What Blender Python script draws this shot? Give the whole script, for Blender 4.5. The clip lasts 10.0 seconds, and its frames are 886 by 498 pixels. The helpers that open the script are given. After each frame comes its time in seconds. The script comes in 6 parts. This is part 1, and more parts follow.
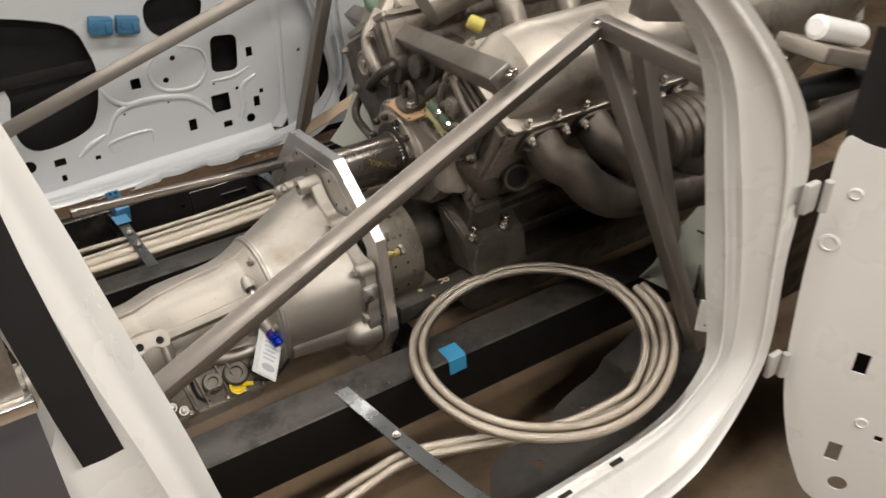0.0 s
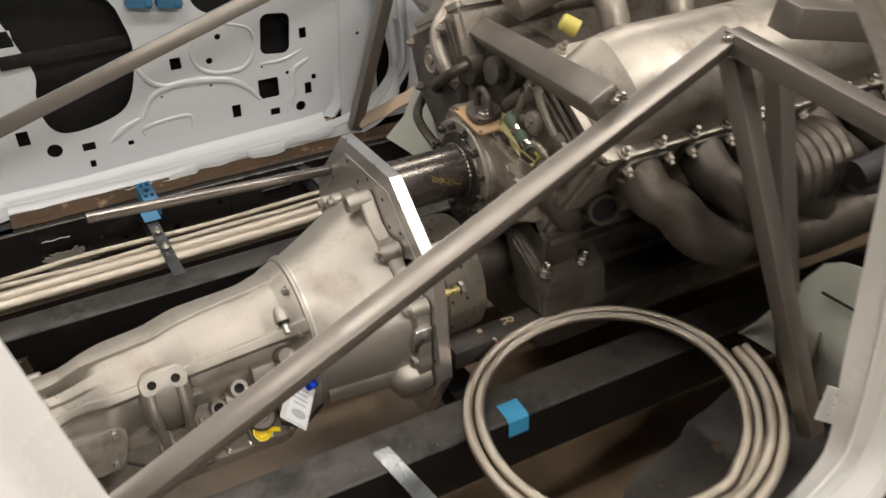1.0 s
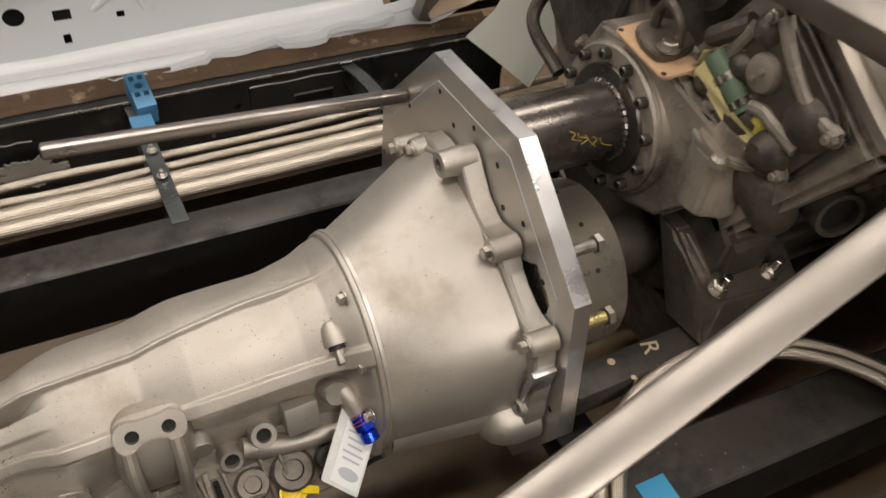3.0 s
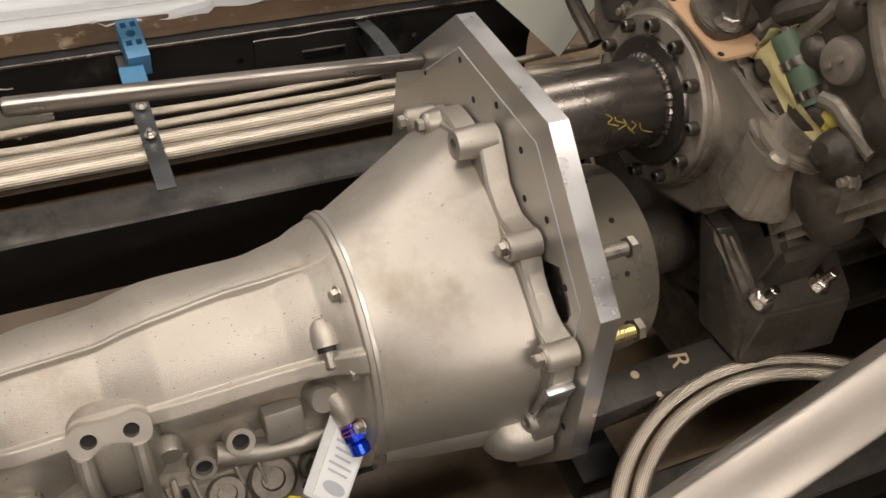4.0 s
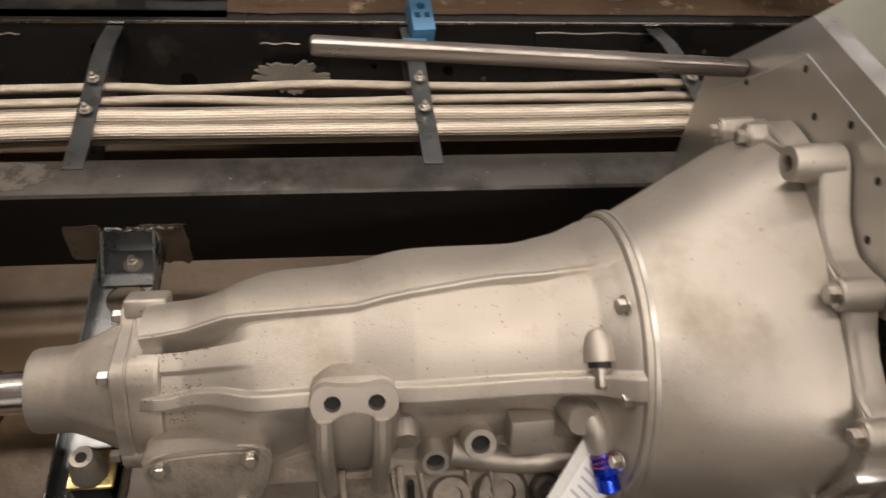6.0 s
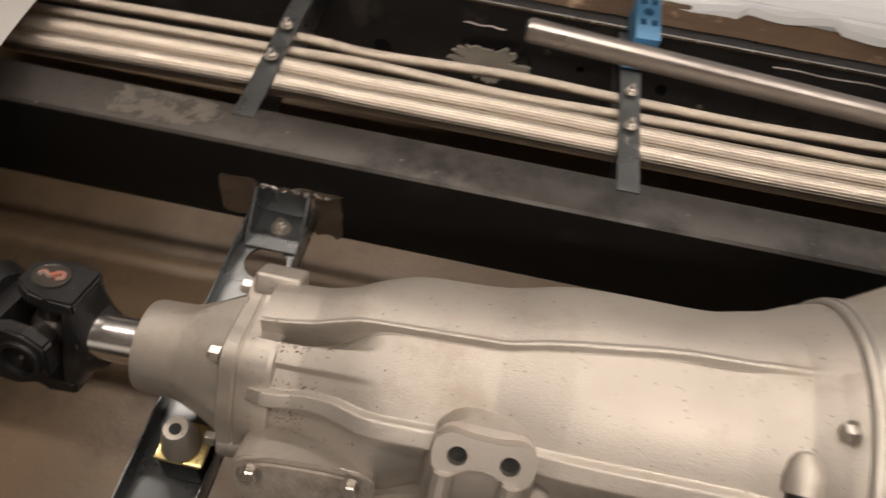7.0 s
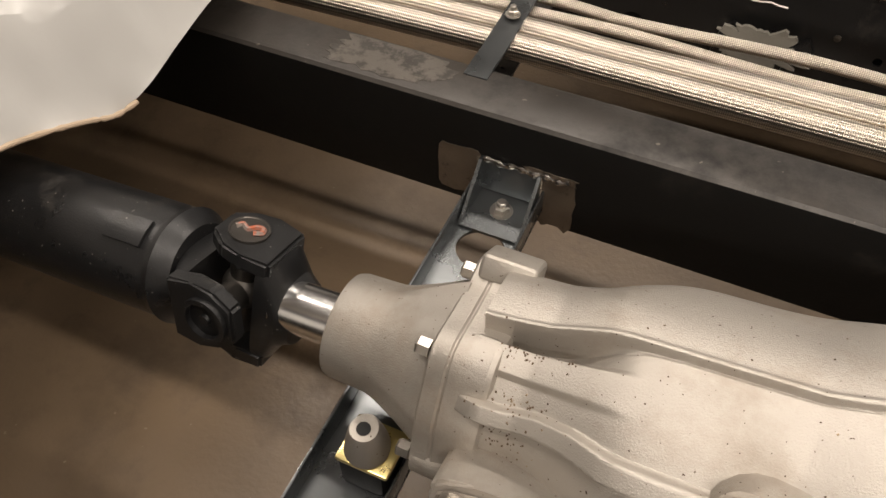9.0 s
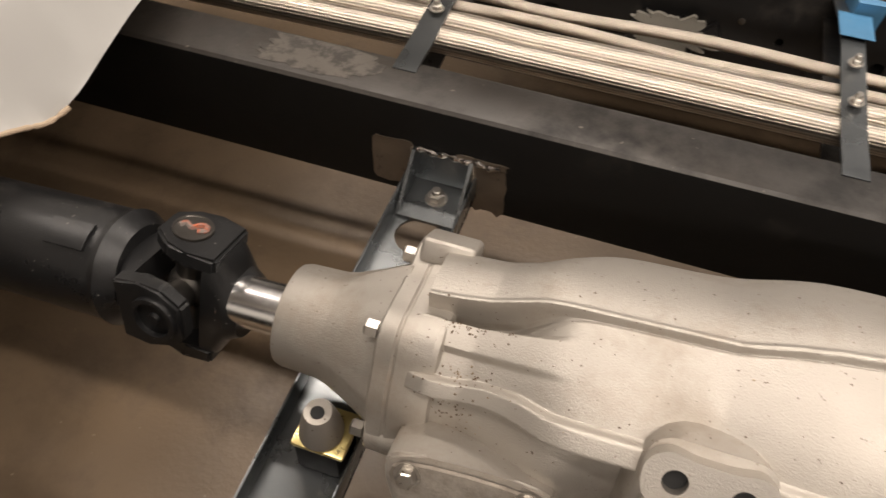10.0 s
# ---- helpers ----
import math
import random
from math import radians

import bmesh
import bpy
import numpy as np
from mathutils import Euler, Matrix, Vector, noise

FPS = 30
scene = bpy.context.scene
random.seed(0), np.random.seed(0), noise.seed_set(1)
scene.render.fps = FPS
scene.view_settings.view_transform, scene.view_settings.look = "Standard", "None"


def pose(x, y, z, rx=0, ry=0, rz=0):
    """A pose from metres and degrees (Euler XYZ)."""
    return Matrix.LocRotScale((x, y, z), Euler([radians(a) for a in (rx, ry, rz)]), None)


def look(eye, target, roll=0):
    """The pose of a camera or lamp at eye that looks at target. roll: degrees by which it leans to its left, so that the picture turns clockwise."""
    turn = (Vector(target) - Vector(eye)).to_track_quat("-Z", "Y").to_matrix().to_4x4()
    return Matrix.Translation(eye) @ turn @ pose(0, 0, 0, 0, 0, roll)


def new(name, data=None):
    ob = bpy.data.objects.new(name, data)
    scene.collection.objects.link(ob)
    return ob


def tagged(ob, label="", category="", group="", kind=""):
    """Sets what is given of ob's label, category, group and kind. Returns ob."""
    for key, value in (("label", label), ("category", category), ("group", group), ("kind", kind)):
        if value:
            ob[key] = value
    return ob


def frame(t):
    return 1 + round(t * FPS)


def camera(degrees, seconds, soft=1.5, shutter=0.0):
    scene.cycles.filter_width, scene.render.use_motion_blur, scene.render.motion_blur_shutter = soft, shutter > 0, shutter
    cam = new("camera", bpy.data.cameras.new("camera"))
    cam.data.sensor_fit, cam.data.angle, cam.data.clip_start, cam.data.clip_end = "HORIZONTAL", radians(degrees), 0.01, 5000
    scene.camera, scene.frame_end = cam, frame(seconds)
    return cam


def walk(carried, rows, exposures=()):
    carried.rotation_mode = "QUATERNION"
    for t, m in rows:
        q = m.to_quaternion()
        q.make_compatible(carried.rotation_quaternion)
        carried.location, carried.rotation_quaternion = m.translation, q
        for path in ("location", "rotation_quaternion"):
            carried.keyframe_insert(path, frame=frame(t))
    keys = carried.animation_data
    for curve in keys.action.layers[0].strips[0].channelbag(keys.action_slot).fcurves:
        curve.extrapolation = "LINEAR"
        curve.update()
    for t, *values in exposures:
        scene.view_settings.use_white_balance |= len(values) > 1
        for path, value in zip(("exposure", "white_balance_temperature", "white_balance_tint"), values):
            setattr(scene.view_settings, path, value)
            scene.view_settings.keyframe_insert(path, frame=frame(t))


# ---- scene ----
cam = camera(57.2, 10.0, shutter=0.5)
PATH = [
    (0, (0.089, -1.569, 1.642), (1.004, -0.195, 0.513), -0.7),
    (0.5, (0.126, -1.434, 1.598), (0.989, -0.058, 0.431), 0.9),
    (1, (0.22, -1.285, 1.588), (1.018, 0.114, 0.402), 0.9),
    (1.5, (0.273, -1.115, 1.535), (0.998, 0.291, 0.312), 1.4),
    (2, (0.281, -0.92, 1.471), (0.998, 0.431, 0.183), 3.3),
    (2.5, (0.299, -0.795, 1.432), (1.031, 0.463, 0.059), 5.2),
    (3.8, (0.37, -0.609, 1.308), (1.05, 0.538, -0.183), 9.6),
    (4, (0.381, -0.598, 1.308), (1.044, 0.54, -0.197), 9.6),
    (4.5, (0.376, -0.589, 1.295), (1.007, 0.551, -0.222), 9.9),
    (5, (0.336, -0.585, 1.284), (0.857, 0.596, -0.243), 9.2),
    (5.2, (0.322, -0.582, 1.262), (0.773, 0.63, -0.263), 8.3),
    (6.3, (0.283, -0.494, 1.183), (0.446, 0.819, -0.318), 6.8),
    (6.5, (0.277, -0.471, 1.172), (0.371, 0.843, -0.332), 7.4),
    (7, (0.268, -0.417, 1.104), (0.161, 0.867, -0.425), 7.9),
    (7.5, (0.232, -0.366, 1.035), (-0.06, 0.865, -0.514), 5.6),
    (8, (0.219, -0.347, 0.983), (-0.21, 0.849, -0.561), 2.7),
    (8.5, (0.196, -0.347, 0.966), (-0.307, 0.828, -0.573), 0.9),
    (9, (0.191, -0.343, 0.963), (-0.335, 0.823, -0.574), 0.0),
    (9.5, (0.191, -0.353, 0.966), (-0.296, 0.823, -0.577), 0.7),
    (10, (0.196, -0.37, 0.982), (-0.176, 0.847, -0.561), 2.4),
]
walk(cam, [(t, look(eye, target, roll)) for t, eye, target, roll in PATH],
     [(0, -0.53, 6300, 11), (0.5, -0.58, 6300, 11), (1.5, -0.49, 6400, 11), (2.5, -0.50, 6450, 12), (4.5, -0.44, 6650, 14), (5.2, -0.52, 6700, 15), (6.5, -0.50, 6800, 17), (7.5, -0.38, 6750, 16), (8, -0.27, 6700, 15), (9, -0.20, 6650, 14), (10, -0.18, 6650, 15)])

# ---- light ----
world = bpy.data.worlds.new("world")
scene.world = world
world.use_nodes = True
world.node_tree.nodes["Background"].inputs[0].default_value = (1.0, 0.93, 0.84, 1)
world.node_tree.nodes["Background"].inputs[1].default_value = 0.006
scene.view_settings.exposure = 0.0

# fluorescent tubes under the ceiling: x, y, length along x, length along y, watts
TUBES = [(0.1, -0.75, 2.4, 0.16, 50), (2.8, -0.75, 2.4, 0.16, 62), (-0.3, 1.7, 2.4, 0.16, 82), (2.6, 1.7, 2.4, 0.16, 60), (0.6, -3.3, 2.4, 0.16, 180), (-3.4, 0.8, 2.4, 0.16, 65)]
CEIL = 3.3


# ---- materials ----
def mat(name, colour, rough=0.5, metal=0.0, vary=0.15, scale=30.0, bump=0.0, bump_scale=200.0, stain=None, stain_scale=6.0, stain_at=0.6,
        stain_soft=0.12, rough_vary=0.1, spec=0.5, coat=0.0, random=0.0, speck=None, speck_scale=400.0, speck_at=0.72):
    m = bpy.data.materials.new(name)
    m.use_nodes = True
    nt = m.node_tree
    N, L = nt.nodes, nt.links
    b = N["Principled BSDF"]
    b.inputs["Metallic"].default_value = metal
    b.inputs["Specular IOR Level"].default_value = spec
    b.inputs["Coat Weight"].default_value = coat
    b.inputs["Coat Roughness"].default_value = 0.08
    co = N.new("ShaderNodeTexCoord")

    def noise_tex(sc, detail=5.0, rough_n=0.6):
        n = N.new("ShaderNodeTexNoise")
        n.inputs["Scale"].default_value = sc
        n.inputs["Detail"].default_value = detail
        n.inputs["Roughness"].default_value = rough_n
        L.new(co.outputs["Object"], n.inputs["Vector"])
        return n.outputs["Fac"]

    def ramp(fac, a, b_, va=0.0, vb=1.0):
        r = N.new("ShaderNodeMapRange")
        r.inputs["From Min"].default_value, r.inputs["From Max"].default_value = a, b_
        r.inputs["To Min"].default_value, r.inputs["To Max"].default_value = va, vb
        L.new(fac, r.inputs["Value"])
        return r.outputs["Result"]

    def mix(fac, c1, c2, mode="MIX"):
        x = N.new("ShaderNodeMix")
        x.data_type, x.blend_type = "RGBA", mode
        for sock, v in ((x.inputs["Factor"], fac), (x.inputs["A"], c1), (x.inputs["B"], c2)):
            if hasattr(v, "links"):
                L.new(v, sock)
            else:
                sock.default_value = (*v, 1) if isinstance(v, tuple) else v
        return x.outputs["Result"]

    big, small = noise_tex(scale * 0.25), noise_tex(scale)
    dark = tuple(c * (1 - vary) for c in colour)
    light = tuple(min(1, c * (1 + vary)) for c in colour)
    col = mix(ramp(big, 0.3, 0.7), dark, light)
    col = mix(ramp(small, 0.35, 0.65, 0.0, 0.5), col, tuple(c * (1 - vary * 0.8) for c in colour))
    if random:
        oi = N.new("ShaderNodeObjectInfo")
        col = mix(ramp(oi.outputs["Random"], 0, 1, 0, random), col, tuple(c * 0.5 for c in colour))
    rough_out = ramp(small, 0.3, 0.7, max(0.02, rough - rough_vary), min(1, rough + rough_vary))
    if stain:
        sf = ramp(noise_tex(stain_scale, 8.0, 0.68), stain_at, stain_at + stain_soft)
        col = mix(sf, col, stain)
        rough_out2 = N.new("ShaderNodeMath")
        rough_out2.operation = "ADD"
        L.new(rough_out, rough_out2.inputs[0])
        L.new(ramp(sf, 0, 1, 0, 0.2), rough_out2.inputs[1])
        rough_out = rough_out2.outputs[0]
    if speck:
        col = mix(ramp(noise_tex(speck_scale, 1.0, 0.4), speck_at, speck_at + 0.02), col, speck)
    L.new(col, b.inputs["Base Color"])
    L.new(rough_out, b.inputs["Roughness"])
    if bump:
        bn = N.new("ShaderNodeBump")
        bn.inputs["Strength"].default_value = bump
        bn.inputs["Distance"].default_value = 0.002
        L.new(noise_tex(bump_scale, 4.0), bn.inputs["Height"])
        L.new(bn.outputs["Normal"], b.inputs["Normal"])
    return m


def braid_mat():
    """Woven stainless sleeve: two crossing waves along the tube's own coordinates."""
    m = mat("braid", (0.66, 0.59, 0.50), 0.33, 1.0, 0.06, 60, rough_vary=0.04)
    N, L = m.node_tree.nodes, m.node_tree.links
    b = N["Principled BSDF"]
    uv = N.new("ShaderNodeUVMap")
    sep = N.new("ShaderNodeSeparateXYZ")
    L.new(uv.outputs["UV"], sep.inputs[0])
    waves = []
    for sign in (1, -1):
        a = N.new("ShaderNodeMath")
        a.operation = "MULTIPLY"
        a.inputs[1].default_value = 2 * math.pi * 12 * sign
        L.new(sep.outputs["X"], a.inputs[0])
        c = N.new("ShaderNodeMath")
        c.operation = "MULTIPLY_ADD"
        c.inputs[1].default_value = 2 * math.pi * 210
        L.new(sep.outputs["Y"], c.inputs[0])
        L.new(a.outputs[0], c.inputs[2])
        s = N.new("ShaderNodeMath")
        s.operation = "SINE"
        L.new(c.outputs[0], s.inputs[0])
        waves.append(s.outputs[0])
    p = N.new("ShaderNodeMath")
    p.operation = "MULTIPLY"
    L.new(waves[0], p.inputs[0])
    L.new(waves[1], p.inputs[1])
    bn = N.new("ShaderNodeBump")
    bn.inputs["Strength"].default_value = 0.7
    bn.inputs["Distance"].default_value = 0.0006
    L.new(p.outputs[0], bn.inputs["Height"])
    L.new(bn.outputs["Normal"], b.inputs["Normal"])
    old = b.inputs["Base Color"].links[0].from_socket
    r = N.new("ShaderNodeMapRange")
    r.inputs["From Min"].default_value, r.inputs["From Max"].default_value = -1, 0.3
    r.inputs["To Min"].default_value, r.inputs["To Max"].default_value = 0.28, 1.05
    L.new(p.outputs[0], r.inputs["Value"])
    x = N.new("ShaderNodeMix")
    x.data_type, x.blend_type = "RGBA", "MULTIPLY"
    x.inputs["Factor"].default_value = 1.0
    L.new(old, x.inputs["A"])
    L.new(r.outputs["Result"], x.inputs["B"])
    L.new(x.outputs["Result"], b.inputs["Base Color"])
    return m


M = dict(
    concrete=mat("concrete", (0.185, 0.130, 0.082), 0.4, 0, 0.45, 14, 0.3, 120, (0.09, 0.062, 0.04), 5.5, 0.5, 0.22, speck=(0.22, 0.17, 0.12), speck_scale=75, speck_at=0.78),
    wall=mat("wall_paint", (0.20, 0.18, 0.155), 0.7, 0, 0.1, 3, 0.1, 60),
    ceiling=mat("ceiling_paint", (0.22, 0.20, 0.18), 0.8, 0, 0.08, 3),
    cast=mat("cast_aluminium", (0.43, 0.40, 0.36), 0.44, 0.78, 0.09, 14, 0.28, 700, (0.36, 0.315, 0.26), 6, 0.55, 0.2, 0.08, speck=(0.30, 0.26, 0.215), speck_scale=170, speck_at=0.77),
    cast_dusty=mat("dusty_cast_aluminium", (0.43, 0.397, 0.355), 0.46, 0.72, 0.10, 14, 0.28, 700, (0.34, 0.29, 0.24), 8, 0.5, 0.2, 0.09, speck=(0.07, 0.04, 0.025), speck_scale=330, speck_at=0.755),
    plate=mat("machined_aluminium_plate", (0.5, 0.48, 0.45), 0.36, 0.85, 0.08, 6, 0.05, 500, (0.36, 0.33, 0.29), 6, 0.6, 0.25),
    cut=mat("sawn_aluminium", (0.8, 0.8, 0.82), 0.3, 1.0, 0.1, 12, 0.15, 300),
    bolt=mat("zinc_bolt", (0.5, 0.47, 0.43), 0.36, 1.0, 0.1, 80),
    brass=mat("yellow_zinc", (0.75, 0.62, 0.28), 0.3, 1.0, 0.1, 60),
    steel=mat("raw_steel", (0.235, 0.212, 0.19), 0.38, 0.65, 0.14, 9, 0.06, 300, (0.16, 0.14, 0.13), 5, 0.6, 0.2),
    bright=mat("bright_steel", (0.62, 0.58, 0.54), 0.24, 1.0, 0.12, 20),
    chrome=mat("polished_steel", (0.92, 0.91, 0.9), 0.24, 1.0, 0.03, 20, rough_vary=0.03),
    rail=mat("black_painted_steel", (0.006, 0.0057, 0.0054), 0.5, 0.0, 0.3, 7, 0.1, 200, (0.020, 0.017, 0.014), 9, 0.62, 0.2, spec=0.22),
    # paler black for rail tops: overhead light put into the colour, with dust and scuffs
    rail_top=mat("lit_dusty_scuffed_black_paint", (0.050, 0.0435, 0.038), 0.44, 0.1, 0.55, 16, 0.15, 200, (0.016, 0.0145, 0.013), 8, 0.46, 0.2, speck=(0.13, 0.115, 0.095), speck_scale=120, speck_at=0.77),
    black=mat("black_paint", (0.012, 0.0115, 0.0115), 0.34, 0.0, 0.4, 12, 0.2, 160, (0.05, 0.043, 0.036), 9, 0.56, 0.18),
    satin=mat("satin_black", (0.009, 0.009, 0.0095), 0.36, 0.0, 0.4, 14, 0.15, 500, (0.03, 0.027, 0.024), 12, 0.58, 0.12, spec=0.55, speck=(0.2, 0.19, 0.17), speck_scale=260, speck_at=0.76),
    rubber=mat("black_rubber", (0.01, 0.01, 0.011), 0.6, 0, 0.2, 20),
    white=mat("white_body_paint", (0.88, 0.87, 0.85), 0.3, 0, 0.03, 4, 0.0, 1, (0.62, 0.58, 0.52), 5, 0.66, 0.15, coat=0.3),
    door=mat("grey_white_door_paint", (0.63, 0.65, 0.675), 0.34, 0, 0.05, 3, 0, 1, (0.52, 0.51, 0.5), 7, 0.66, 0.2, coat=0.2),
    primer=mat("pale_green_grey_sheet", (0.42, 0.43, 0.38), 0.5, 0.1, 0.12, 6, 0.05, 200, (0.26, 0.2, 0.14), 7, 0.64, 0.12),
    rust=mat("rusty_sealer", (0.10, 0.06, 0.033), 0.75, 0, 0.4, 25, 0.5, 90, (0.33, 0.25, 0.16), 18, 0.55, 0.1),
    sealer=mat("tan_seam_sealer", (0.5, 0.38, 0.27), 0.7, 0, 0.2, 20, 0.3, 90),
    engine=mat("oily_cast_engine", (0.125, 0.108, 0.090), 0.42, 0.55, 0.5, 20, 0.7, 130, (0.035, 0.029, 0.023), 11, 0.47, 0.22),
    engine_light=mat("grey_cast_engine", (0.37, 0.33, 0.285), 0.43, 0.5, 0.45, 20, 0.6, 130, (0.10, 0.08, 0.062), 11, 0.50, 0.2),
    cover=mat("aluminium_cover", (0.40, 0.365, 0.32), 0.4, 0.7, 0.3, 14, 0.3, 160, (0.19, 0.155, 0.12), 9, 0.52, 0.18),
    exhaust=mat("heat_stained_steel", (0.125, 0.108, 0.092), 0.46, 0.7, 0.4, 12, 0.25, 200, (0.06, 0.046, 0.036), 8, 0.5, 0.2),
    tube=mat("welded_steel_tube", (0.20, 0.18, 0.165), 0.3, 0.9, 0.25, 9, 0.1, 200, (0.13, 0.085, 0.05), 7, 0.56, 0.2),
    flange=mat("dark_flange_steel", (0.12, 0.11, 0.10), 0.35, 0.85, 0.25, 14, 0.12, 200),
    ground_weld=mat("ground_bare_steel", (0.20, 0.165, 0.13), 0.42, 0.75, 0.4, 60, 0.4, 300, (0.05, 0.042, 0.034), 40, 0.58, 0.12),
    channel=mat("folded_steel_channel", (0.17, 0.18, 0.185), 0.28, 0.85, 0.2, 8, 0.05, 200),
    gasket=mat("tan_gasket_board", (0.45, 0.29, 0.17), 0.7, 0, 0.2, 25),
    tape=mat("blue_masking_tape", (0.035, 0.25, 0.46), 0.55, 0, 0.1, 40, 0.15, 300),
    blue=mat("blue_plastic", (0.06, 0.19, 0.34), 0.5, 0, 0.12, 30, stain=(0.2, 0.24, 0.28), stain_scale=25, stain_at=0.62),
    anodised=mat("blue_anodised", (0.01, 0.05, 0.55), 0.25, 0.8, 0.1, 60),
    yellow=mat("yellow_plastic", (0.85, 0.62, 0.02), 0.4, 0, 0.08, 40),
    cap=mat("dusty_yellow_plastic", (0.55, 0.47, 0.10), 0.45, 0, 0.15, 40),
    green=mat("green_rubber_hose", (0.10, 0.15, 0.10), 0.55, 0, 0.15, 40),
    bag=mat("yellowed_tape", (0.68, 0.60, 0.30), 0.5, 0, 0.15, 30),
    tag=mat("clear_plastic_sleeve", (0.62, 0.63, 0.62), 0.25, 0, 0.05, 30),
    paper=mat("printed_paper", (0.72, 0.73, 0.74), 0.7, 0, 0.05, 60),
    ink=mat("grey_ink", (0.42, 0.44, 0.48), 0.6, 0, 0.05, 60),
    wire=mat("red_lock_wire", (0.5, 0.10, 0.06), 0.4, 0.3, 0.1, 60),
    # near-black painted for shade in holes and hollows; also small dark screws and plugs
    dark=mat("hole_shade_black", (0.006, 0.006, 0.006), 0.7, 0, 0.2, 20),
    gloss=mat("tinted_glass", (0.085, 0.08, 0.088), 0.10, 0, 0.1, 6, spec=0.8, rough_vary=0.02),
    orange=mat("orange_paint_mark", (0.42, 0.10, 0.04), 0.6, 0, 0.2, 90, stain=(0.2, 0.17, 0.15), stain_scale=55, stain_at=0.46),
    worn=mat("worn_paint", (0.092, 0.08, 0.067), 0.55, 0.15, 0.2, 60, 0.1, 300, (0.045, 0.039, 0.034), 42, 0.47, 0.1),
    insul=mat("torn_insulation", (0.21, 0.195, 0.165), 0.8, 0, 0.35, 40, 0.6, 120),
    # white paint greyed for the shade on the rear floor's face, plus brown stains
    shaded_dirty_white=mat("shaded_dirty_white_paint", (0.52, 0.51, 0.49), 0.42, 0, 0.1, 5, 0.05, 100, (0.30, 0.25, 0.2), 9, 0.6, 0.12, coat=0.1),
    scribble=mat("faded_yellow_paint", (0.36, 0.26, 0.05), 0.6, 0, 0.2, 60),
    bar_steel=mat("drawn_steel_bar", (0.34, 0.31, 0.29), 0.33, 0.95, 0.15, 12, 0.05, 300, (0.2, 0.17, 0.15), 8, 0.6, 0.2),
    drum=mat("turned_steel", (0.31, 0.28, 0.235), 0.32, 0.7, 0.15, 10, 0.05, 300, (0.2, 0.165, 0.13), 7, 0.55, 0.2),
    chalk=mat("paint_marker", (0.42, 0.33, 0.23), 0.7, 0, 0.1, 60),
    braid=braid_mat(),
)
lampm = bpy.data.materials.new("lamp_diffuser")
lampm.use_nodes = True
lampm.node_tree.nodes["Principled BSDF"].inputs["Emission Color"].default_value = (1, 0.93, 0.82, 1)
lampm.node_tree.nodes["Principled BSDF"].inputs["Emission Strength"].default_value = 9.0
M["lamp"] = lampm


# ---- mesh helpers ----
def link(name, bm, material, parent=None, smooth=28):
    me = bpy.data.meshes.new(name)
    bmesh.ops.recalc_face_normals(bm, faces=bm.faces)
    bm.to_mesh(me)
    bm.free()
    me.materials.append(material)
    if smooth:
        me.shade_smooth()
        me.set_sharp_from_angle(angle=radians(smooth))
    ob = new(name, me)
    up, at = parent, Vector()
    while up:
        at, up = at + up.location, up.parent
    ob.parent, ob.location = parent, -at
    return ob


def part(name, bm, material, parent, label="", smooth=28):
    ob = link(name, bm, material, parent, smooth)
    return tagged(ob, label) if label else ob


def thing(name, label, category, at=(0, 0, 0), group="", kind=""):
    ob = new(name)
    ob.empty_display_size = 0.05
    ob.location = at
    return tagged(ob, label, category, group, kind)


def basis(d):
    d = Vector(d).normalized()
    u = d.cross(Vector((0, 0, 1)) if abs(d.z) < 0.9 else Vector((0, 1, 0))).normalized()
    return d, u, d.cross(u)


def ring_loft(bm, rings, close=False, cap=True, uv=None):
    """Rings of points, all of the same count, skinned one to the next."""
    vs = [[bm.verts.new(p) for p in r] for r in rings]
    n = len(vs[0])
    pairs = list(zip(vs, vs[1:])) + ([(vs[-1], vs[0])] if close else [])
    lay = bm.loops.layers.uv.verify() if uv else None
    for k, (a, b) in enumerate(pairs):
        for i in range(n):
            j = (i + 1) % n
            f = bm.faces.new((a[i], a[j], b[j], b[i]))
            if uv:
                for lp, (uu, vv) in zip(f.loops, ((i, k), (i + 1, k), (i + 1, k + 1), (i, k + 1))):
                    lp[lay].uv = (uu / n, uv[vv])
    if cap and not close:
        bm.faces.new(vs[0])
        bm.faces.new(vs[-1])
    return vs


def lathe(bm, p0, d, profile, seg=32, cap=True):
    """profile: (distance along d, radius) pairs."""
    d, u, v = basis(d)
    p0 = Vector(p0)
    rings = [[p0 + d * s + (u * math.cos(2 * math.pi * i / seg) + v * math.sin(2 * math.pi * i / seg)) * max(r, 1e-4) for i in range(seg)] for s, r in profile]
    ring_loft(bm, rings, cap=cap)


def rod(bm, a, b, r, seg=16, bev=0.0):
    a, b = Vector(a), Vector(b)
    n = (b - a).length
    lathe(bm, a, b - a, [(0, r - bev), (bev, r), (n - bev, r), (n, r - bev)] if bev else [(0, r), (n, r)], seg)


def box(bm, c, size, m=None, bevel=0.0, seg=2):
    r = bmesh.ops.create_cube(bm, size=1, matrix=Matrix.Translation(c) @ (m or Matrix()) @ Matrix.Diagonal((*size, 1)))
    if bevel:
        es = list({e for v in r["verts"] for e in v.link_edges})
        bmesh.ops.bevel(bm, geom=es, offset=bevel, segments=seg, affect="EDGES", profile=0.5)


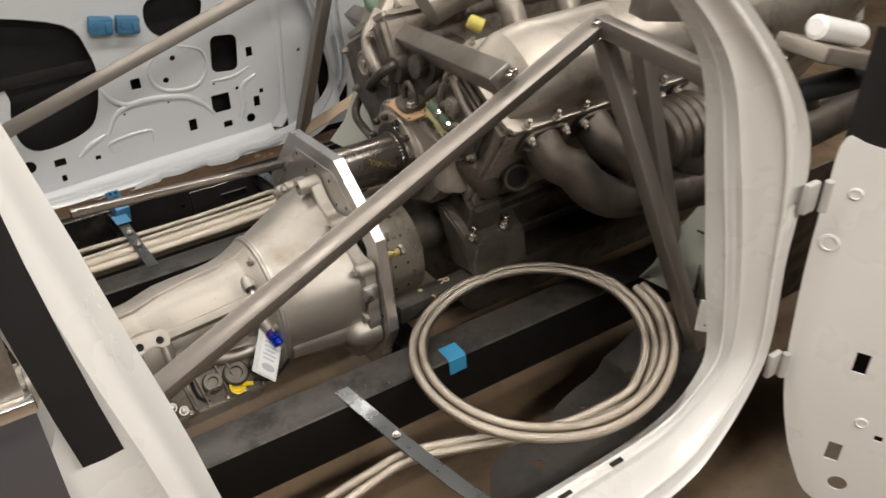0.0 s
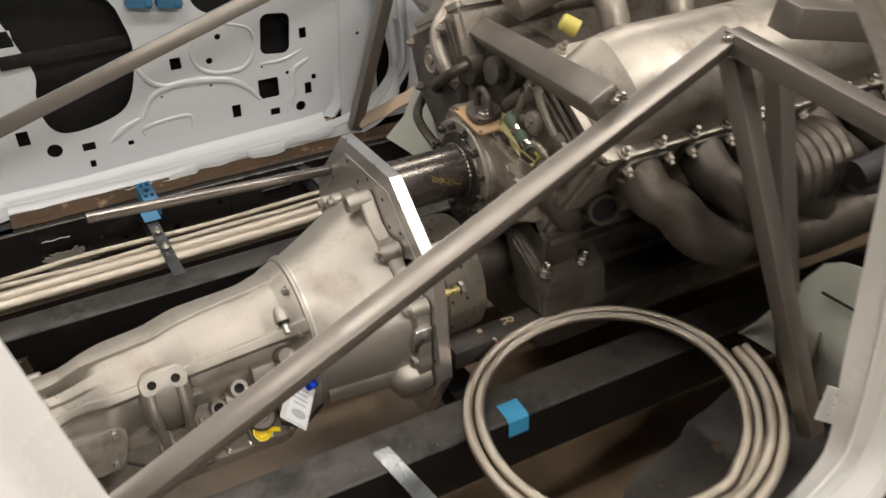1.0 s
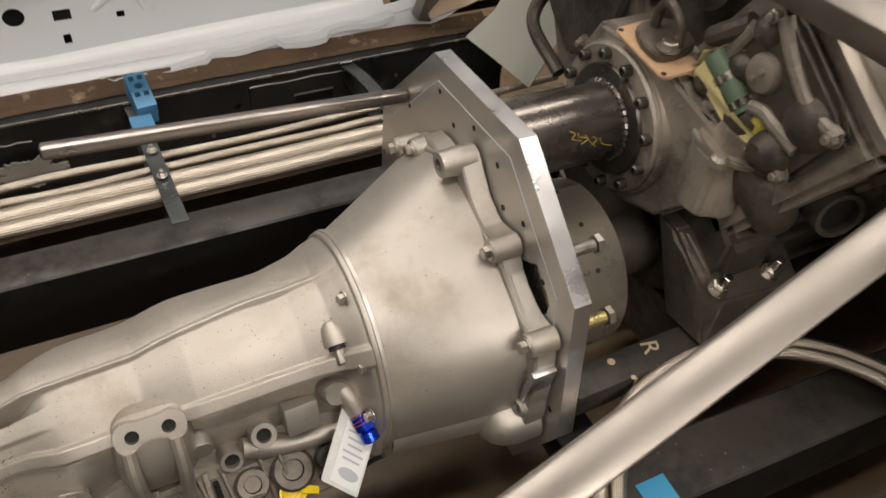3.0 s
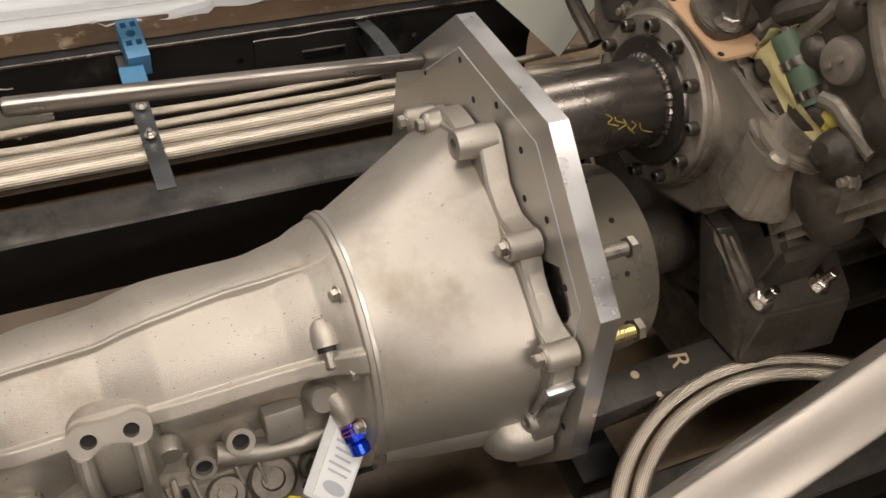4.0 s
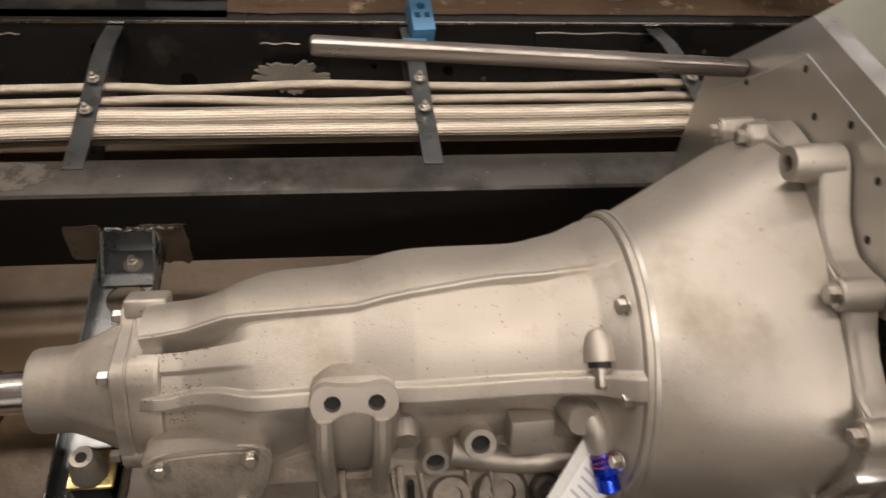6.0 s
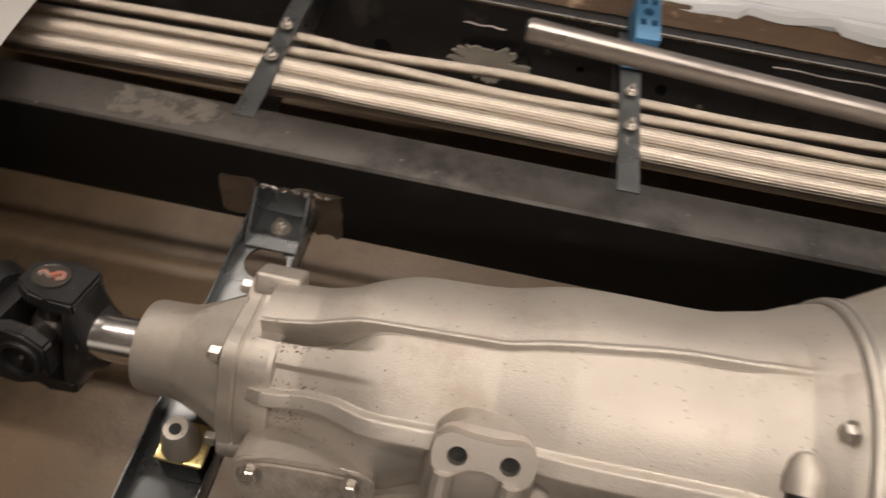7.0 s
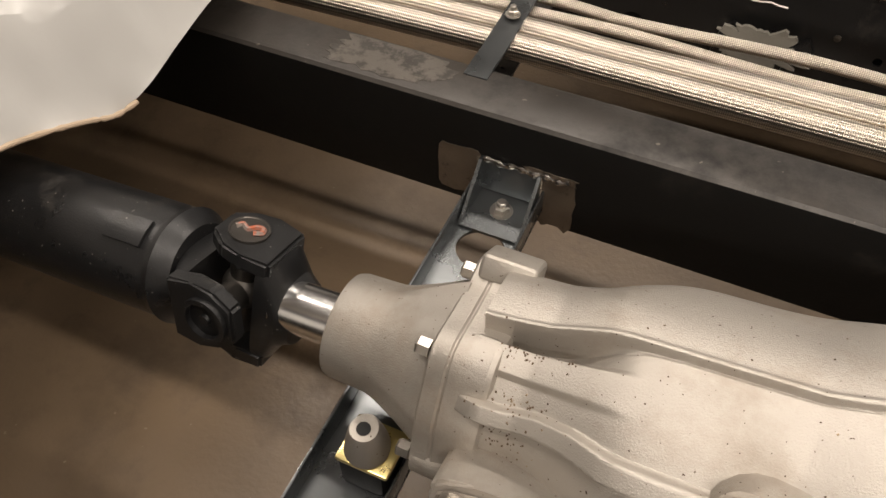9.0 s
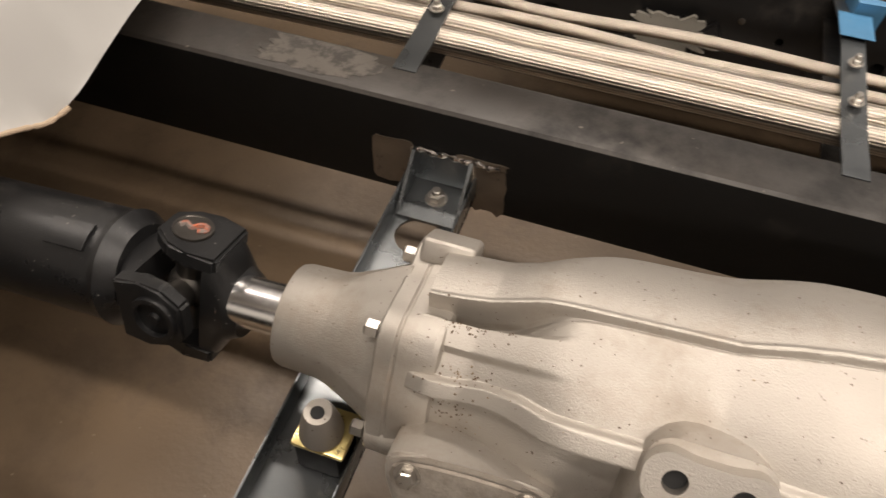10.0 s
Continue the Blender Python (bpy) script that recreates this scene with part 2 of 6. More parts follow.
def bar(bm, a, b, w, h, up=(0, 0, 1), bevel=0.004):
    """A square tube from a to b, w across and h along up."""
    a, b = Vector(a), Vector(b)
    d = (b - a).normalized()
    side = d.cross(Vector(up)).normalized()
    top = side.cross(d)
    m = Matrix((d, side, top)).transposed().to_4x4()
    box(bm, (a + b) / 2, ((b - a).length, w, h), m, bevel)


def smooth_path(pts, n=8):
    """Catmull-Rom through the points."""
    P = [Vector(p) for p in pts]
    P = [P[0] * 2 - P[1]] + P + [P[-1] * 2 - P[-2]]
    out = []
    for i in range(1, len(P) - 2):
        for k in range(n):
            t = k / n
            out.append(0.5 * (2 * P[i] + (P[i + 1] - P[i - 1]) * t + (2 * P[i - 1] - 5 * P[i] + 4 * P[i + 1] - P[i + 2]) * t * t
                              + (3 * P[i] - P[i - 1] - 3 * P[i + 1] + P[i + 2]) * t ** 3))
    return out + [P[-2]]


def pipe(bm, pts, r, seg=12, n=8, close=False):
    """A round tube through the points, with its own coordinates: once round, and metres along."""
    path = smooth_path(pts, n) if n else [Vector(p) for p in pts]
    d0, u, v = basis(path[1] - path[0])
    rings, along, s = [], [], 0.0
    for i, p in enumerate(path):
        d = (path[min(i + 1, len(path) - 1)] - path[max(i - 1, 0)]).normalized()
        u = (u - d * u.dot(d)).normalized()
        v = d.cross(u)
        rr = r(i / (len(path) - 1)) if callable(r) else r
        rings.append([p + (u * math.cos(2 * math.pi * k / seg) + v * math.sin(2 * math.pi * k / seg)) * rr for k in range(seg)])
        along.append(s)
        if i + 1 < len(path):
            s += (path[i + 1] - p).length
    ring_loft(bm, rings, uv=along)


def prism(bm, poly, to3d, depth, bevel=0.0):
    """A flat outline given in 2D, laid out by to3d(a, b, c) and thickened by depth along c."""
    a = [bm.verts.new(to3d(x, y, 0)) for x, y in poly]
    b = [bm.verts.new(to3d(x, y, depth)) for x, y in poly]
    n = len(poly)
    fs = [bm.faces.new(a), bm.faces.new(b[::-1])] + [bm.faces.new((a[i], b[i], b[(i + 1) % n], a[(i + 1) % n])) for i in range(n)]
    if bevel:
        es = [e for e in {e for f in fs for e in f.edges}]
        bmesh.ops.bevel(bm, geom=es, offset=bevel, segments=2, affect="EDGES")


def holed(bm, outer, holes, to3d, depth):
    """A sheet with real holes: outlines in 2D."""
    edges = []
    for loop in [outer, *holes]:
        vs = [bm.verts.new(to3d(x, y, 0)) for x, y in loop]
        edges += [bm.edges.new((vs[i], vs[(i + 1) % len(vs)])) for i in range(len(vs))]
    got = bmesh.ops.triangle_fill(bm, use_beauty=True, use_dissolve=False, edges=edges)
    faces = [g for g in got["geom"] if isinstance(g, bmesh.types.BMFace)]
    off = Vector(to3d(0, 0, depth)) - Vector(to3d(0, 0, 0))
    ext = bmesh.ops.extrude_face_region(bm, geom=faces)
    bmesh.ops.translate(bm, verts=[g for g in ext["geom"] if isinstance(g, bmesh.types.BMVert)], vec=off)


def rrect(cx, cy, w, h, r=0.3, n=4, turn=0.0):
    """A rectangle with rounded corners; r is the share of the shorter half side."""
    rr = r * min(w, h) / 2
    out = []
    for qx, qy, a0 in ((1, 1, 0), (-1, 1, 90), (-1, -1, 180), (1, -1, 270)):
        for k in range(n + 1):
            a = radians(a0 + 90 * k / n)
            x, y = qx * (w / 2 - rr) + rr * math.cos(a), qy * (h / 2 - rr) + rr * math.sin(a)
            c, s = math.cos(radians(turn)), math.sin(radians(turn))
            out.append((cx + x * c - y * s, cy + x * s + y * c))
    return out


def disc2(cx, cy, r, n=16):
    return [(cx + r * math.cos(2 * math.pi * i / n), cy + r * math.sin(2 * math.pi * i / n)) for i in range(n)]


def loop2(pts, n=4):
    """A smooth closed outline through 2D points."""
    P = [Vector((*p, 0)) for p in pts]
    out = []
    for i in range(len(P)):
        a, b, c, d = P[i - 1], P[i], P[(i + 1) % len(P)], P[(i + 2) % len(P)]
        for k in range(n):
            t = k / n
            q = 0.5 * (2 * b + (c - a) * t + (2 * a - 5 * b + 4 * c - d) * t * t + (3 * b - a - 3 * c + d) * t ** 3)
            out.append((q.x, q.y))
    return out


def bolt(name, parent, at, d, r=0.007, head=0.006, shank=0.0, material=None, washer=True):
    """A hexagon bolt: washer, head and, where it shows, the shank with its end."""
    bm = bmesh.new()
    at, dn = Vector(at), Vector(d).normalized()
    if washer:
        lathe(bm, at, dn, [(0, r * 1.45), (0.0016, r * 1.45)], 16)
    lathe(bm, at + dn * 0.0016, dn, [(0, r * 1.05), (head * 0.85, r * 1.05), (head, r * 0.85)], 6)
    if shank:
        lathe(bm, at + dn * (0.0016 + head), dn, [(0, r * 0.62), (shank - 0.001, r * 0.62), (shank, r * 0.5)], 12)
    return part(name, bm, material or M["bolt"], parent, smooth=30)


# ---- the workshop ----
bm = bmesh.new()
box(bm, (1, 0.5, -0.05), (16, 14, 0.1))
tagged(link("floor", bm, M["concrete"]), "worn brown concrete workshop floor with dark stains", "floor", kind="structure")
for nm, c, sz in (("wall_north", (1, 7.6, 1.7), (16.4, 0.2, 3.6)), ("wall_south", (1, -6.6, 1.7), (16.4, 0.2, 3.6)),
                  ("wall_east", (9.1, 0.5, 1.7), (0.2, 14, 3.6)), ("wall_west", (-7.1, 0.5, 1.7), (0.2, 14, 3.6))):
    bm = bmesh.new()
    box(bm, c, sz)
    tagged(link(nm, bm, M["wall"]), "plain painted workshop wall", "wall", kind="structure")
bm = bmesh.new()
box(bm, (1, 0.5, CEIL + 0.15), (16.4, 14.4, 0.1))
tagged(link("ceiling", bm, M["ceiling"]), "plain painted workshop ceiling", "ceiling", kind="structure")
for x, y, lx, ly, watts in TUBES:
    lamp = thing("ceiling_light", "long white fluorescent ceiling light, switched on", "ceiling light", (x, y, CEIL + 0.1), "ceiling lights")
    bm = bmesh.new()
    box(bm, (x, y, CEIL + 0.07), (lx + 0.06, ly + 0.06, 0.06), bevel=0.01)
    part("housing", bm, M["white"], lamp)
    bm = bmesh.new()
    box(bm, (x, y, CEIL + 0.03), (lx, ly, 0.015))
    part("diffuser", bm, M["lamp"], lamp, "glowing milky diffuser")
    L = bpy.data.lights.new("tube_light", "AREA")
    L.shape, L.size, L.size_y, L.energy, L.color = "RECTANGLE", lx, ly, watts, (1.0, 0.93, 0.82)
    new("tube_light", L).matrix_world = pose(x, y, CEIL + 0.015)


# ---- chassis ----
def chassis_rail(y0, wide, turn, label):
    t = thing("chassis_rail", label, "frame rail", (0.6, y0 + wide / 2, 0.22), "chassis rails")
    bm = bmesh.new()
    box(bm, (0.9, y0 + wide / 2, 0.306), (4.4, wide, 0.148), Euler((0, 0, radians(turn))).to_matrix().to_4x4(), bevel=0.010, seg=3)
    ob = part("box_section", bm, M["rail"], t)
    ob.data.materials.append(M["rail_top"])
    # upward faces get the paler paint, for light from above as well as dust
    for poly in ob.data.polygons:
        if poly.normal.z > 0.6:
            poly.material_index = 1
    return t


far_rail = chassis_rail(0.293, 0.077, 0, "black steel box-section chassis rail with scuffed paint")
near_rail = chassis_rail(-0.418, 0.1, -1.5, "black steel box-section chassis rail under the hose coil")
# bare patches ground round the cross member's bracket
for x, z, w, h in ((-0.074, 0.286, 0.054, 0.072), (0.047, 0.276, 0.042, 0.074), (0.036, 0.316, 0.062, 0.012)):
    bm = bmesh.new()
    out = []
    for k in range(28):
        a = 2 * math.pi * k / 28
        q = max(abs(math.cos(a)), abs(math.sin(a)))
        out.append((x + w / 2 * math.cos(a) / q * (1 + (0.07 if x < 0 else 0.26) * noise.noise((x * 50, k * 0.7, 0))), z + h / 2 * math.sin(a) / q * (1 + (0.08 if x < 0 else 0.3) * noise.noise((k * 0.6, x * 90, 4)))))
    prism(bm, out, lambda a, b, c: (a, 0.2925 - c, b), 0.0012)
    part("weld_patch", bm, M["ground_weld"], far_rail, "ground bare metal round the weld")
for x in (-0.047, 0.026):
    bm = bmesh.new()
    pipe(bm, [(x, 0.290, 0.268 + 0.008 * k) for k in range(7)], lambda t: 0.004 + 0.0012 * math.sin(t * 60), 8, 6)
    part("weld_bead", bm, M["ground_weld"], far_rail)
bm = bmesh.new()
out = []
for k in range(60):
    a = 2 * math.pi * k / 60
    rr = 1 + 0.3 * noise.noise((2 * math.cos(a), 2 * math.sin(a), 5)) + 0.25 * noise.noise((5 * math.cos(a), 5 * math.sin(a), 1))
    out.append((-0.18 + 0.078 * rr * math.cos(a), min(0.362, max(0.3025, 0.334 + 0.032 * rr * math.sin(a)))))
prism(bm, out, lambda a, b, c: (a, b, 0.3801 + c), 0.0003)
part("paint_wear", bm, M["worn"], far_rail, "flaked worn paint")

# transmission cross member: a folded channel between the rails
xm = thing("transmission_crossmember", "dark folded steel channel with round holes under the gearbox tail", "crossmember", (-0.01, 0.0, 0.24))
bm = bmesh.new()
holed(bm, [(-0.052, -0.40), (0.032, -0.40), (0.032, 0.292), (-0.052, 0.292)],
      [disc2(-0.01, 0.203, 0.0275, 24), disc2(-0.01, 0.06, 0.028, 20), disc2(-0.01, -0.17, 0.030, 20), disc2(-0.01, -0.3, 0.028, 20)], lambda a, b, c: (a, b, 0.262 + c), 0.004)
part("web", bm, M["channel"], xm)
for x in (-0.052, 0.029):
    bm = bmesh.new()
    box(bm, (x + 0.0015, -0.054, 0.275), (0.003, 0.692, 0.034), bevel=0.001)
    part("flange", bm, M["channel"], xm)
bm = bmesh.new()
for x in (-0.047, 0.024):
    prism(bm, [(0.292, 0.268), (0.292, 0.318), (0.284, 0.319), (0.262, 0.300), (0.225, 0.268)], lambda a, b, c, x=x: (x + c, a, b), 0.004)
box(bm, (-0.0095, 0.258, 0.268), (0.07, 0.068, 0.004))
part("rail_bracket", bm, M["channel"], xm, "welded bracket on the rail")
bm = bmesh.new()
box(bm, (-0.0095, 0.2895, 0.294), (0.068, 0.005, 0.046), bevel=0.001)
part("back_plate", bm, M["channel"], xm)
bm = bmesh.new()
pipe(bm, [(-0.042 + 0.0085 * k, 0.2885 - 0.001 * (k % 2), 0.3175 + 0.002 * math.sin(k * 1.7)) for k in range(13)], lambda t: 0.0032 + 0.0012 * math.sin(t * 45), 8, 4)
part("weld_bead", bm, M["bright"], xm, "bright rough weld")
bolt("bolt", xm, (-0.008, 0.262, 0.270), (0, 0, 1), 0.0095, 0.009, 0.006)
bm = bmesh.new()
box(bm, (0.006, -0.080, 0.318), (0.050, 0.046, 0.006), bevel=0.002)
part("mount_plate", bm, M["brass"], xm, "yellow zinc-plated mount plate")
bm = bmesh.new()
box(bm, (0.002, -0.078, 0.290), (0.044, 0.044, 0.050), bevel=0.006)
part("rubber_block", bm, M["rubber"], xm, "black rubber mount block")
bm = bmesh.new()
rings = []
for z, w in ((0.325, 0.019), (0.340, 0.0165), (0.354, 0.0135), (0.3595, 0.0115)):
    rings.append([(0.004 + w * math.cos(a) * 1.05, -0.086 + w * math.sin(a) * (1.25 if math.sin(a) > 0 else 1), z) for a in [k * math.pi / 12 for k in range(24)]])
ring_loft(bm, rings)
part("mount_block", bm, M["cast_dusty"], xm, "cast mount block with a threaded hole")
# near-black plug painted as the shade inside the mount's hole
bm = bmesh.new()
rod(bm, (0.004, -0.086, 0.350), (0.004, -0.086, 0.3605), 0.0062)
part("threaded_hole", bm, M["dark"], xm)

# the short cross tube between adapter plate and engine foot
ct = thing("engine_support_bar", "dark square steel support bar with paint-marker letter", "support bar", (0.97, -0.22, 0.38))
bm = bmesh.new()
bar(bm, (0.845, -0.222, 0.404), (1.11, -0.216, 0.404), 0.052, 0.05, bevel=0.006)
part("tube", bm, M["rail_top"], ct)
cu = bpy.data.curves.new("letter", "FONT")
cu.body, cu.size, cu.extrude = "R", 0.04, 0.0006
letter = new("letter", cu)
letter.parent, letter.data = ct, cu
letter.matrix_parent_inverse = Matrix.Translation(-ct.location)
letter.matrix_basis = pose(0.985, -0.196, 0.4296, 0, 0, -100)
cu.materials.append(M["chalk"])
for x, y, r in ((0.925, -0.21, 0.006), (0.94, -0.246, 0.004)):
    bm = bmesh.new()
    lathe(bm, (x, y, 0.4290), (0, 0, 1), [(0, r), (0.0008, r)], 10)
    part("paint_spot", bm, M["chalk"], ct)
bm = bmesh.new()
box(bm, (0.944, -0.2487, 0.418), (0.004, 0.001, 0.022))
part("paint_run", bm, M["chalk"], ct)
bm = bmesh.new()
bar(bm, (0.88, -0.28, 0.27), (0.88, 0.28, 0.27), 0.07, 0.06, bevel=0.006)
tagged(link("engine_crossmember", bm, M["rail"]), "black steel crossmember between the chassis rails", "crossmember")


# ---- gearbox ----
AX0, AX1 = Vector((-0.05, -0.012, 0.380)), Vector((0.58, -0.035, 0.440))


def axis(x):
    return AX0 + (AX1 - AX0) * ((x - AX0.x) / (AX1.x - AX0.x))


def step(a, b, x):
    """0 before a, 1 past b, smooth between; a may lie past b."""
    t = min(1, max(0, (x - a) / (b - a)))
    return t * t * (3 - 2 * t)


def bump(c, w, x):
    return math.exp(-((x - c) / w) ** 2)


def around(x, r, n=72, shape=None):
    """A ring about the gearbox axis; th = 0 at the top, growing to the near side."""
    c = axis(x)
    out = []
    for k in range(n):
        th = 2 * math.pi * k / n - math.pi
        rr = r * (shape(x, math.degrees(th)) if shape else 1)
        out.append((x, c.y - rr * math.sin(th), c.z + rr * math.cos(th)))
    return out


box_ = thing("gearbox", "bead-blasted cast aluminium automatic gearbox, dusty at the tail", "gearbox", (0.2, -0.02, 0.27))


def case_radius(x, th):
    """The main case: a body of rising radius, a flat-topped rail along the top, and two ledges on the near side."""
    body = sum(float(np.interp(x + d, [c[0] for c in CASE], [c[1] for c in CASE])) for d in (-0.018, -0.012, -0.006, 0, 0.006, 0.012, 0.018)) / 7
    rail = float(np.interp(x, [0.08, 0.13, 0.17, 0.30, 0.36, 0.50, 0.54, 0.572], [0.100, 0.102, 0.112, 0.117, 0.1290, 0.1315, 0.1385, 0.154]))
    drop = float(np.interp(x, [0.08, 0.125, 0.165, 0.25, 0.50, 0.56, 0.572], [0.018, 0.021, 0.0075, 0.0065, 0.0065, 0.003, 0.0]))
    e = 6.5 - 6.0 * step(0.08, 0.19, x) - 1.5 * step(0.30, 0.34, x) - 5.0 * step(0.34, 0.46, x) + 1.5 * step(0.5, 0.55, x)
    ledge = rail - drop + 0.003 - 0.001 * step(0.13, 0.17, x)
    near_r = -0.003 * math.log(math.exp(-(body + 0.001) / 0.003) + math.exp(-ledge / 0.003))
    far_r = body + 0.006 * step(0.15, 0.18, x) * (1 - step(0.50, 0.54, x))
    top = max(rail, near_r)
    r = far_r + (top - far_r) * step(-62, -14, th)
    r += (near_r - r) * step(e - 0.2, e + 1.0, th)
    # thin lip along the rail's near edge
    r += 0.0012 * bump(e - 1.0, 1.2, th) * (1 - step(0.53, 0.56, x))
    # ridges that run out from the tail flange
    tail = 1 - step(0.14, 0.195, x)
    r -= 0.015 * (step(e + 0.5, e + 2.5, th) - step(9.5, 13.5, th)) * tail * step(0.094, 0.104, x)
    r += 0.0055 * (step(10, 13, th) - step(25.5, 29, th)) * (1 - step(0.15, 0.205, x))
    # the near side is flatter than a circle
    r -= 0.010 * step(12, 48, th) * (1 - step(130, 150, th)) * step(0.20, 0.32, x) * (1 - step(0.53, 0.565, x))
    c = 48 - 3.5 * step(0.105, 0.145, x) + 2.5 * step(0.16, 0.20, x)
    r += 0.0095 * (step(c - 7, c - 4, th) - step(c + 3, c + 5.5, th)) * step(0.075, 0.1, x) * (1 - 0.3 * bump(0.33, 0.04, x))
    r -= (0.008 + 0.018 * step(0.19, 0.26, x)) * step(c + 3.5, c + 8, th) * (1 - step(100, 120, th)) * (1 - step(0.54, 0.57, x))
    if abs(th) > 100:
        r *= 0.97 + 0.16 * abs(math.sin(radians(2 * th)))
    return r


CASE = [(0.082, 0.082), (0.10, 0.082), (0.125, 0.0825), (0.14, 0.0845), (0.155, 0.0885), (0.17, 0.0955), (0.185, 0.103), (0.20, 0.1085), (0.215, 0.1112), (0.23, 0.112), (0.25, 0.112), (0.285, 0.113), (0.31, 0.116), (0.34, 0.124), (0.37, 0.127), (0.42, 0.126),
        (0.47, 0.124), (0.495, 0.125), (0.52, 0.134), (0.545, 0.146), (0.565, 0.154), (0.572, 0.156)]
xs = [CASE[0][0] + (CASE[-1][0] - CASE[0][0]) * k / 200 for k in range(201)]
# angles: finest where the top rail's edge runs, coarse underneath
angles = [-180 + 2.5 * k for k in range(58)] + [-35 + 0.7 * k for k in range(22)] + [-19.6 + 0.28 * k for k in range(136)] + [18.5 + 0.6 * k for k in range(80)] + [66.5 + 2.5 * k for k in range(45)]
bm = bmesh.new()
rings = []
for x in xs:
    c = axis(x)
    rings.append([(x, c.y - r * math.sin(radians(th)), c.z + r * math.cos(radians(th))) for th, r in ((th, case_radius(x, th)) for th in angles)])
ring_loft(bm, rings)
part("main_case", bm, M["cast_dusty"], box_, smooth=33)

# tail housing
bm = bmesh.new()
TAIL = [(-0.052, 0.040), (-0.050, 0.046), (-0.045, 0.0475), (-0.01, 0.0485), (0.0, 0.051), (0.025, 0.061), (0.05, 0.073), (0.056, 0.075)]
ring_loft(bm, [around(x, r, 64, lambda x, th: 1 + (0.14 * bump(-16, 5, th) + 0.06 * bump(70, 5, th)) * step(-0.02, 0.035, x)) for x, r in TAIL])
part("tail_housing", bm, M["cast_dusty"], box_)


def lobed(x, th):
    return 0.97 + 0.20 * max(1.1 * bump(-36, 12, th), 0.75 * bump(26, 15, th), 0.6 * bump(103, 11, th), bump(-100, 14, th), bump(150, 15, th), bump(-150, 15, th))


bm = bmesh.new()
ring_loft(bm, [around(x, r, 96, lobed) for x, r in ((0.052, 0.079), (0.054, 0.082), (0.067, 0.083), (0.0685, 0.0815), (0.0695, 0.0815), (0.071, 0.083), (0.098, 0.083), (0.102, 0.081), (0.104, 0.077))])
part("tail_flange", bm, M["cast_dusty"], box_)
for th in (27, 103, -38, -100):
    c = axis(0.05)
    a = radians(th)
    bolt("bolt", box_, (0.0515, c.y - 0.079 * math.sin(a), c.z + 0.079 * math.cos(a)), (-1, 0, 0), 0.0072, 0.011, washer=False)
    bm = bmesh.new()
    lathe(bm, (0.0535, c.y - 0.079 * math.sin(a), c.z + 0.079 * math.cos(a)), (1, 0, 0), [(0, 0.0115), (0.002, 0.0135), (0.036, 0.0145), (0.046, 0.011)], 24)
    part("bolt_ear", bm, M["cast_dusty"], box_)

bm = bmesh.new()
c = axis(0.075)
box(bm, (0.080, c.y + 0.093 * math.sin(radians(34)), c.z + 0.093 * math.cos(radians(34))), (0.046, 0.036, 0.022), Euler((radians(-34), 0, 0)).to_matrix().to_4x4(), 0.005, 3)
part("bolt_ear", bm, M["cast_dusty"], box_)
# bell housing: a cone that opens towards the plate
def bell_r(x, th):
    """From the round seam to just inside the flange's outline."""
    r0 = float(np.interp(x, [0.572, 0.574, 0.577, 0.60], [0.156, 0.159, 0.1600, 0.1600]))
    tab = [(-180, 0.215), (-130, 0.222), (-100, 0.252), (-73, 0.262), (-48, 0.238), (-24, 0.200), (-10, 0.172), (0, 0.158), (12, 0.154), (23, 0.150), (37, 0.149), (50, 0.159), (58, 0.176), (72, 0.181), (95, 0.176), (120, 0.186), (180, 0.215)]
    r1 = sum(float(np.interp((th + d + 180) % 360 - 180, [a for a, _ in tab], [r for _, r in tab])) for d in range(-15, 16, 3)) / 11
    t = max(0, min(1, (x - 0.595) / 0.172))
    return r0 + (r1 - 0.160) * t


xs = [0.572, 0.574, 0.577, 0.59, 0.595] + [0.595 + 0.175 * k / 18 for k in range(1, 19)]
bm = bmesh.new()
ring_loft(bm, [around(x, 1.0, 160, bell_r) for x in xs])
bell = part("bell_housing", bm, M["cast"], box_, "smooth cast bell housing")
bm = bmesh.new()
ring_loft(bm, [around(x, r, 96) for x, r in ((0.5795, 0.158), (0.580, 0.1610), (0.5805, 0.1616), (0.5850, 0.1618), (0.5855, 0.1612), (0.5858, 0.158))])
part("rim_edge", bm, M["plate"], bell, "bright machined rim")


bm = bmesh.new()
rows = []
for k in range(12):
    x = 0.588 + 0.014 * k
    c = axis(x)
    rows.append([Vector((x, c.y - (bell_r(x, th) + dr) * math.sin(radians(th)), c.z + (bell_r(x, th) + dr) * math.cos(radians(th)))) for th, dr in ((104, -0.004), (107, 0.004), (112, 0.010), (118, 0.012))])
vs = [[bm.verts.new(p) for p in r] for r in rows]
for a, b in zip(vs, vs[1:]):
    for i in range(3):
        bm.faces.new((a[i], a[i + 1], b[i + 1], b[i]))
bmesh.ops.recalc_face_normals(bm, faces=bm.faces)
bmesh.ops.solidify(bm, geom=list(bm.faces), thickness=0.005)
part("lower_lip", bm, M["cast"], bell)


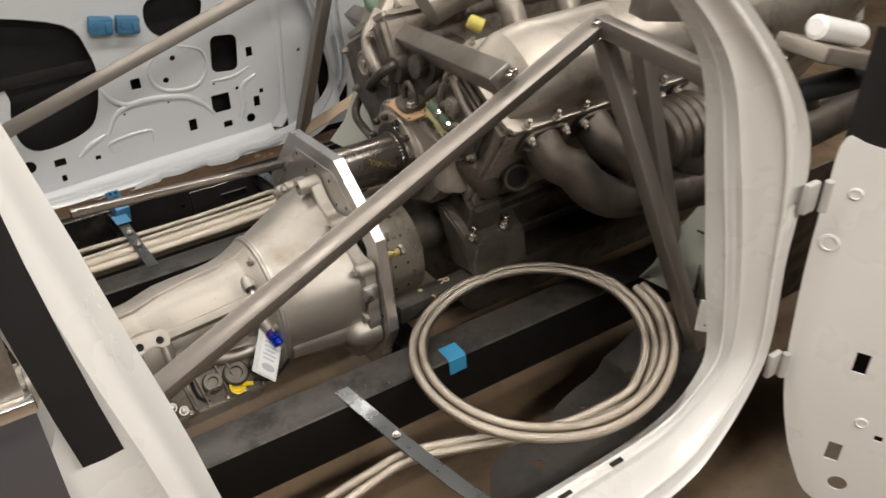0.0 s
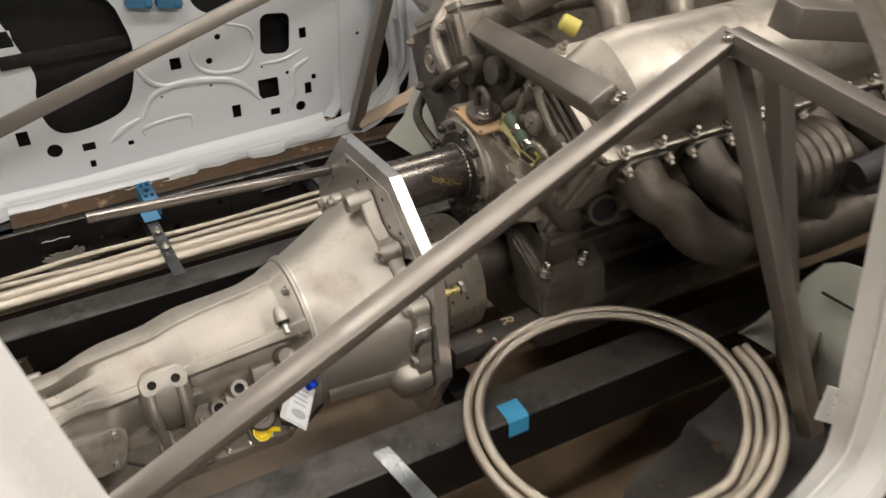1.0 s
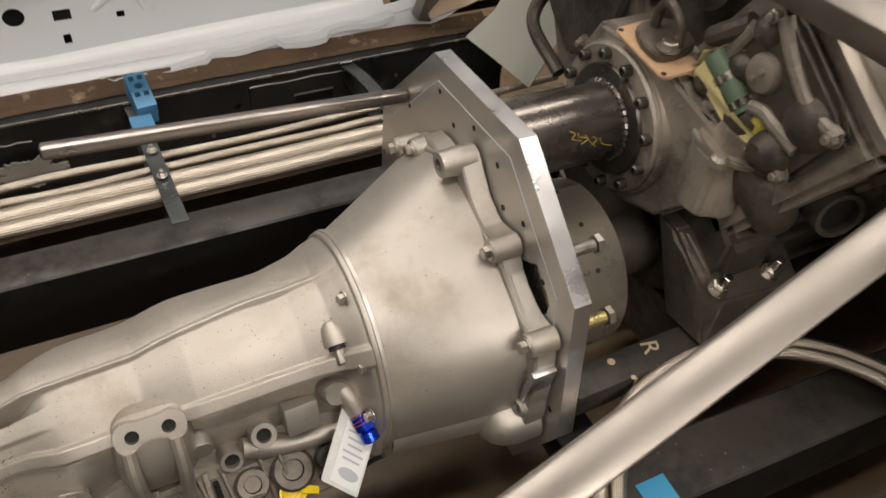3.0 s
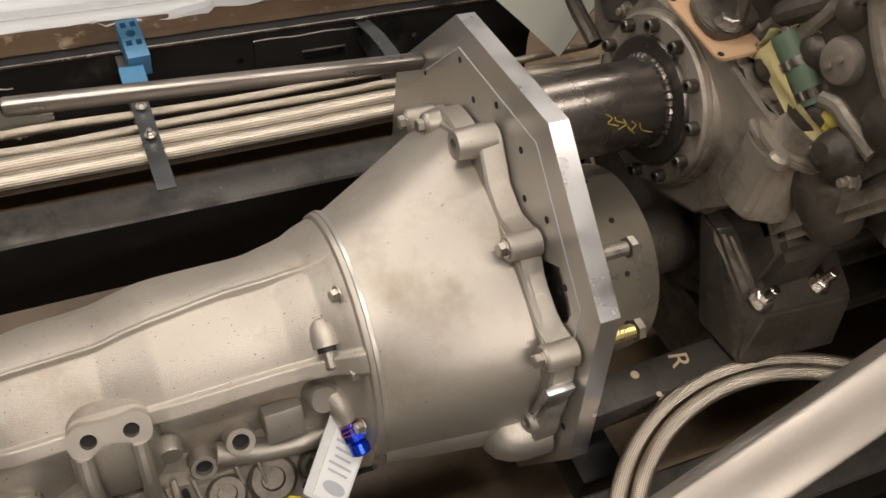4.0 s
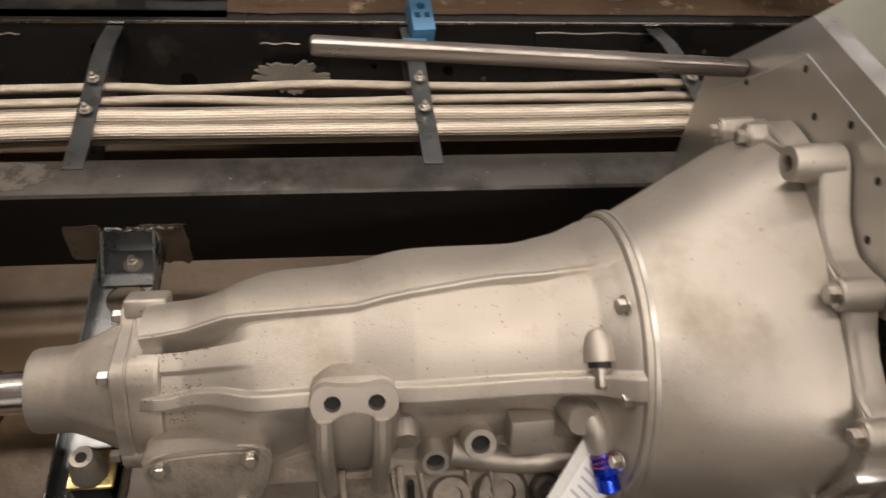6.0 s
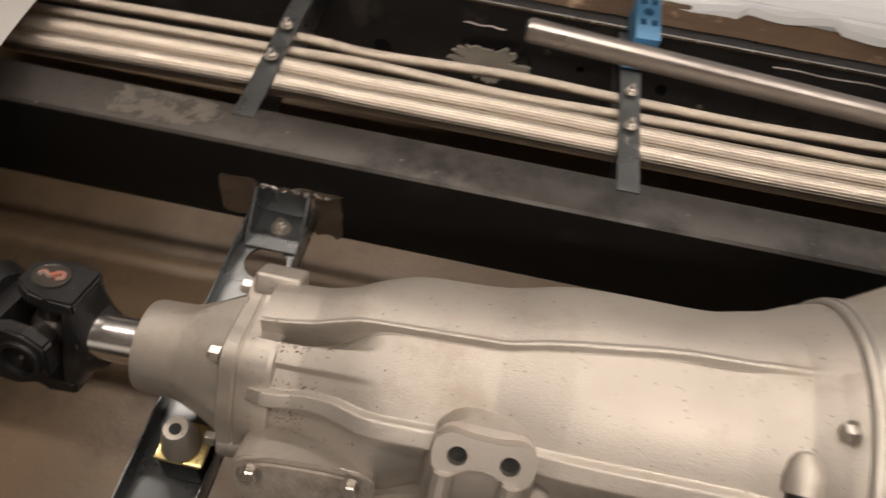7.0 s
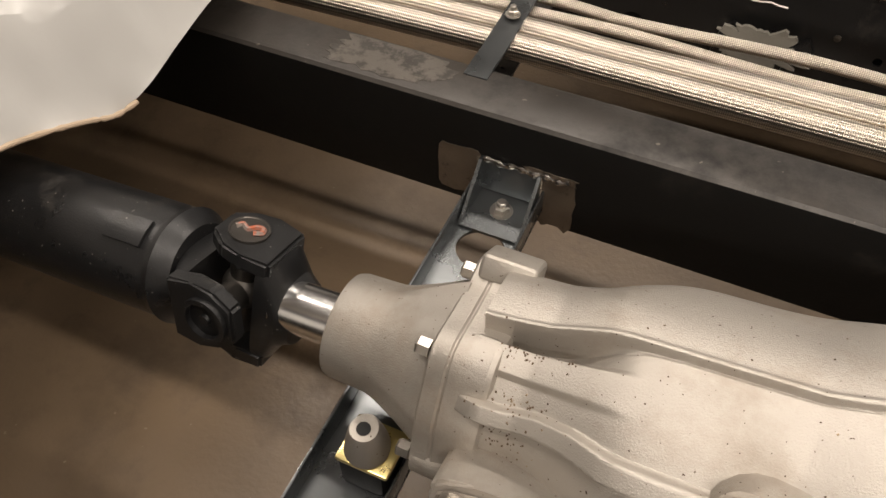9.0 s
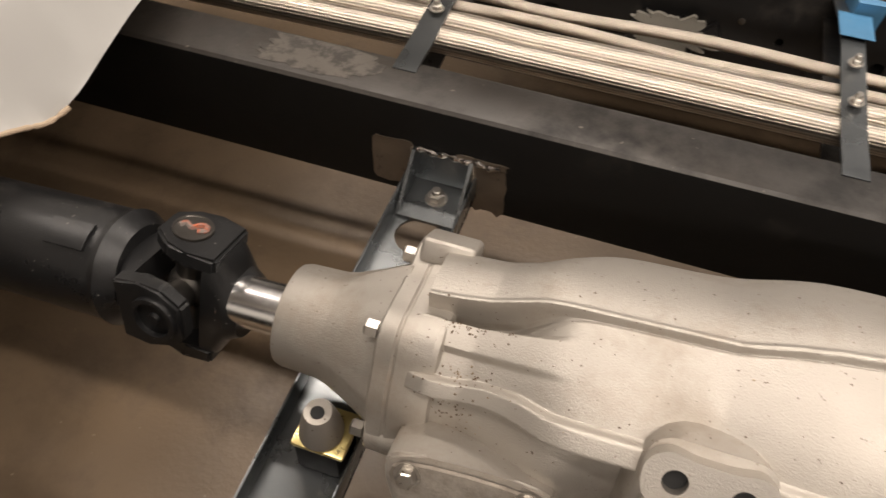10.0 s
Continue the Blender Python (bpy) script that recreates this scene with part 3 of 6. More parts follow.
FLANGE = [(-180, 0.235), (-140, 0.245), (-110, 0.25), (-90, 0.250), (-75, 0.248), (-66, 0.25), (-61, 0.264), (-57, 0.262), (-52, 0.238), (-49, 0.240), (-45, 0.249), (-41, 0.240), (-34, 0.222), (-27, 0.226), (-21, 0.238), (-17, 0.232), (-13, 0.205),
          (-8, 0.180), (0, 0.167), (5, 0.164), (12, 0.172), (17, 0.181), (21, 0.179), (25, 0.166), (32, 0.158), (40, 0.159), (48, 0.167), (53, 0.178), (56, 0.198), (60, 0.207), (66, 0.203), (79, 0.196), (94, 0.195), (101, 0.203), (111, 0.208), (125, 0.215), (150, 0.235), (180, 0.235)]


def flange_r(x, th):
    return float(np.interp(th, [a for a, _ in FLANGE], [r for _, r in FLANGE])) - (0.004 if x < 0.767 or x > 0.795 else 0)


bm = bmesh.new()
ring_loft(bm, [around(x, 1.0, 200, flange_r) for x in (0.765, 0.768, 0.794, 0.7965)])
part("bell_flange", bm, M["cast"], bell)
for p in ((0.747, 0.129, 0.616), (0.757, -0.097, 0.616), (0.757, -0.214, 0.556), (0.742, 0.176, 0.584)):
    bm = bmesh.new()
    lathe(bm, (p[0] - 0.002, p[1], p[2]), (1, 0, 0), [(0, 0.0145), (0.003, 0.0165), (0.04, 0.018)], 20)
    part("bolt_boss", bm, M["cast"], bell)
    bolt("bolt", bell, (p[0] - 0.002, p[1], p[2]), (-1, 0, 0), 0.0085, 0.009)
# dowel boss with its hole, and the ribs that run from it
bm = bmesh.new()
lathe(bm, (0.79, 0.034, 0.664), (-1, 0, 0), [(0, 0.021), (0.03, 0.020), (0.05, 0.018), (0.051, 0.009), (0.03, 0.009)], 24, cap=False)
pipe(bm, [(0.772, 0.028, 0.650), (0.772, -0.006, 0.626), (0.771, -0.045, 0.612), (0.768, -0.088, 0.612)], 0.0075, 10)
pipe(bm, [(0.770, -0.100, 0.608), (0.772, -0.135, 0.580), (0.772, -0.172, 0.562), (0.768, -0.205, 0.556)], 0.0070, 10)
pipe(bm, [(0.772, 0.045, 0.656), (0.770, 0.085, 0.634), (0.766, 0.125, 0.618)], 0.008, 10)
pipe(bm, [(0.766, 0.132, 0.612), (0.764, 0.155, 0.600), (0.760, 0.175, 0.585)], 0.008, 10)
part("flange_rib", bm, M["cast"], bell)
bm = bmesh.new()
box(bm, (0.775, -0.232, 0.485), (0.036, 0.012, 0.075), Euler((radians(8), 0, 0)).to_matrix().to_4x4(), 0.002)
part("machined_pad", bm, M["cut"], bell)
# starter bulge low on the near side
bm = bmesh.new()
lathe(bm, (0.796, -0.208, 0.378), (-1, 0.05, -0.05), [(0, 0.040), (0.035, 0.040), (0.055, 0.036), (0.07, 0.028), (0.08, 0.016), (0.083, 0.003)], 32)
part("starter_bulge", bm, M["cast"], bell)
bm = bmesh.new()
lathe(bm, (0.79, -0.220, 0.428), (-1, -0.12, 0), [(0, 0.016), (0.03, 0.016), (0.034, 0.013), (0.034, 0.008), (0.02, 0.008)], 20, cap=False)
lathe(bm, (0.785, -0.212, 0.468), (-1, -0.12, 0), [(0, 0.013), (0.02, 0.013), (0.022, 0.007)], 16)
part("bolt_ear", bm, M["cast"], bell)

# shift bracket pad with its two holes
PM = Matrix.Translation((0.299, -0.119, 0.503)) @ Matrix(((1, 0, 0), (0, 0.62, -0.785), (0, 0.785, 0.62))).to_4x4()
bm = bmesh.new()
dog = loop2([(-0.040, -0.014), (-0.042, 0.006), (-0.030, 0.017), (-0.012, 0.015), (0.012, 0.015), (0.030, 0.017), (0.042, 0.006), (0.040, -0.014), (0.026, -0.021), (0.010, -0.012), (-0.010, -0.012), (-0.026, -0.021)], 4)
holed(bm, dog, [disc2(-0.0215, -0.002, 0.0085, 18), disc2(0.0215, -0.002, 0.0085, 18)], lambda a, b, c: PM @ Vector((a, b, c)), -0.012)
pd = part("bracket_pad", bm, M["cast"], box_, "machined pad with two threaded holes")
# near-black discs at the bottom of both holes, as their shade
for a in (-0.0215, 0.0215):
    bm = bmesh.new()
    rod(bm, PM @ Vector((a, -0.002, -0.0125)), PM @ Vector((a, -0.002, -0.0085)), 0.0088)
    part("threaded_hole", bm, M["dark"], pd)
bm = bmesh.new()
rings = []
for c, w, lo, hi in ((-0.075, 0.105, -0.10, 0.036), (-0.045, 0.098, -0.09, 0.032), (-0.028, 0.092, -0.075, 0.028), (-0.018, 0.088, -0.05, 0.025), (-0.0125, 0.084, -0.024, 0.022), (-0.0122, 0.076, -0.020, 0.016)):
    rings.append([PM @ Vector((x, y, c)) for x, y in rrect(0, (lo + hi) / 2, w, hi - lo, 0.75 if c < -0.01 else 0.6, 5)])
ring_loft(bm, rings)
part("pad_buttress", bm, M["cast_dusty"], box_)
for dx in (-0.030, 0.026):
    bm = bmesh.new()
    pipe(bm, [(0.299 + dx, -0.128, 0.487), (0.299 + dx, -0.150, 0.45), (0.299 + dx * 0.9, -0.158, 0.395)], 0.009, 10)
    part("rib", bm, M["cast_dusty"], box_)


def boss(p, d, r, n, hole=0.0, material="cast", name="boss"):
    bm = bmesh.new()
    prof = [(-0.05, r * 1.15), (n - 0.003, r), (n, r * 0.92)]
    if hole:
        prof += [(n, hole), (n - 0.012, hole)]
    lathe(bm, p, d, prof, 24)
    ob = part(name, bm, M[material], box_)
    # a near-black disc in the bore stands for its shade
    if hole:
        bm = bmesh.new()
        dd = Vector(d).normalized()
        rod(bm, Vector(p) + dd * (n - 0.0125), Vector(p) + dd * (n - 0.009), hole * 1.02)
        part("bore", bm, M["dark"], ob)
    return ob


boss((0.351, -0.110, 0.438), (0, -1, 0.1), 0.014, 0.022)
boss((0.427, -0.121, 0.424), (0, -0.75, 0.62), 0.018, 0.024, 0.010)
boss((0.382, -0.127, 0.401), (0, -0.85, 0.5), 0.016, 0.018, 0.010)
boss((0.524, -0.126, 0.472), (0.1, -0.8, 0.5), 0.017, 0.020)
bm = bmesh.new()
box(bm, (0.479, -0.127, 0.444), (0.046, 0.034, 0.042), Euler((radians(-25), 0, radians(2))).to_matrix().to_4x4(), 0.003)
part("number_pad", bm, M["cast"], box_)
bm = bmesh.new()
pipe(bm, [(0.397, -0.130, 0.412), (0.455, -0.135, 0.396), (0.52, -0.136, 0.390), (0.56, -0.136, 0.392)], 0.015, 14)
part("oil_gallery", bm, M["cast"], box_)
# vent stud in its cast hood
bm = bmesh.new()
lathe(bm, (0.538, -0.083, 0.556), (0.0, -0.75, -0.45), [(-0.002, 0.003), (0.001, 0.009), (0.008, 0.0135), (0.020, 0.0155), (0.032, 0.0155)], 24)
part("stud_hood", bm, M["cast_dusty"], box_)
bm = bmesh.new()
lathe(bm, (0.538, -0.1095, 0.540), (0, -0.75, -0.45), [(0, 0.0115), (0.007, 0.0115)], 20)
part("stud_seal", bm, M["rubber"], box_)
bm = bmesh.new()
lathe(bm, (0.538, -0.1155, 0.5365), (0, -0.75, -0.45), [(0, 0.0075), (0.018, 0.007), (0.020, 0.0055)], 12)
part("stud", bm, M["bolt"], box_, "bright threaded stud")
for p in ((0.562, -0.148, 0.53), (0.562, -0.075, 0.583), (0.56, -0.178, 0.462)):
    bolt("bolt", box_, p, (-1, -0.2, 0.1), 0.007, 0.008)

# cooler line elbow with blue fitting, wire and tag
F0, FD = Vector((0.549, -0.153, 0.450)), Vector((0.15, -0.8, -0.6)).normalized()
bm = bmesh.new()
pipe(bm, [(0.524, -0.112, 0.462), (0.533, -0.126, 0.473), (0.542, -0.142, 0.465), F0 + FD * 0.004], lambda t: 0.018 - 0.004 * t, 16)
elbow = part("elbow", bm, M["cast"], box_)
bm = bmesh.new()
lathe(bm, F0, FD, [(0, 0.010), (0.012, 0.010)], 18)
lathe(bm, F0 + FD * 0.012, FD, [(0, 0.0135), (0.018, 0.0135), (0.020, 0.011)], 6)
lathe(bm, F0 + FD * 0.033, FD, [(0, 0.0095), (0.002, 0.012), (0.014, 0.012), (0.016, 0.009)], 18)
part("fitting", bm, M["anodised"], box_, "blue anodised hose fitting")
bm = bmesh.new()
fd_, fu_, fv_ = basis(FD)
for k in range(3):
    pipe(bm, [F0 + FD * (0.012 + 0.003 * k + 0.003 * math.sin(a + k)) + (fu_ * math.cos(a) + fv_ * math.sin(a)) * 0.0145 for a in [j * math.pi / 4 for j in range(9)]], 0.0005, 5, 4)
for dx, dz in ((0.035, 0.02), (0.04, 0.004), (0.028, 0.03)):
    q = F0 + FD * 0.014 + Vector((0.012, -0.004, 0.010))
    pipe(bm, [q, q + Vector((0.011, -0.005, 0.005 + dz * 0.3)), q + Vector((dx - 0.002, -0.012, dz))], 0.0005, 5, 4)
part("lock_wire", bm, M["wire"], box_, "twisted red wire ends")
TA, TB, TD = Vector((0.527, -0.150, 0.445)), Vector((0.566, -0.172, 0.408)), Vector((0.490, -0.195, 0.401))
ux, uy = (TB - TA), (TA - TD)
tag_m = Matrix.Translation((TB + TD) / 2) @ Matrix((ux.normalized(), uy.normalized(), ux.cross(uy).normalized())).transposed().to_4x4()
tagob = thing("paper_tag", "clear plastic sleeve with a printed paper tag, tied to the gearbox", "tag", (0.54, -0.2, 0.37))
bm = bmesh.new()
prism(bm, rrect(0, 0, 0.062, 0.105, 0.1, 3), lambda a, b, c: tag_m @ Vector((a, b, c + 0.004 * math.sin(b * 25))), 0.0015)
part("sleeve", bm, M["tag"], tagob)
bm = bmesh.new()
prism(bm, rrect(0.004, -0.006, 0.046, 0.082, 0.05, 3), lambda a, b, c: tag_m @ Vector((a, b, c + 0.0022 + 0.004 * math.sin(b * 25))), 0.0008)
part("paper", bm, M["paper"], tagob)
bm = bmesh.new()
prism(bm, [(0.006 + 0.017 * math.cos(a), -0.030 + 0.008 * math.sin(a)) for a in [k * math.pi / 8 for k in range(16)]], lambda a, b, c: tag_m @ Vector((a, b, c + 0.0034 + 0.004 * math.sin(b * 25))), 0.0005)
for k in range(5):
    prism(bm, rrect(0.004, 0.024 - 0.009 * k, 0.034 - 0.005 * (k % 3), 0.003, 0.1, 1), lambda a, b, c: tag_m @ Vector((a, b, c + 0.0034 + 0.004 * math.sin(b * 25))), 0.0004)
part("print_bar", bm, M["ink"], tagob, "blurred printing")

# oil pan and the linkage clutter above it
bm = bmesh.new()
rings = [[(x, y, z) for x, y in rrect(0.34, -0.03, w, h, 0.3, 4)] for z, w, h in ((0.255, 0.36, 0.23), (0.262, 0.38, 0.25), (0.300, 0.39, 0.26), (0.303, 0.41, 0.29), (0.310, 0.41, 0.29))]
ring_loft(bm, rings)
part("oil_pan", bm, M["engine_light"], box_, "grubby oil pan with a bolted rim")
bm = bmesh.new()
rings = [[(x, y, z) for x, y in rrect(0.335, -0.035, w, h, 0.35, 4)] for z, w, h in ((0.308, 0.40, 0.27), (0.345, 0.39, 0.25), (0.385, 0.37, 0.215))]
ring_loft(bm, rings)
part("valve_body", bm, M["engine_light"], box_)
random.seed(5)
for k in range(9):
    bolt("bolt", box_, (0.165 + 0.043 * k, -0.166, 0.311), (0, 0, 1), 0.006, 0.006)
for x, r in ((0.40, 0.024), (0.455, 0.03), (0.505, 0.018)):
    bm = bmesh.new()
    lathe(bm, (x, -0.147, 0.350), (0, -0.6, 0.75), [(0, r), (0.022, r), (0.026, r * 0.85), (0.026, r * 0.5), (0.02, r * 0.45)], 24)
    part("plug", bm, M["engine"], box_)
for x in (0.335, 0.365, 0.415, 0.44):
    bm = bmesh.new()
    bar(bm, (x, -0.142, 0.395), (x + 0.012, -0.175, 0.322), 0.004, 0.012, bevel=0.001)
    part("rib", bm, M["engine_light"], box_)
for x, y, z in ((0.30, -0.172, 0.352), (0.322, -0.176, 0.334), (0.245, -0.165, 0.345), (0.515, -0.160, 0.362)):
    bolt("bolt", box_, (x, y, z), (0, -0.6, 0.8), 0.0075, 0.008, 0.003)
for x0, x1 in ((0.262, 0.268), (0.284, 0.292), (0.345, 0.352)):
    bm = bmesh.new()
    pipe(bm, [(x0, -0.135, 0.392), (x0 + 0.002, -0.160, 0.37), (x1, -0.172, 0.340), (x1, -0.176, 0.315)], 0.0042, 8)
    part("rib", bm, M["engine_light"], box_)
bm = bmesh.new()
prism(bm, loop2([(0.372, -0.02), (0.378, 0.022), (0.408, 0.026), (0.416, 0.0), (0.408, -0.026), (0.38, -0.028)], 4), lambda a, b, c: (a, -0.166 - 0.45 * b - 0.75 * c, 0.345 + 0.75 * b + 0.5 * c), 0.007, 0.002)
part("pocket_cover", bm, M["engine_light"], box_, "rounded grey cover over a pocket")
bm = bmesh.new()
pipe(bm, [(0.20, -0.16, 0.375), (0.235, -0.172, 0.355), (0.25, -0.178, 0.335), (0.285, -0.18, 0.318)], 0.003, 8)
part("wire", bm, M["rubber"], box_)
bm = bmesh.new()
pipe(bm, [(0.355, -0.155, 0.395), (0.36, -0.165, 0.35), (0.38, -0.172, 0.325)], 0.004, 8)
part("wire", bm, M["rubber"], box_)
bm = bmesh.new()
pipe(bm, [(0.49, -0.165, 0.33), (0.53, -0.18, 0.322), (0.56, -0.175, 0.335), (0.575, -0.19, 0.37)], 0.0035, 8)
part("wire", bm, M["rubber"], box_)
bm = bmesh.new()
lathe(bm, (0.446, -0.172, 0.334), (0.1, -0.62, 0.78), [(0, 0.009), (0.010, 0.009), (0.013, 0.0185), (0.016, 0.0190), (0.0165, 0.0165), (0.007, 0.008), (0.006, 0.003)], 28)
prism(bm, [(0.462, -0.180), (0.484, -0.190), (0.487, -0.180), (0.468, -0.170)], lambda a, b, c: (a - 0.005, b - 0.006, 0.343 + c), 0.003)
ycap = link("plastic_plug", bm, M["yellow"])
tagged(ycap, "bright yellow plastic plug with a pull tab in the gearbox port", "plug")
# governor cover at the tail's near side
bm = bmesh.new()
gm = Matrix.Translation((0.152, -0.141, 0.408)) @ Euler((radians(62), 0, radians(3))).to_matrix().to_4x4()
prism(bm, loop2([(-0.055, 0.03), (0.05, 0.03), (0.06, 0.0), (0.035, -0.045), (-0.03, -0.04), (-0.06, 0.0)], 4), lambda a, b, c: gm @ Vector((a, b, c - 0.07)), 0.07, 0.003)
part("side_cover_seat", bm, M["cast_dusty"], box_)
bm = bmesh.new()
prism(bm, loop2([(-0.05, 0.025), (0.045, 0.025), (0.053, 0.0), (0.03, -0.04), (-0.026, -0.036), (-0.054, 0.0)], 4), lambda a, b, c: gm @ Vector((a, b, c + 0.001)), 0.004)
part("side_cover", bm, M["engine_light"], box_, "thin grey cover plate")
for a, b in ((-0.046, 0.018), (0.042, 0.02), (0.03, -0.034), (-0.03, -0.03)):
    bolt("bolt", box_, gm @ Vector((a, b, 0.005)), gm.to_3x3() @ Vector((0, 0, 1)), 0.007, 0.008)
bm = bmesh.new()
pipe(bm, [(0.056, -0.091, 0.374), (0.085, -0.094, 0.378), (0.112, -0.100, 0.386), (0.15, -0.105, 0.395)], lambda t: 0.0135 + 0.004 * t, 20)
part("cover_boss", bm, M["cast_dusty"], box_)

random.seed(21)
bm = bmesh.new()
for k in range(230):
    cl = random.random()
    x = random.gauss(0.115, 0.016) if cl < 0.75 else random.uniform(0.1, 0.45)
    th = random.choice((random.gauss(14, 4), random.gauss(38, 3), random.gauss(62, 8))) if cl < 0.75 else random.uniform(-30, 50)
    if cl > 0.86:
        continue
    if not 0.086 < x < 0.5:
        continue
    c, r, s = axis(x), case_radius(x, th) + 0.0003, random.uniform(0.0003, 0.0008)
    n_ = Vector((0, -math.sin(radians(th)), math.cos(radians(th))))
    p = Vector((x, c.y, c.z)) + n_ * r
    t1 = Vector((1, random.uniform(-1, 1), random.uniform(-1, 1))).cross(n_).normalized()
    t2 = n_.cross(t1)
    q = [bm.verts.new(p + t1 * s * a * 1.4 + t2 * s * b) for a, b in ((-1, -0.6), (0.8, -1), (1, 0.7), (-0.5, 1))]
    q.append(bm.verts.new(p + n_ * s))
    for a, b in ((0, 1), (1, 2), (2, 3), (3, 0)):
        bm.faces.new((q[a], q[b], q[4]))
grit = link("debris", bm, M["rust"])
tagged(grit, "dark brown grit and crumbs lying on the gearbox tail", "debris", kind="stuff")

# ---- drive shaft ----
ds = thing("drive_shaft", "satin black drive shaft with universal joint and polished slip yoke", "drive shaft", (-0.4, -0.01, 0.3))
JC = Vector((-0.161, -0.004, 0.366))
SD = Vector((-1, 0.02, -0.10)).normalized()
bm = bmesh.new()
rod(bm, (-0.04, -0.012, 0.380), (-0.118, -0.010, 0.372), 0.0242, 40, 0.001)
part("slip_yoke", bm, M["chrome"], ds, "mirror-polished slip yoke barrel")


def yoke(name, centre, d, ear, r_in, wide, material, k=1.0):
    """A fork: a hub on the shaft side and two ears along ear, each with a bored eye."""
    d, ear = Vector(d).normalized(), Vector(ear).normalized()
    d = (d - ear * d.dot(ear)).normalized()
    w = d.cross(ear).normalized()
    bm = bmesh.new()
    for s in (1, -1):
        outline = [(-0.040, wide * 0.95), (-0.040, -wide * 0.95), (-0.012 * k, -wide), (0.010 * k, -wide * 0.93), (0.029 * k, -wide * 0.5), (0.029 * k, wide * 0.5), (0.010 * k, wide * 0.93), (-0.012 * k, wide)]
        prism(bm, outline, lambda a, b, c, s=s: centre - d * a * -1 * 1 + w * b + ear * s * (r_in + c), 0.017, 0.003)
    rings = []
    for a, hh, ww, sq in ((-0.064, 0.030, 0.030, 1.0), (-0.052, 0.036, 0.033, 0.8), (-0.042, r_in + 0.010, wide * 0.97, 0.55), (-0.034, r_in + 0.0168, wide * 0.96, 0.4), (-0.027, r_in + 0.0168, wide * 0.96, 0.4)):
        ring = []
        for k in range(32):
            q = 2 * math.pi * k / 32
            ca, sa = math.cos(q), math.sin(q)
            ring.append(centre + d * a + w * ww * math.copysign(abs(ca) ** sq, ca) + ear * hh * math.copysign(abs(sa) ** sq, sa))
        rings.append(ring)
    ring_loft(bm, rings)
    return part(name, bm, material, ds)


EAR1 = Vector((0.10, 0.26, 0.97)).normalized()
y1 = yoke("slip_yoke_fork", JC, (-1, 0, -0.1), EAR1, 0.047, 0.031, M["satin"], 0.95)
bm = bmesh.new()
lathe(bm, JC + EAR1 * 0.062, EAR1, [(0, 0.0185), (0.0045, 0.0185), (0.0045, 0.0168), (0.0038, 0.0162)], 28)
part("bearing_cap", bm, M["flange"], y1)
bm = bmesh.new()
e_, f_ = Vector((1, 0, -0.08)).normalized(), EAR1.cross(Vector((1, 0, -0.08))).normalized()
pipe(bm, [JC + EAR1 * 0.0662 + e_ * a + f_ * b for a, b in ((-0.012, -0.003), (-0.008, 0.003), (-0.001, -0.001), (0.004, 0.005), (0.010, 0.006), (0.012, 0.0), (0.006, -0.004))], 0.0026, 6, 6)
part("paint_mark", bm, M["orange"], y1, "orange paint daub on the bearing cap")
EAR2 = SD.cross(EAR1).normalized()
y2 = yoke("weld_yoke", JC, -SD, EAR2, 0.040, 0.034, M["satin"])
for s in (1, -1):
    bm = bmesh.new()
    lathe(bm, JC + EAR2 * 0.05 * s, EAR2 * s, [(0, 0.023), (0.012, 0.023), (0.012, 0.018), (0.007, 0.0175), (0.007, 0.006), (0.010, 0.005)], 28)
    part("bearing_cap", bm, M["satin"], y2)
bm = bmesh.new()
for e, n in ((EAR1, 0.05), (EAR2, 0.045)):
    rod(bm, JC - e * n, JC + e * n, 0.015, 20)
bmesh.ops.create_uvsphere(bm, u_segments=20, v_segments=12, radius=0.022, matrix=Matrix.Translation(JC))
part("cross", bm, M["flange"], ds)
bm = bmesh.new()
lathe(bm, JC + SD * 0.05, SD, [(0, 0.046), (0.012, 0.054), (0.016, 0.0575), (0.022, 0.0555), (0.026, 0.055), (1.6, 0.055)], 48)
part("shaft_tube", bm, M["satin"], ds)
bm = bmesh.new()
lab = []
side_ = (Vector((0, -1, 0)) - SD * Vector((0, -1, 0)).dot(SD)).normalized()
top_ = side_.cross(SD) if side_.cross(SD).z > 0 else SD.cross(side_)
for k in range(8):
    a = radians(2 + 28 * k / 7)
    lab.append([JC + SD * s + (side_ * math.sin(a) + top_ * math.cos(a)) * 0.0553 for s in (0.082, 0.126)])
vs = [[bm.verts.new(p) for p in r] for r in lab]
for a, b in zip(vs, vs[1:]):
    bm.faces.new((a[0], b[0], b[1], a[1]))
ex = bmesh.ops.extrude_face_region(bm, geom=list(bm.faces))
bmesh.ops.translate(bm, verts=[g for g in ex["geom"] if isinstance(g, bmesh.types.BMVert)], vec=(0, -0.0012, 0.0026))
part("balance_weight", bm, M["satin"], ds, "black balance weight patch")


# ---- adapter plate ----
ap = thing("adapter_plate", "thick eight-sided machined aluminium adapter plate behind the bell housing", "adapter plate", (0.81, 0.03, 0.25))
PL = [(0.352, 0.545), (0.183, 0.738), (-0.056, 0.760), (-0.233, 0.632), (-0.275, 0.40), (-0.20, 0.23), (0.15, 0.20), (0.345, 0.31)]
bm = bmesh.new()
holed(bm, PL, [[(-0.042 - (0.146 + 0.051 * (step(24, 33, th) - step(49, 58, th))) * math.sin(radians(th)), 0.458 + (0.146 + 0.051 * (step(24, 33, th) - step(49, 58, th))) * math.cos(radians(th))) for th in range(-180, 180, 4)]], lambda a, b, c: (0.798 + c, a, b), 0.0255)
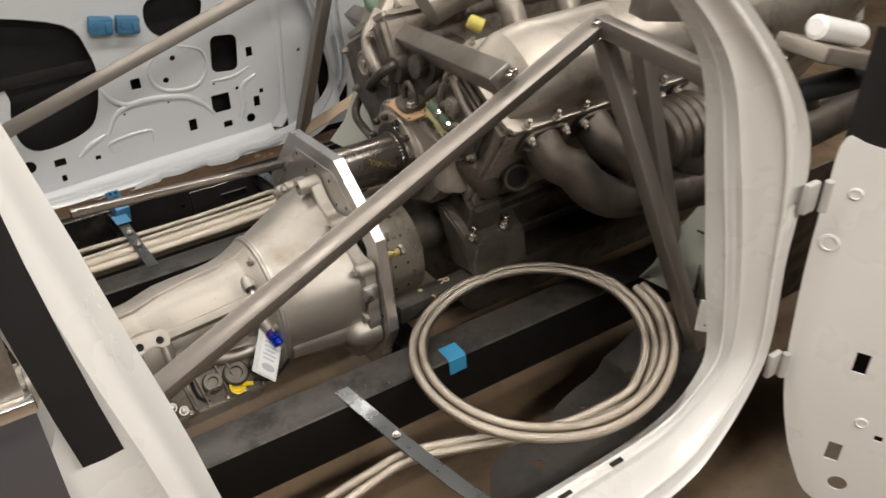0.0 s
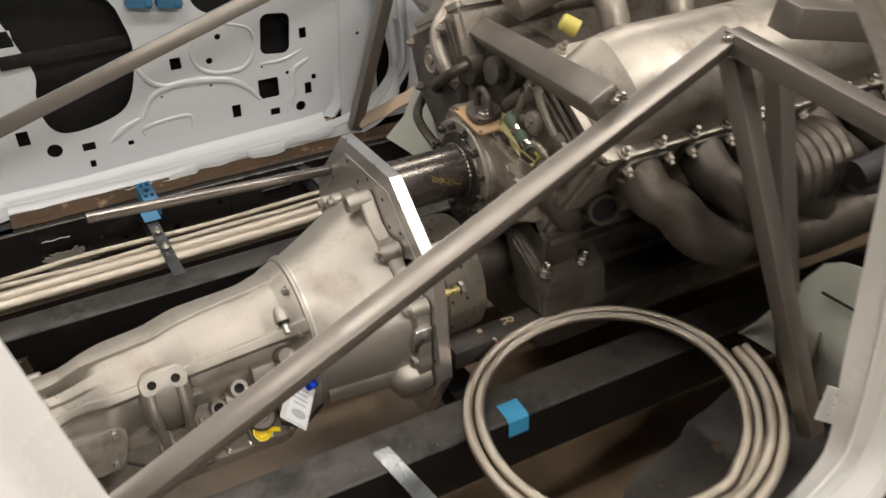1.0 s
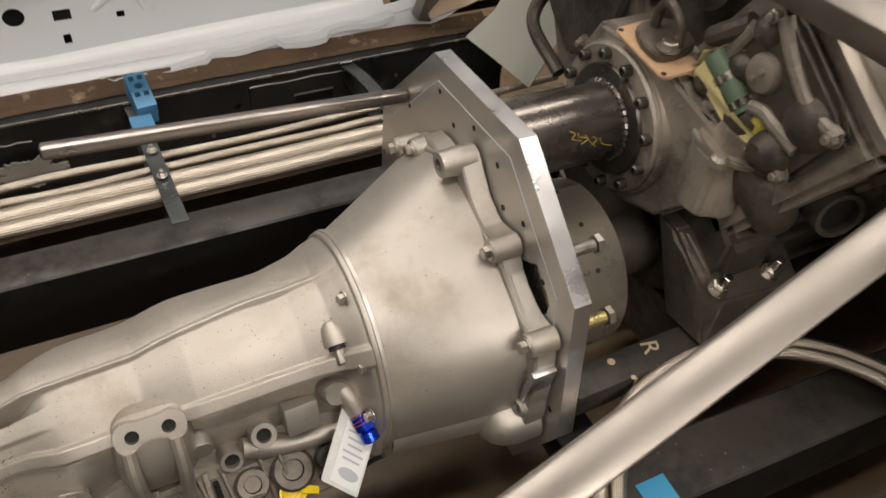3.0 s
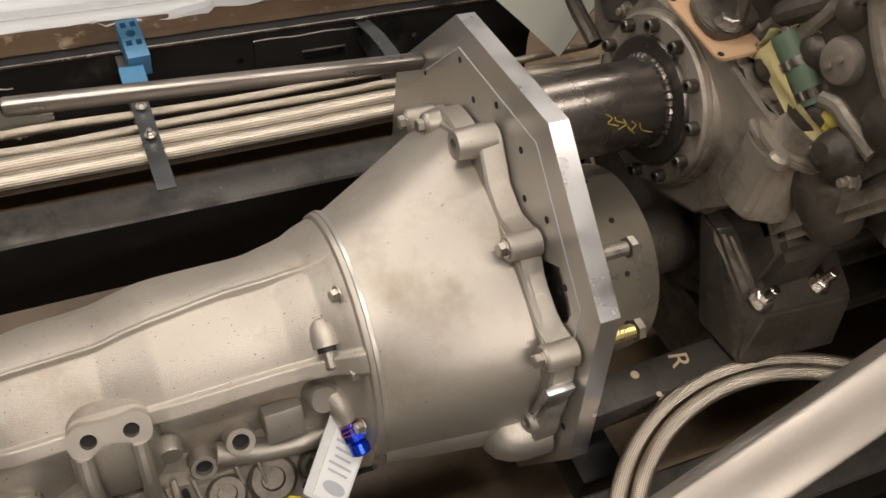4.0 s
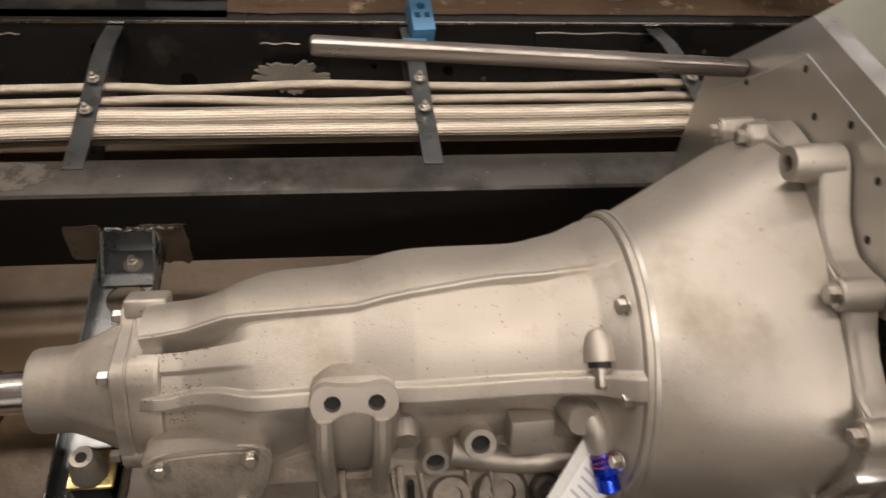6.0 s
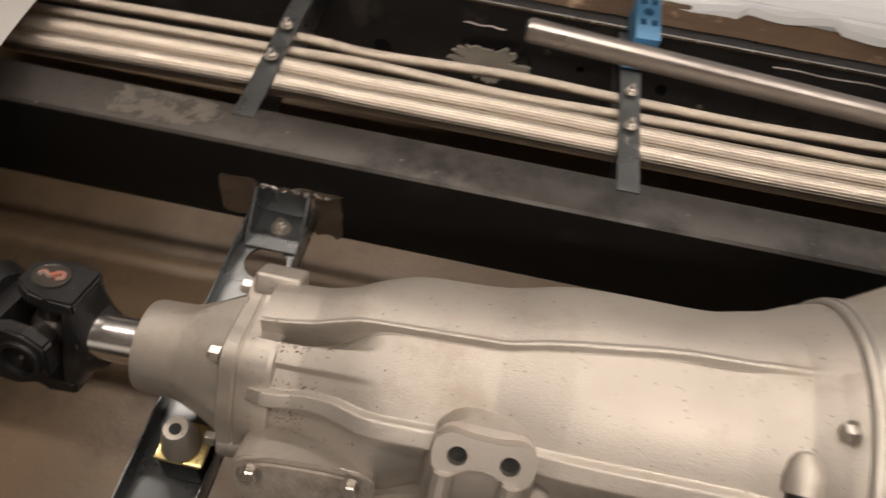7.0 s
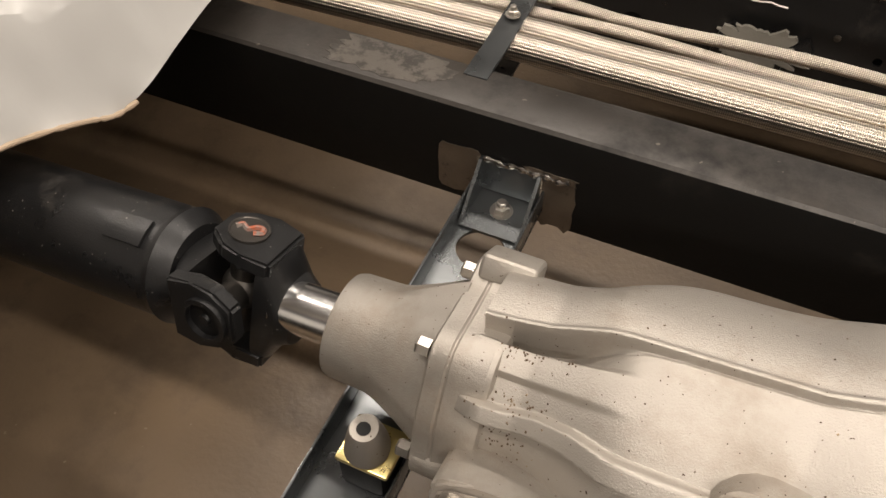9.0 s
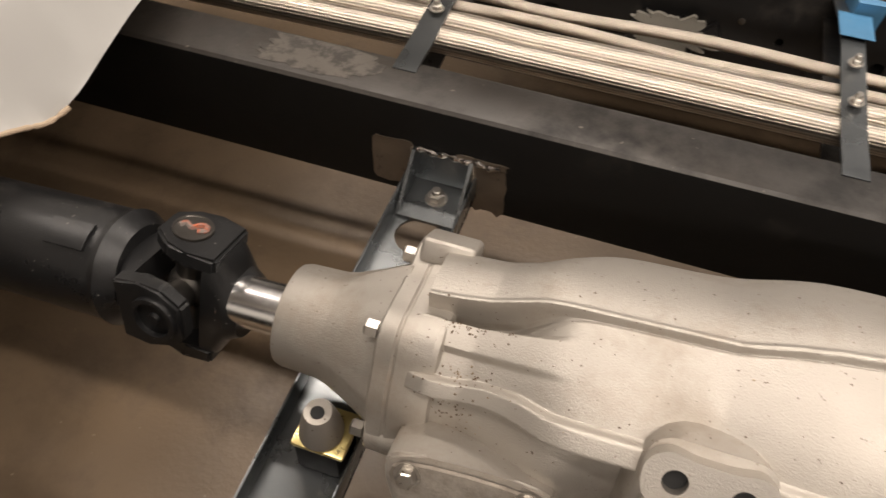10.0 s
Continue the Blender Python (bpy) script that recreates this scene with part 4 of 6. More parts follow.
plate_ob = part("plate", bm, M["plate"], ap, smooth=0)
plate_ob.data.materials.append(M["cut"])
for poly in plate_ob.data.polygons:
    if abs(poly.normal.x) < 0.5:
        poly.material_index = 1
bm = bmesh.new()
lathe(bm, (0.806, -0.042, 0.458), (1, 0, 0), [(0, 0.168), (0, 0.176), (0.012, 0.177), (0.012, 0.168)], 80)
part("inner_ring", bm, M["bright"], ap, "bright turned ring behind the plate")
# scribed line just inside the edge
bm = bmesh.new()
cc = (0.03, 0.47)
inner = [(cc[0] + (y - cc[0]) * 0.87, cc[1] + (z - cc[1]) * 0.87) for y, z in PL[:5]]
for a, b in zip(inner, inner[1:]):
    bar(bm, (0.7978, *a), (0.7978, *b), 0.0014, 0.0014, (1, 0, 0), 0)
part("scribe_line", bm, M["ink"], ap)
# flat near-black discs on the plate, shade painted instead of drilled holes
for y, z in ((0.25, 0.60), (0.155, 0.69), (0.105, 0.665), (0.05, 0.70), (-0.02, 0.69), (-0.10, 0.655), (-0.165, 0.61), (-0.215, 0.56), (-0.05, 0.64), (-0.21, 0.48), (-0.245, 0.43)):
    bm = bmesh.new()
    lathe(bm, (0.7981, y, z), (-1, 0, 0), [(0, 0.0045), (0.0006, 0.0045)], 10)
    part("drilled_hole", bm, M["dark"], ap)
for (x, y, z), n, mt in (((0.823, -0.158, 0.645), 0.048, "bolt"), ((0.823, -0.225, 0.58), 0.038, "brass")):
    bm = bmesh.new()
    rod(bm, (x, y, z), (x + n, y, z), 0.0085, 12)
    part("stud", bm, M[mt], ap)
    bolt("bolt_head", ap, (x + n, y, z), (1, 0, 0), 0.0125, 0.010, washer=False)

# coupling drum between plate and engine
bm = bmesh.new()
lathe(bm, (0.846, -0.035, 0.46), (1, 0, 0), [(-0.02, 0.125), (0.03, 0.130), (0.032, 0.134), (0.105, 0.134), (0.107, 0.131), (0.122, 0.131), (0.127, 0.122), (0.128, 0.09)], 64)
drum = thing("coupling_drum", "turned steel coupling drum between plate and engine", "coupling", (0.9, -0.035, 0.32))
part("drum", bm, M["drum"], drum)
bm = bmesh.new()
lathe(bm, (0.961, -0.035, 0.46), (1, 0, 0), [(0, 0.05), (0.13, 0.05)], 32)
part("neck", bm, M["engine"], drum, "dark neck")
for k in range(12):
    a = 2 * math.pi * k / 12 + 0.3
    for x in (0.885, 0.92):
        bm = bmesh.new()
        lathe(bm, (x, -0.035 + 0.1325 * math.cos(a), 0.46 + 0.1325 * math.sin(a)), (0, math.cos(a), math.sin(a)), [(0, 0.004), (0.002, 0.004)], 8)
        part("set_screw", bm, M["dark"], drum)

# steel tube from plate to the gear case flange
tt = thing("steel_tube", "brown-stained welded steel tube with a bolted round flange", "tube", (0.92, 0.035, 0.62))
TC = Vector((0, 0.036, 0.672))
bm = bmesh.new()
lathe(bm, (0.8225, TC.y, TC.z), (1, 0, 0), [(0, 0.056), (0.1875, 0.056)], 48)
part("tube", bm, M["tube"], tt)
bm = bmesh.new()
rings = []
for k in range(120):
    a = 2 * math.pi * k / 120
    rr = 0.0048 + 0.001 * math.sin(k * 2 * math.pi / 3)
    rings.append([(1.006 + rr * math.sin(b), TC.y + (0.057 + rr * math.cos(b)) * math.cos(a), TC.z + (0.057 + rr * math.cos(b)) * math.sin(a)) for b in [j * math.pi / 4 for j in range(8)]])
ring_loft(bm, rings, close=True)
part("weld_bead", bm, M["tube"], tt)
bm = bmesh.new()
lathe(bm, (1.008, TC.y, TC.z), (1, 0, 0), [(0, 0.054), (0, 0.082), (0.004, 0.084), (0.012, 0.084)], 56)
part("flange_plate", bm, M["flange"], tt)
bm = bmesh.new()
lathe(bm, (1.014, TC.y, TC.z), (1, 0, 0), [(0, 0.083), (0, 0.108), (0.004, 0.111), (0.02, 0.112)], 64)
part("flange_ring", bm, M["engine_light"], tt)
bm = bmesh.new()
random.seed(8)
for k in range(5):
    a = radians(52 + 5 * k)
    pipe(bm, [(0.915 + 0.012 * k + 0.008 * j * random.random(), TC.y - 0.0563 * math.sin(a + 0.10 * j), TC.z + 0.0563 * math.cos(a + 0.10 * j)) for j in range(4)], 0.0009, 5, 3)
tagged(part("yellow_mark", bm, M["scribble"], tt, "yellow paint scribble"), kind="stuff")
for k in range(12):
    a = 2 * math.pi * k / 12 + 0.2
    p = Vector((1.014, TC.y + 0.098 * math.cos(a), TC.z + 0.098 * math.sin(a)))
    bm = bmesh.new()
    lathe(bm, p, (-1, 0, 0), [(0, 0.0085), (0.012, 0.0085), (0.014, 0.007), (0.014, 0.0045), (0.008, 0.0045)], 14)
    part("cap_screw", bm, M["flange"], tt)


# ---- engine ----
eng = thing("engine", "large oily V-twelve engine with cast block and aluminium cam covers", "engine", (1.6, 0.04, 0.3))
EY = 0.045


def bank(side):
    """One cylinder bank, leaning out by 30 degrees; side -1 is the near one."""
    d = Vector((0, 0.5 * side, 0.866))
    e = Vector((0, 0.866 * -side, 0.5))
    base = Vector((0, EY + 0.265 * side, 0.918))

    def at(x, a, b):
        return Vector((x, 0, 0)) + base + e * a + d * b
    bm = bmesh.new()
    prism(bm, [(1.085, -0.125), (2.35, -0.125), (2.35, 0.125), (1.085, 0.125)], lambda x, a, c: at(x, a, -0.012 - c), 0.30, 0.012)
    blk = part("cylinder_bank", bm, M["engine_light"], eng)
    # cam cover: a long smooth hull with rounded ends
    bm = bmesh.new()
    rings = []
    for k in range(25):
        t = k / 24
        x = 1.112 + 1.25 * t
        s = min(1, (max(0, t) / 0.09)) if t < 0.09 else 1
        s = math.sin(s * math.pi / 2) ** 0.5 if s > 0 else 0.02
        s = max(s, 0.06)
        ring = []
        for j in range(25):
            a = math.pi * j / 24
            ca, sa = math.cos(a), math.sin(a)
            ring.append(at(x, math.copysign(abs(ca) ** 0.7, ca) * 0.112 * (0.82 + 0.18 * s), 0.115 * abs(sa) ** 0.75 * s))
        rings.append(ring)
    ring_loft(bm, rings)
    cov = part("cam_cover", bm, M["cover"], eng, "smooth aluminium cam cover")
    bm = bmesh.new()
    outline = loop2([(1.092, -0.09), (1.105, -0.122), (1.16, -0.13), (1.7, -0.13), (2.38, -0.13), (2.38, 0.13), (1.7, 0.13), (1.16, 0.13), (1.105, 0.122), (1.092, 0.09)], 4)
    prism(bm, outline, lambda x, a, c: at(x, a, -0.012 + c), 0.014, 0.003)
    part("cover_flange", bm, M["cover"], cov)
    for k in range(12):
        for s in (-1, 1):
            p = at(1.14 + 0.0835 * k, 0.122 * s, 0.002)
            bm = bmesh.new()
            lathe(bm, p, d, [(0, 0.013), (0.003, 0.013), (0.003, 0.008), (0.012, 0.008), (0.012, 0.005), (0.022, 0.005)], 12)
            part("stud_nut", bm, M["engine_light"], cov)
    # round core plugs in the rear face
    for a, b in ((0.0, -0.07), (-0.04, -0.19)):
        bm = bmesh.new()
        lathe(bm, at(1.086, a, b), (-1, 0, 0), [(0, 0.027), (0.008, 0.026), (0.010, 0.022), (0.006, 0.019), (0.006, 0.01), (0.009, 0.009)], 24)
        part("core_plug", bm, M["engine_light"], blk)
    return at


near_at, far_at = bank(-1), bank(1)
bm = bmesh.new()
prism(bm, [(EY - 0.10, 0.36), (EY - 0.19, 0.42), (EY - 0.22, 0.58), (EY - 0.13, 0.70), (EY + 0.13, 0.70), (EY + 0.22, 0.58), (EY + 0.19, 0.42), (EY + 0.10, 0.36)],
      lambda a, b, c: (1.10 + c, a, b), 1.25, 0.015)
part("crankcase", bm, M["engine"], eng)
# unseen sump body, added to block light from the floor under the engine
bm = bmesh.new()
rings = [[(x, y, z) for x, y in rrect(1.72, EY, w, h, 0.25, 3)] for z, w, h in ((0.17, 1.08, 0.28), (0.185, 1.12, 0.32), (0.33, 1.16, 0.40), (0.345, 1.20, 0.45), (0.37, 1.20, 0.45))]
ring_loft(bm, rings)
part("oil_sump", bm, M["engine"], eng, "dark sump added under the block to keep light off the floor")
# gear case behind the block, with its top pad
bm = bmesh.new()
GC = [(0.155, 0.62), (0.15, 0.72), (0.115, 0.79), (0.0, 0.803), (-0.06, 0.798), (-0.095, 0.765), (-0.132, 0.772), (-0.16, 0.755), (-0.170, 0.705), (-0.135, 0.64), (-0.098, 0.582), (-0.008, 0.55), (0.08, 0.56)]
prism(bm, GC, lambda a, b, c: (1.024 + c + 0.25 * max(0, -0.06 - a), a, b), 0.085, 0.009)
part("gear_case", bm, M["engine_light"], eng)
bm = bmesh.new()
rings = []
for x, k in ((1.018, 0.80), (1.024, 0.97), (1.04, 1.0), (1.10, 1.04)):
    rings.append([(x, 0.036 + 0.118 * k * math.cos(a), 0.672 + 0.118 * k * math.sin(a)) for a in [j * math.pi / 24 for j in range(48)]])
ring_loft(bm, rings)
part("flange_boss", bm, M["engine_light"], eng)
bm = bmesh.new()
padm = Matrix.Translation((1.035, 0.0, 0.805)) @ Euler((0, radians(-6), radians(-4))).to_matrix().to_4x4()
prism(bm, rrect(0, 0, 0.062, 0.125, 0.35, 3), lambda a, b, c: padm @ Vector((a, b, c)), 0.005, 0.001)
padp = part("top_pad", bm, M["gasket"], eng, "tan gasket on the top pad")
bm = bmesh.new()
prism(bm, loop2([(-0.03, -0.035), (0.03, -0.03), (0.034, 0.03), (-0.02, 0.036)], 4), lambda a, b, c: padm @ Vector((a + 0.01, b + 0.005, c + 0.005)), 0.012, 0.002)
lift = part("lifting_eye", bm, M["engine"], eng, "black lifting eye")
bm = bmesh.new()
pipe(bm, [padm @ Vector((0.012, 0.03, 0.012)), padm @ Vector((0.014, 0.028, 0.045)), padm @ Vector((0.014, 0.005, 0.062)), padm @ Vector((0.014, -0.02, 0.045)), padm @ Vector((0.014, -0.022, 0.012))], 0.007, 10)
part("loop", bm, M["engine"], lift)
bolt("bolt", lift, padm @ Vector((0.0, -0.022, 0.017)), (0, 0, 1), 0.011, 0.010)
# gasket holes are thin near-black discs, their shade painted on
for a, b in ((-0.024, -0.054), (0.024, -0.054), (-0.024, 0.054), (0.024, 0.054)):
    bm = bmesh.new()
    p = padm @ Vector((a, b, 0.0052))
    lathe(bm, p, (0, 0, 1), [(0, 0.004), (0.0006, 0.004)], 8)
    part("gasket_hole", bm, M["dark"], padp)
# water outlet with taped hoses
wo = (1.075, -0.135, 0.745)
bm = bmesh.new()
prism(bm, loop2([(-0.05, -0.03), (0.0, -0.045), (0.055, -0.03), (0.06, 0.02), (0.0, 0.045), (-0.05, 0.02)], 4), lambda a, b, c: (wo[0] + a * 0.9, wo[1] + b, wo[2] + c - 0.1), 0.1, 0.006)
part("outlet_body", bm, M["engine_light"], eng)
bm = bmesh.new()
lathe(bm, (1.075, -0.145, 0.745), (0.1, -0.15, 1), [(0, 0.05), (0.006, 0.05), (0.006, 0.036), (0.03, 0.033)], 32)
for a in (0.5, 3.6):
    lathe(bm, (1.075 + 0.052 * math.cos(a), -0.145 + 0.052 * math.sin(a), 0.742), (0, 0, 1), [(0, 0.012), (0.01, 0.012), (0.014, 0.007)], 10)
part("water_outlet", bm, M["engine_light"], eng)
tp = thing("taped_hose_stub", "green rubber hose stub wrapped in yellowed tape with a yellow plug", "hose", (1.06, -0.14, 0.78))
h0, h1 = Vector((1.056, -0.078, 0.843)), Vector((1.066, -0.146, 0.800))
bm = bmesh.new()
pipe(bm, [h0, (h0 + h1) / 2 + Vector((0, 0, 0.002)), h1], 0.0165, 18)
part("hose", bm, M["green"], tp)
for t in (0.35, 0.8):
    bm = bmesh.new()
    p = h0.lerp(h1, t)
    lathe(bm, p, h1 - h0, [(0, 0.018), (0.010, 0.018)], 24)
    part("hose_clip", bm, M["bright"], tp, "bright steel hose clip")
bm = bmesh.new()
lathe(bm, (1.080, -0.166, 0.782), (0.12, -0.22, 0.95), [(0, 0.019), (0.012, 0.018), (0.014, 0.0215), (0.028, 0.0215), (0.029, 0.016), (0.024, 0.014)], 24)
part("plug", bm, M["cap"], tp, "dusty yellow plug")


def ribbon(bm, pts, w, n=8):
    """A crumpled strip of tape through the points."""
    path = smooth_path(pts, n)
    vs = []
    for i, p in enumerate(path):
        d = (path[min(i + 1, len(path) - 1)] - path[max(i - 1, 0)]).normalized()
        s = d.cross(Vector((0.4 + 0.3 * math.sin(i), 0.3, 1))).normalized()
        vs.append([bm.verts.new(p + s * w * (0.5 + 0.1 * math.sin(i * 1.7))), bm.verts.new(p), bm.verts.new(p - s * w * (0.5 + 0.1 * math.cos(i * 1.3)))])
    for a, b in zip(vs, vs[1:]):
        for k in (0, 1):
            bm.faces.new((a[k], a[k + 1], b[k + 1], b[k]))
    ex = bmesh.ops.extrude_face_region(bm, geom=list(bm.faces))
    bmesh.ops.translate(bm, verts=[g for g in ex["geom"] if isinstance(g, bmesh.types.BMVert)], vec=(0, 0, 0.0008))


bm = bmesh.new()
ribbon(bm, [(1.052, -0.064, 0.800), (1.056, -0.070, 0.838), (1.070, -0.098, 0.862), (1.085, -0.145, 0.858), (1.094, -0.18, 0.842), (1.098, -0.215, 0.800), (1.095, -0.225, 0.775)], 0.020)
web = []
for k in range(9):
    t = k / 8
    a = h0.lerp(h1, t) + Vector((-0.016, 0, -0.006)) + Vector((0.008, -0.034, -0.006)) * max(0, t - 0.75) * 4
    b = Vector((1.046, -0.062, 0.802)).lerp(Vector((1.056, -0.172, 0.764)), min(1, t * 1.15)) + Vector((0.012, -0.016, 0.016)) * max(0, t - 0.87) * 7.7
    web.append([a.lerp(b, m_ / 4) + Vector((0.0025 * math.sin(m_ * 1.9 + 0.6 * k), 0.0012 * math.sin(k * 0.9 + m_), 0.0015 * math.cos(k * 0.8 + m_))) for m_ in range(5)])
skin_ = [[bm.verts.new(p) for p in r] for r in web]
for r, q in zip(skin_, skin_[1:]):
    for m_ in range(4):
        bm.faces.new((r[m_], r[m_ + 1], q[m_ + 1], q[m_]))
part("tape_wrap", bm, M["bag"], tp, "crumpled yellowed tape", 75)
# engine foot on the support bar
bm = bmesh.new()
for p in ((1.055, -0.165, 0.432), (1.06, -0.243, 0.440), (1.075, -0.252, 0.432), (1.22, -0.262, 0.432), (1.24, -0.10, 0.432), (1.06, -0.160, 0.50), (1.068, -0.205, 0.512), (1.085, -0.228, 0.514), (1.225, -0.240, 0.514), (1.06, -0.118, 0.568), (1.072, -0.125, 0.572), (1.24, -0.118, 0.572), (1.24, -0.08, 0.572), (1.06, -0.08, 0.568)):
    bm.verts.new(p)
hull = bmesh.ops.convex_hull(bm, input=list(bm.verts))
bmesh.ops.delete(bm, geom=[v for v in bm.verts if not v.link_faces], context="VERTS")
bmesh.ops.bevel(bm, geom=list(bm.edges), offset=0.004, segments=2, affect="EDGES")
part("mount_foot", bm, M["engine"], eng, "tapered cast engine mount foot")
for p in ((1.082, -0.212, 0.528), (1.178, -0.214, 0.528)):
    bolt("mount_stud", eng, p, (0, -0.25, 1), 0.0115, 0.012, 0.022, M["bright"])
# exhaust header: stubs from the near bank run into one long collector
hd = thing("exhaust_header", "heat-stained steel exhaust header with merging pipes", "exhaust", (1.6, -0.38, 0.5))
bm = bmesh.new()
pipe(bm, [(1.36, -0.40, 0.675), (1.5, -0.435, 0.62), (1.7, -0.45, 0.625), (2.0, -0.46, 0.66), (2.4, -0.46, 0.68)], 0.052, 20)
part("collector", bm, M["exhaust"], hd)
for k in range(6):
    x = 1.20 + 0.155 * k
    p0 = near_at(x, -0.14, -0.055)
    bm = bmesh.new()
    if k == 0:
        pipe(bm, [p0 + Vector((0, 0.03, 0.02)), p0 + Vector((0.0, -0.035, -0.03)), (1.235, -0.385, 0.745), (1.27, -0.41, 0.70), (1.34, -0.42, 0.655), (1.45, -0.43, 0.635), (1.52, -0.435, 0.625)], lambda t: 0.044 + 0.008 * t, 20)
    else:
        pipe(bm, [p0 + Vector((0, 0.03, 0.02)), p0 + Vector((0.0, -0.04, -0.03)), (x + 0.03, -0.405, 0.735), (x + 0.09, -0.43, 0.66)], 0.046, 20)
    pr = part("primary_pipe", bm, M["exhaust"], hd)
    bm = bmesh.new()
    prism(bm, rrect(0, 0, 0.125, 0.085, 0.6, 4), lambda a, b, c, x=x: near_at(x + a, -0.128 - c, -0.052 + b), 0.012, 0.002)
    part("port_flange", bm, M["exhaust"], pr)
    for s in (-1, 1):
        bolt("flange_bolt", pr, near_at(x + 0.05 * s, -0.139, -0.025), near_at(0, -1, 0) - near_at(0, 0, 0), 0.009, 0.012, 0.008, M["engine_light"])
# a wide ribbed sheet muff on the second pair
bm = bmesh.new()
rings = []
for k in range(31):
    x = 1.46 + 0.006 * k
    r = 0.082 + 0.0035 * math.sin(k * 1.25) - 0.02 * (k in (0, 30))
    rings.append([(x, -0.385 + r * 1.05 * math.cos(a), 0.755 + r * math.sin(a)) for a in [j * math.pi / 16 for j in range(32)]])
ring_loft(bm, rings)
part("ribbed_joint", bm, M["exhaust"], hd, "ribbed steel expansion joint")
# open pipe stub and oil lines
bm = bmesh.new()
lathe(bm, (1.19, -0.19, 0.685), (-0.25, -0.9, 0.12), [(0, 0.034), (0.085, 0.034), (0.085, 0.027), (0.03, 0.027)], 28, cap=False)
stub = part("drain_stub", bm, M["engine"], eng)
# near-black disc inside the stub, painted as its inner shade
bm = bmesh.new()
lathe(bm, Vector((1.19, -0.19, 0.685)) + Vector((-0.25, -0.9, 0.12)).normalized() * 0.07, (-0.25, -0.9, 0.12), [(0, 0.0275), (0.004, 0.0275)], 24)
part("bore", bm, M["dark"], stub)
bm = bmesh.new()
pipe(bm, [near_at(1.15, -0.13, -0.07), (1.165, -0.335, 0.79), (1.205, -0.33, 0.745)], 0.005, 8)
part("oil_line", bm, M["bolt"], eng)
# valley: intake trunk, pipes and odd castings
bm = bmesh.new()
pipe(bm, [(1.14, EY + 0.03, 1.02), (1.25, EY + 0.02, 1.07), (1.5, EY, 1.09), (2.3, EY, 1.09)], lambda t: 0.055 + 0.012 * min(1, t * 4), 28)
part("intake_trunk", bm, M["cover"], eng, "long aluminium intake trunk")
for k in range(6):
    bm = bmesh.new()
    x = 1.30 + 0.17 * k
    pipe(bm, [(x, EY - 0.03, 1.06), (x, EY - 0.10, 1.02), near_at(x, 0.12, -0.04)], 0.030, 16)
    pipe(bm, [(x, EY + 0.03, 1.06), (x, EY + 0.10, 1.02), far_at(x, 0.12, -0.04)], 0.030, 16)
    part("intake_runner", bm, M["engine_light"], eng)
bm = bmesh.new()
box(bm, (1.17, EY + 0.005, 0.86), (0.12, 0.15, 0.16), bevel=0.02)
lathe(bm, (1.11, EY - 0.04, 0.90), (-1, 0, 0.1), [(0, 0.045), (0.02, 0.045), (0.025, 0.03), (0.05, 0.028)], 24)
lathe(bm, (1.10, EY + 0.07, 0.86), (-1, 0, 0), [(0, 0.035), (0.03, 0.032)], 24)
part("magneto_drive", bm, M["engine"], eng)
bm = bmesh.new()
pipe(bm, [(1.11, EY + 0.07, 0.88), (1.05, EY + 0.08, 0.86), (1.04, EY + 0.15, 0.80), (1.08, EY + 0.2, 0.76)], 0.012, 10)
part("oil_line", bm, M["engine"], eng)
bm = bmesh.new()
pipe(bm, [(1.12, EY - 0.08, 0.84), (1.06, EY - 0.11, 0.86), (1.07, EY - 0.15, 0.90)], 0.014, 10)
part("oil_line", bm, M["engine"], eng)
bm = bmesh.new()
pipe(bm, [(1.10, EY + 0.30, 0.72), (1.06, EY + 0.28, 0.66), (1.06, EY + 0.18, 0.62)], 0.012, 10)
part("oil_line", bm, M["engine"], eng)
bm = bmesh.new()
lathe(bm, near_at(1.16, 0.13, 0.045), (-0.7, 0.5, 0.4), [(0, 0.017), (0.03, 0.016), (0.034, 0.012)], 20)
part("breather", bm, M["cap"], eng, "yellow taped breather stub")
bm = bmesh.new()
box(bm, (1.42, 0.20, 1.05), (0.30, 0.05, 0.02), Euler((0.3, 0, 0)).to_matrix().to_4x4(), 0.004)
box(bm, (1.42, 0.26, 1.03), (0.30, 0.035, 0.02), Euler((0.3, 0, 0)).to_matrix().to_4x4(), 0.004)
part("fuel_rail", bm, M["cut"], eng, "polished aluminium rail")
bm = bmesh.new()
pipe(bm, [(1.16, 0.24, 0.93), (1.13, 0.31, 0.96), (1.16, 0.38, 0.99), (1.25, 0.42, 1.0)], 0.02, 14)
part("coolant_hose", bm, M["green"], eng, "green coolant hose")

# end cover of the near bank, with its nuts, and curved coolant castings
bm = bmesh.new()
prism(bm, [(-0.10, -0.03), (-0.06, -0.015), (0.06, -0.015), (0.10, -0.03), (0.11, -0.16), (0.06, -0.26), (-0.05, -0.26), (-0.11, -0.16)], lambda a, b, c: near_at(1.084 - c, a * 0.9, b * 0.85), 0.018, 0.008)
endc = part("end_cover", bm, M["engine"], eng)
for a, b in ((-0.085, -0.04), (0.085, -0.04), (0.095, -0.15), (-0.095, -0.15), (0.05, -0.245), (-0.04, -0.245)):
    bolt("nut", endc, near_at(1.066, a * 0.9, b * 0.85), (-1, 0, 0), 0.009, 0.009, 0.006, M["engine_light"])
bm = bmesh.new()
lathe(bm, near_at(1.068, 0.03, -0.085), (-1, 0, 0), [(0, 0.026), (0.006, 0.025), (0.012, 0.022), (0.014, 0.018)], 24)
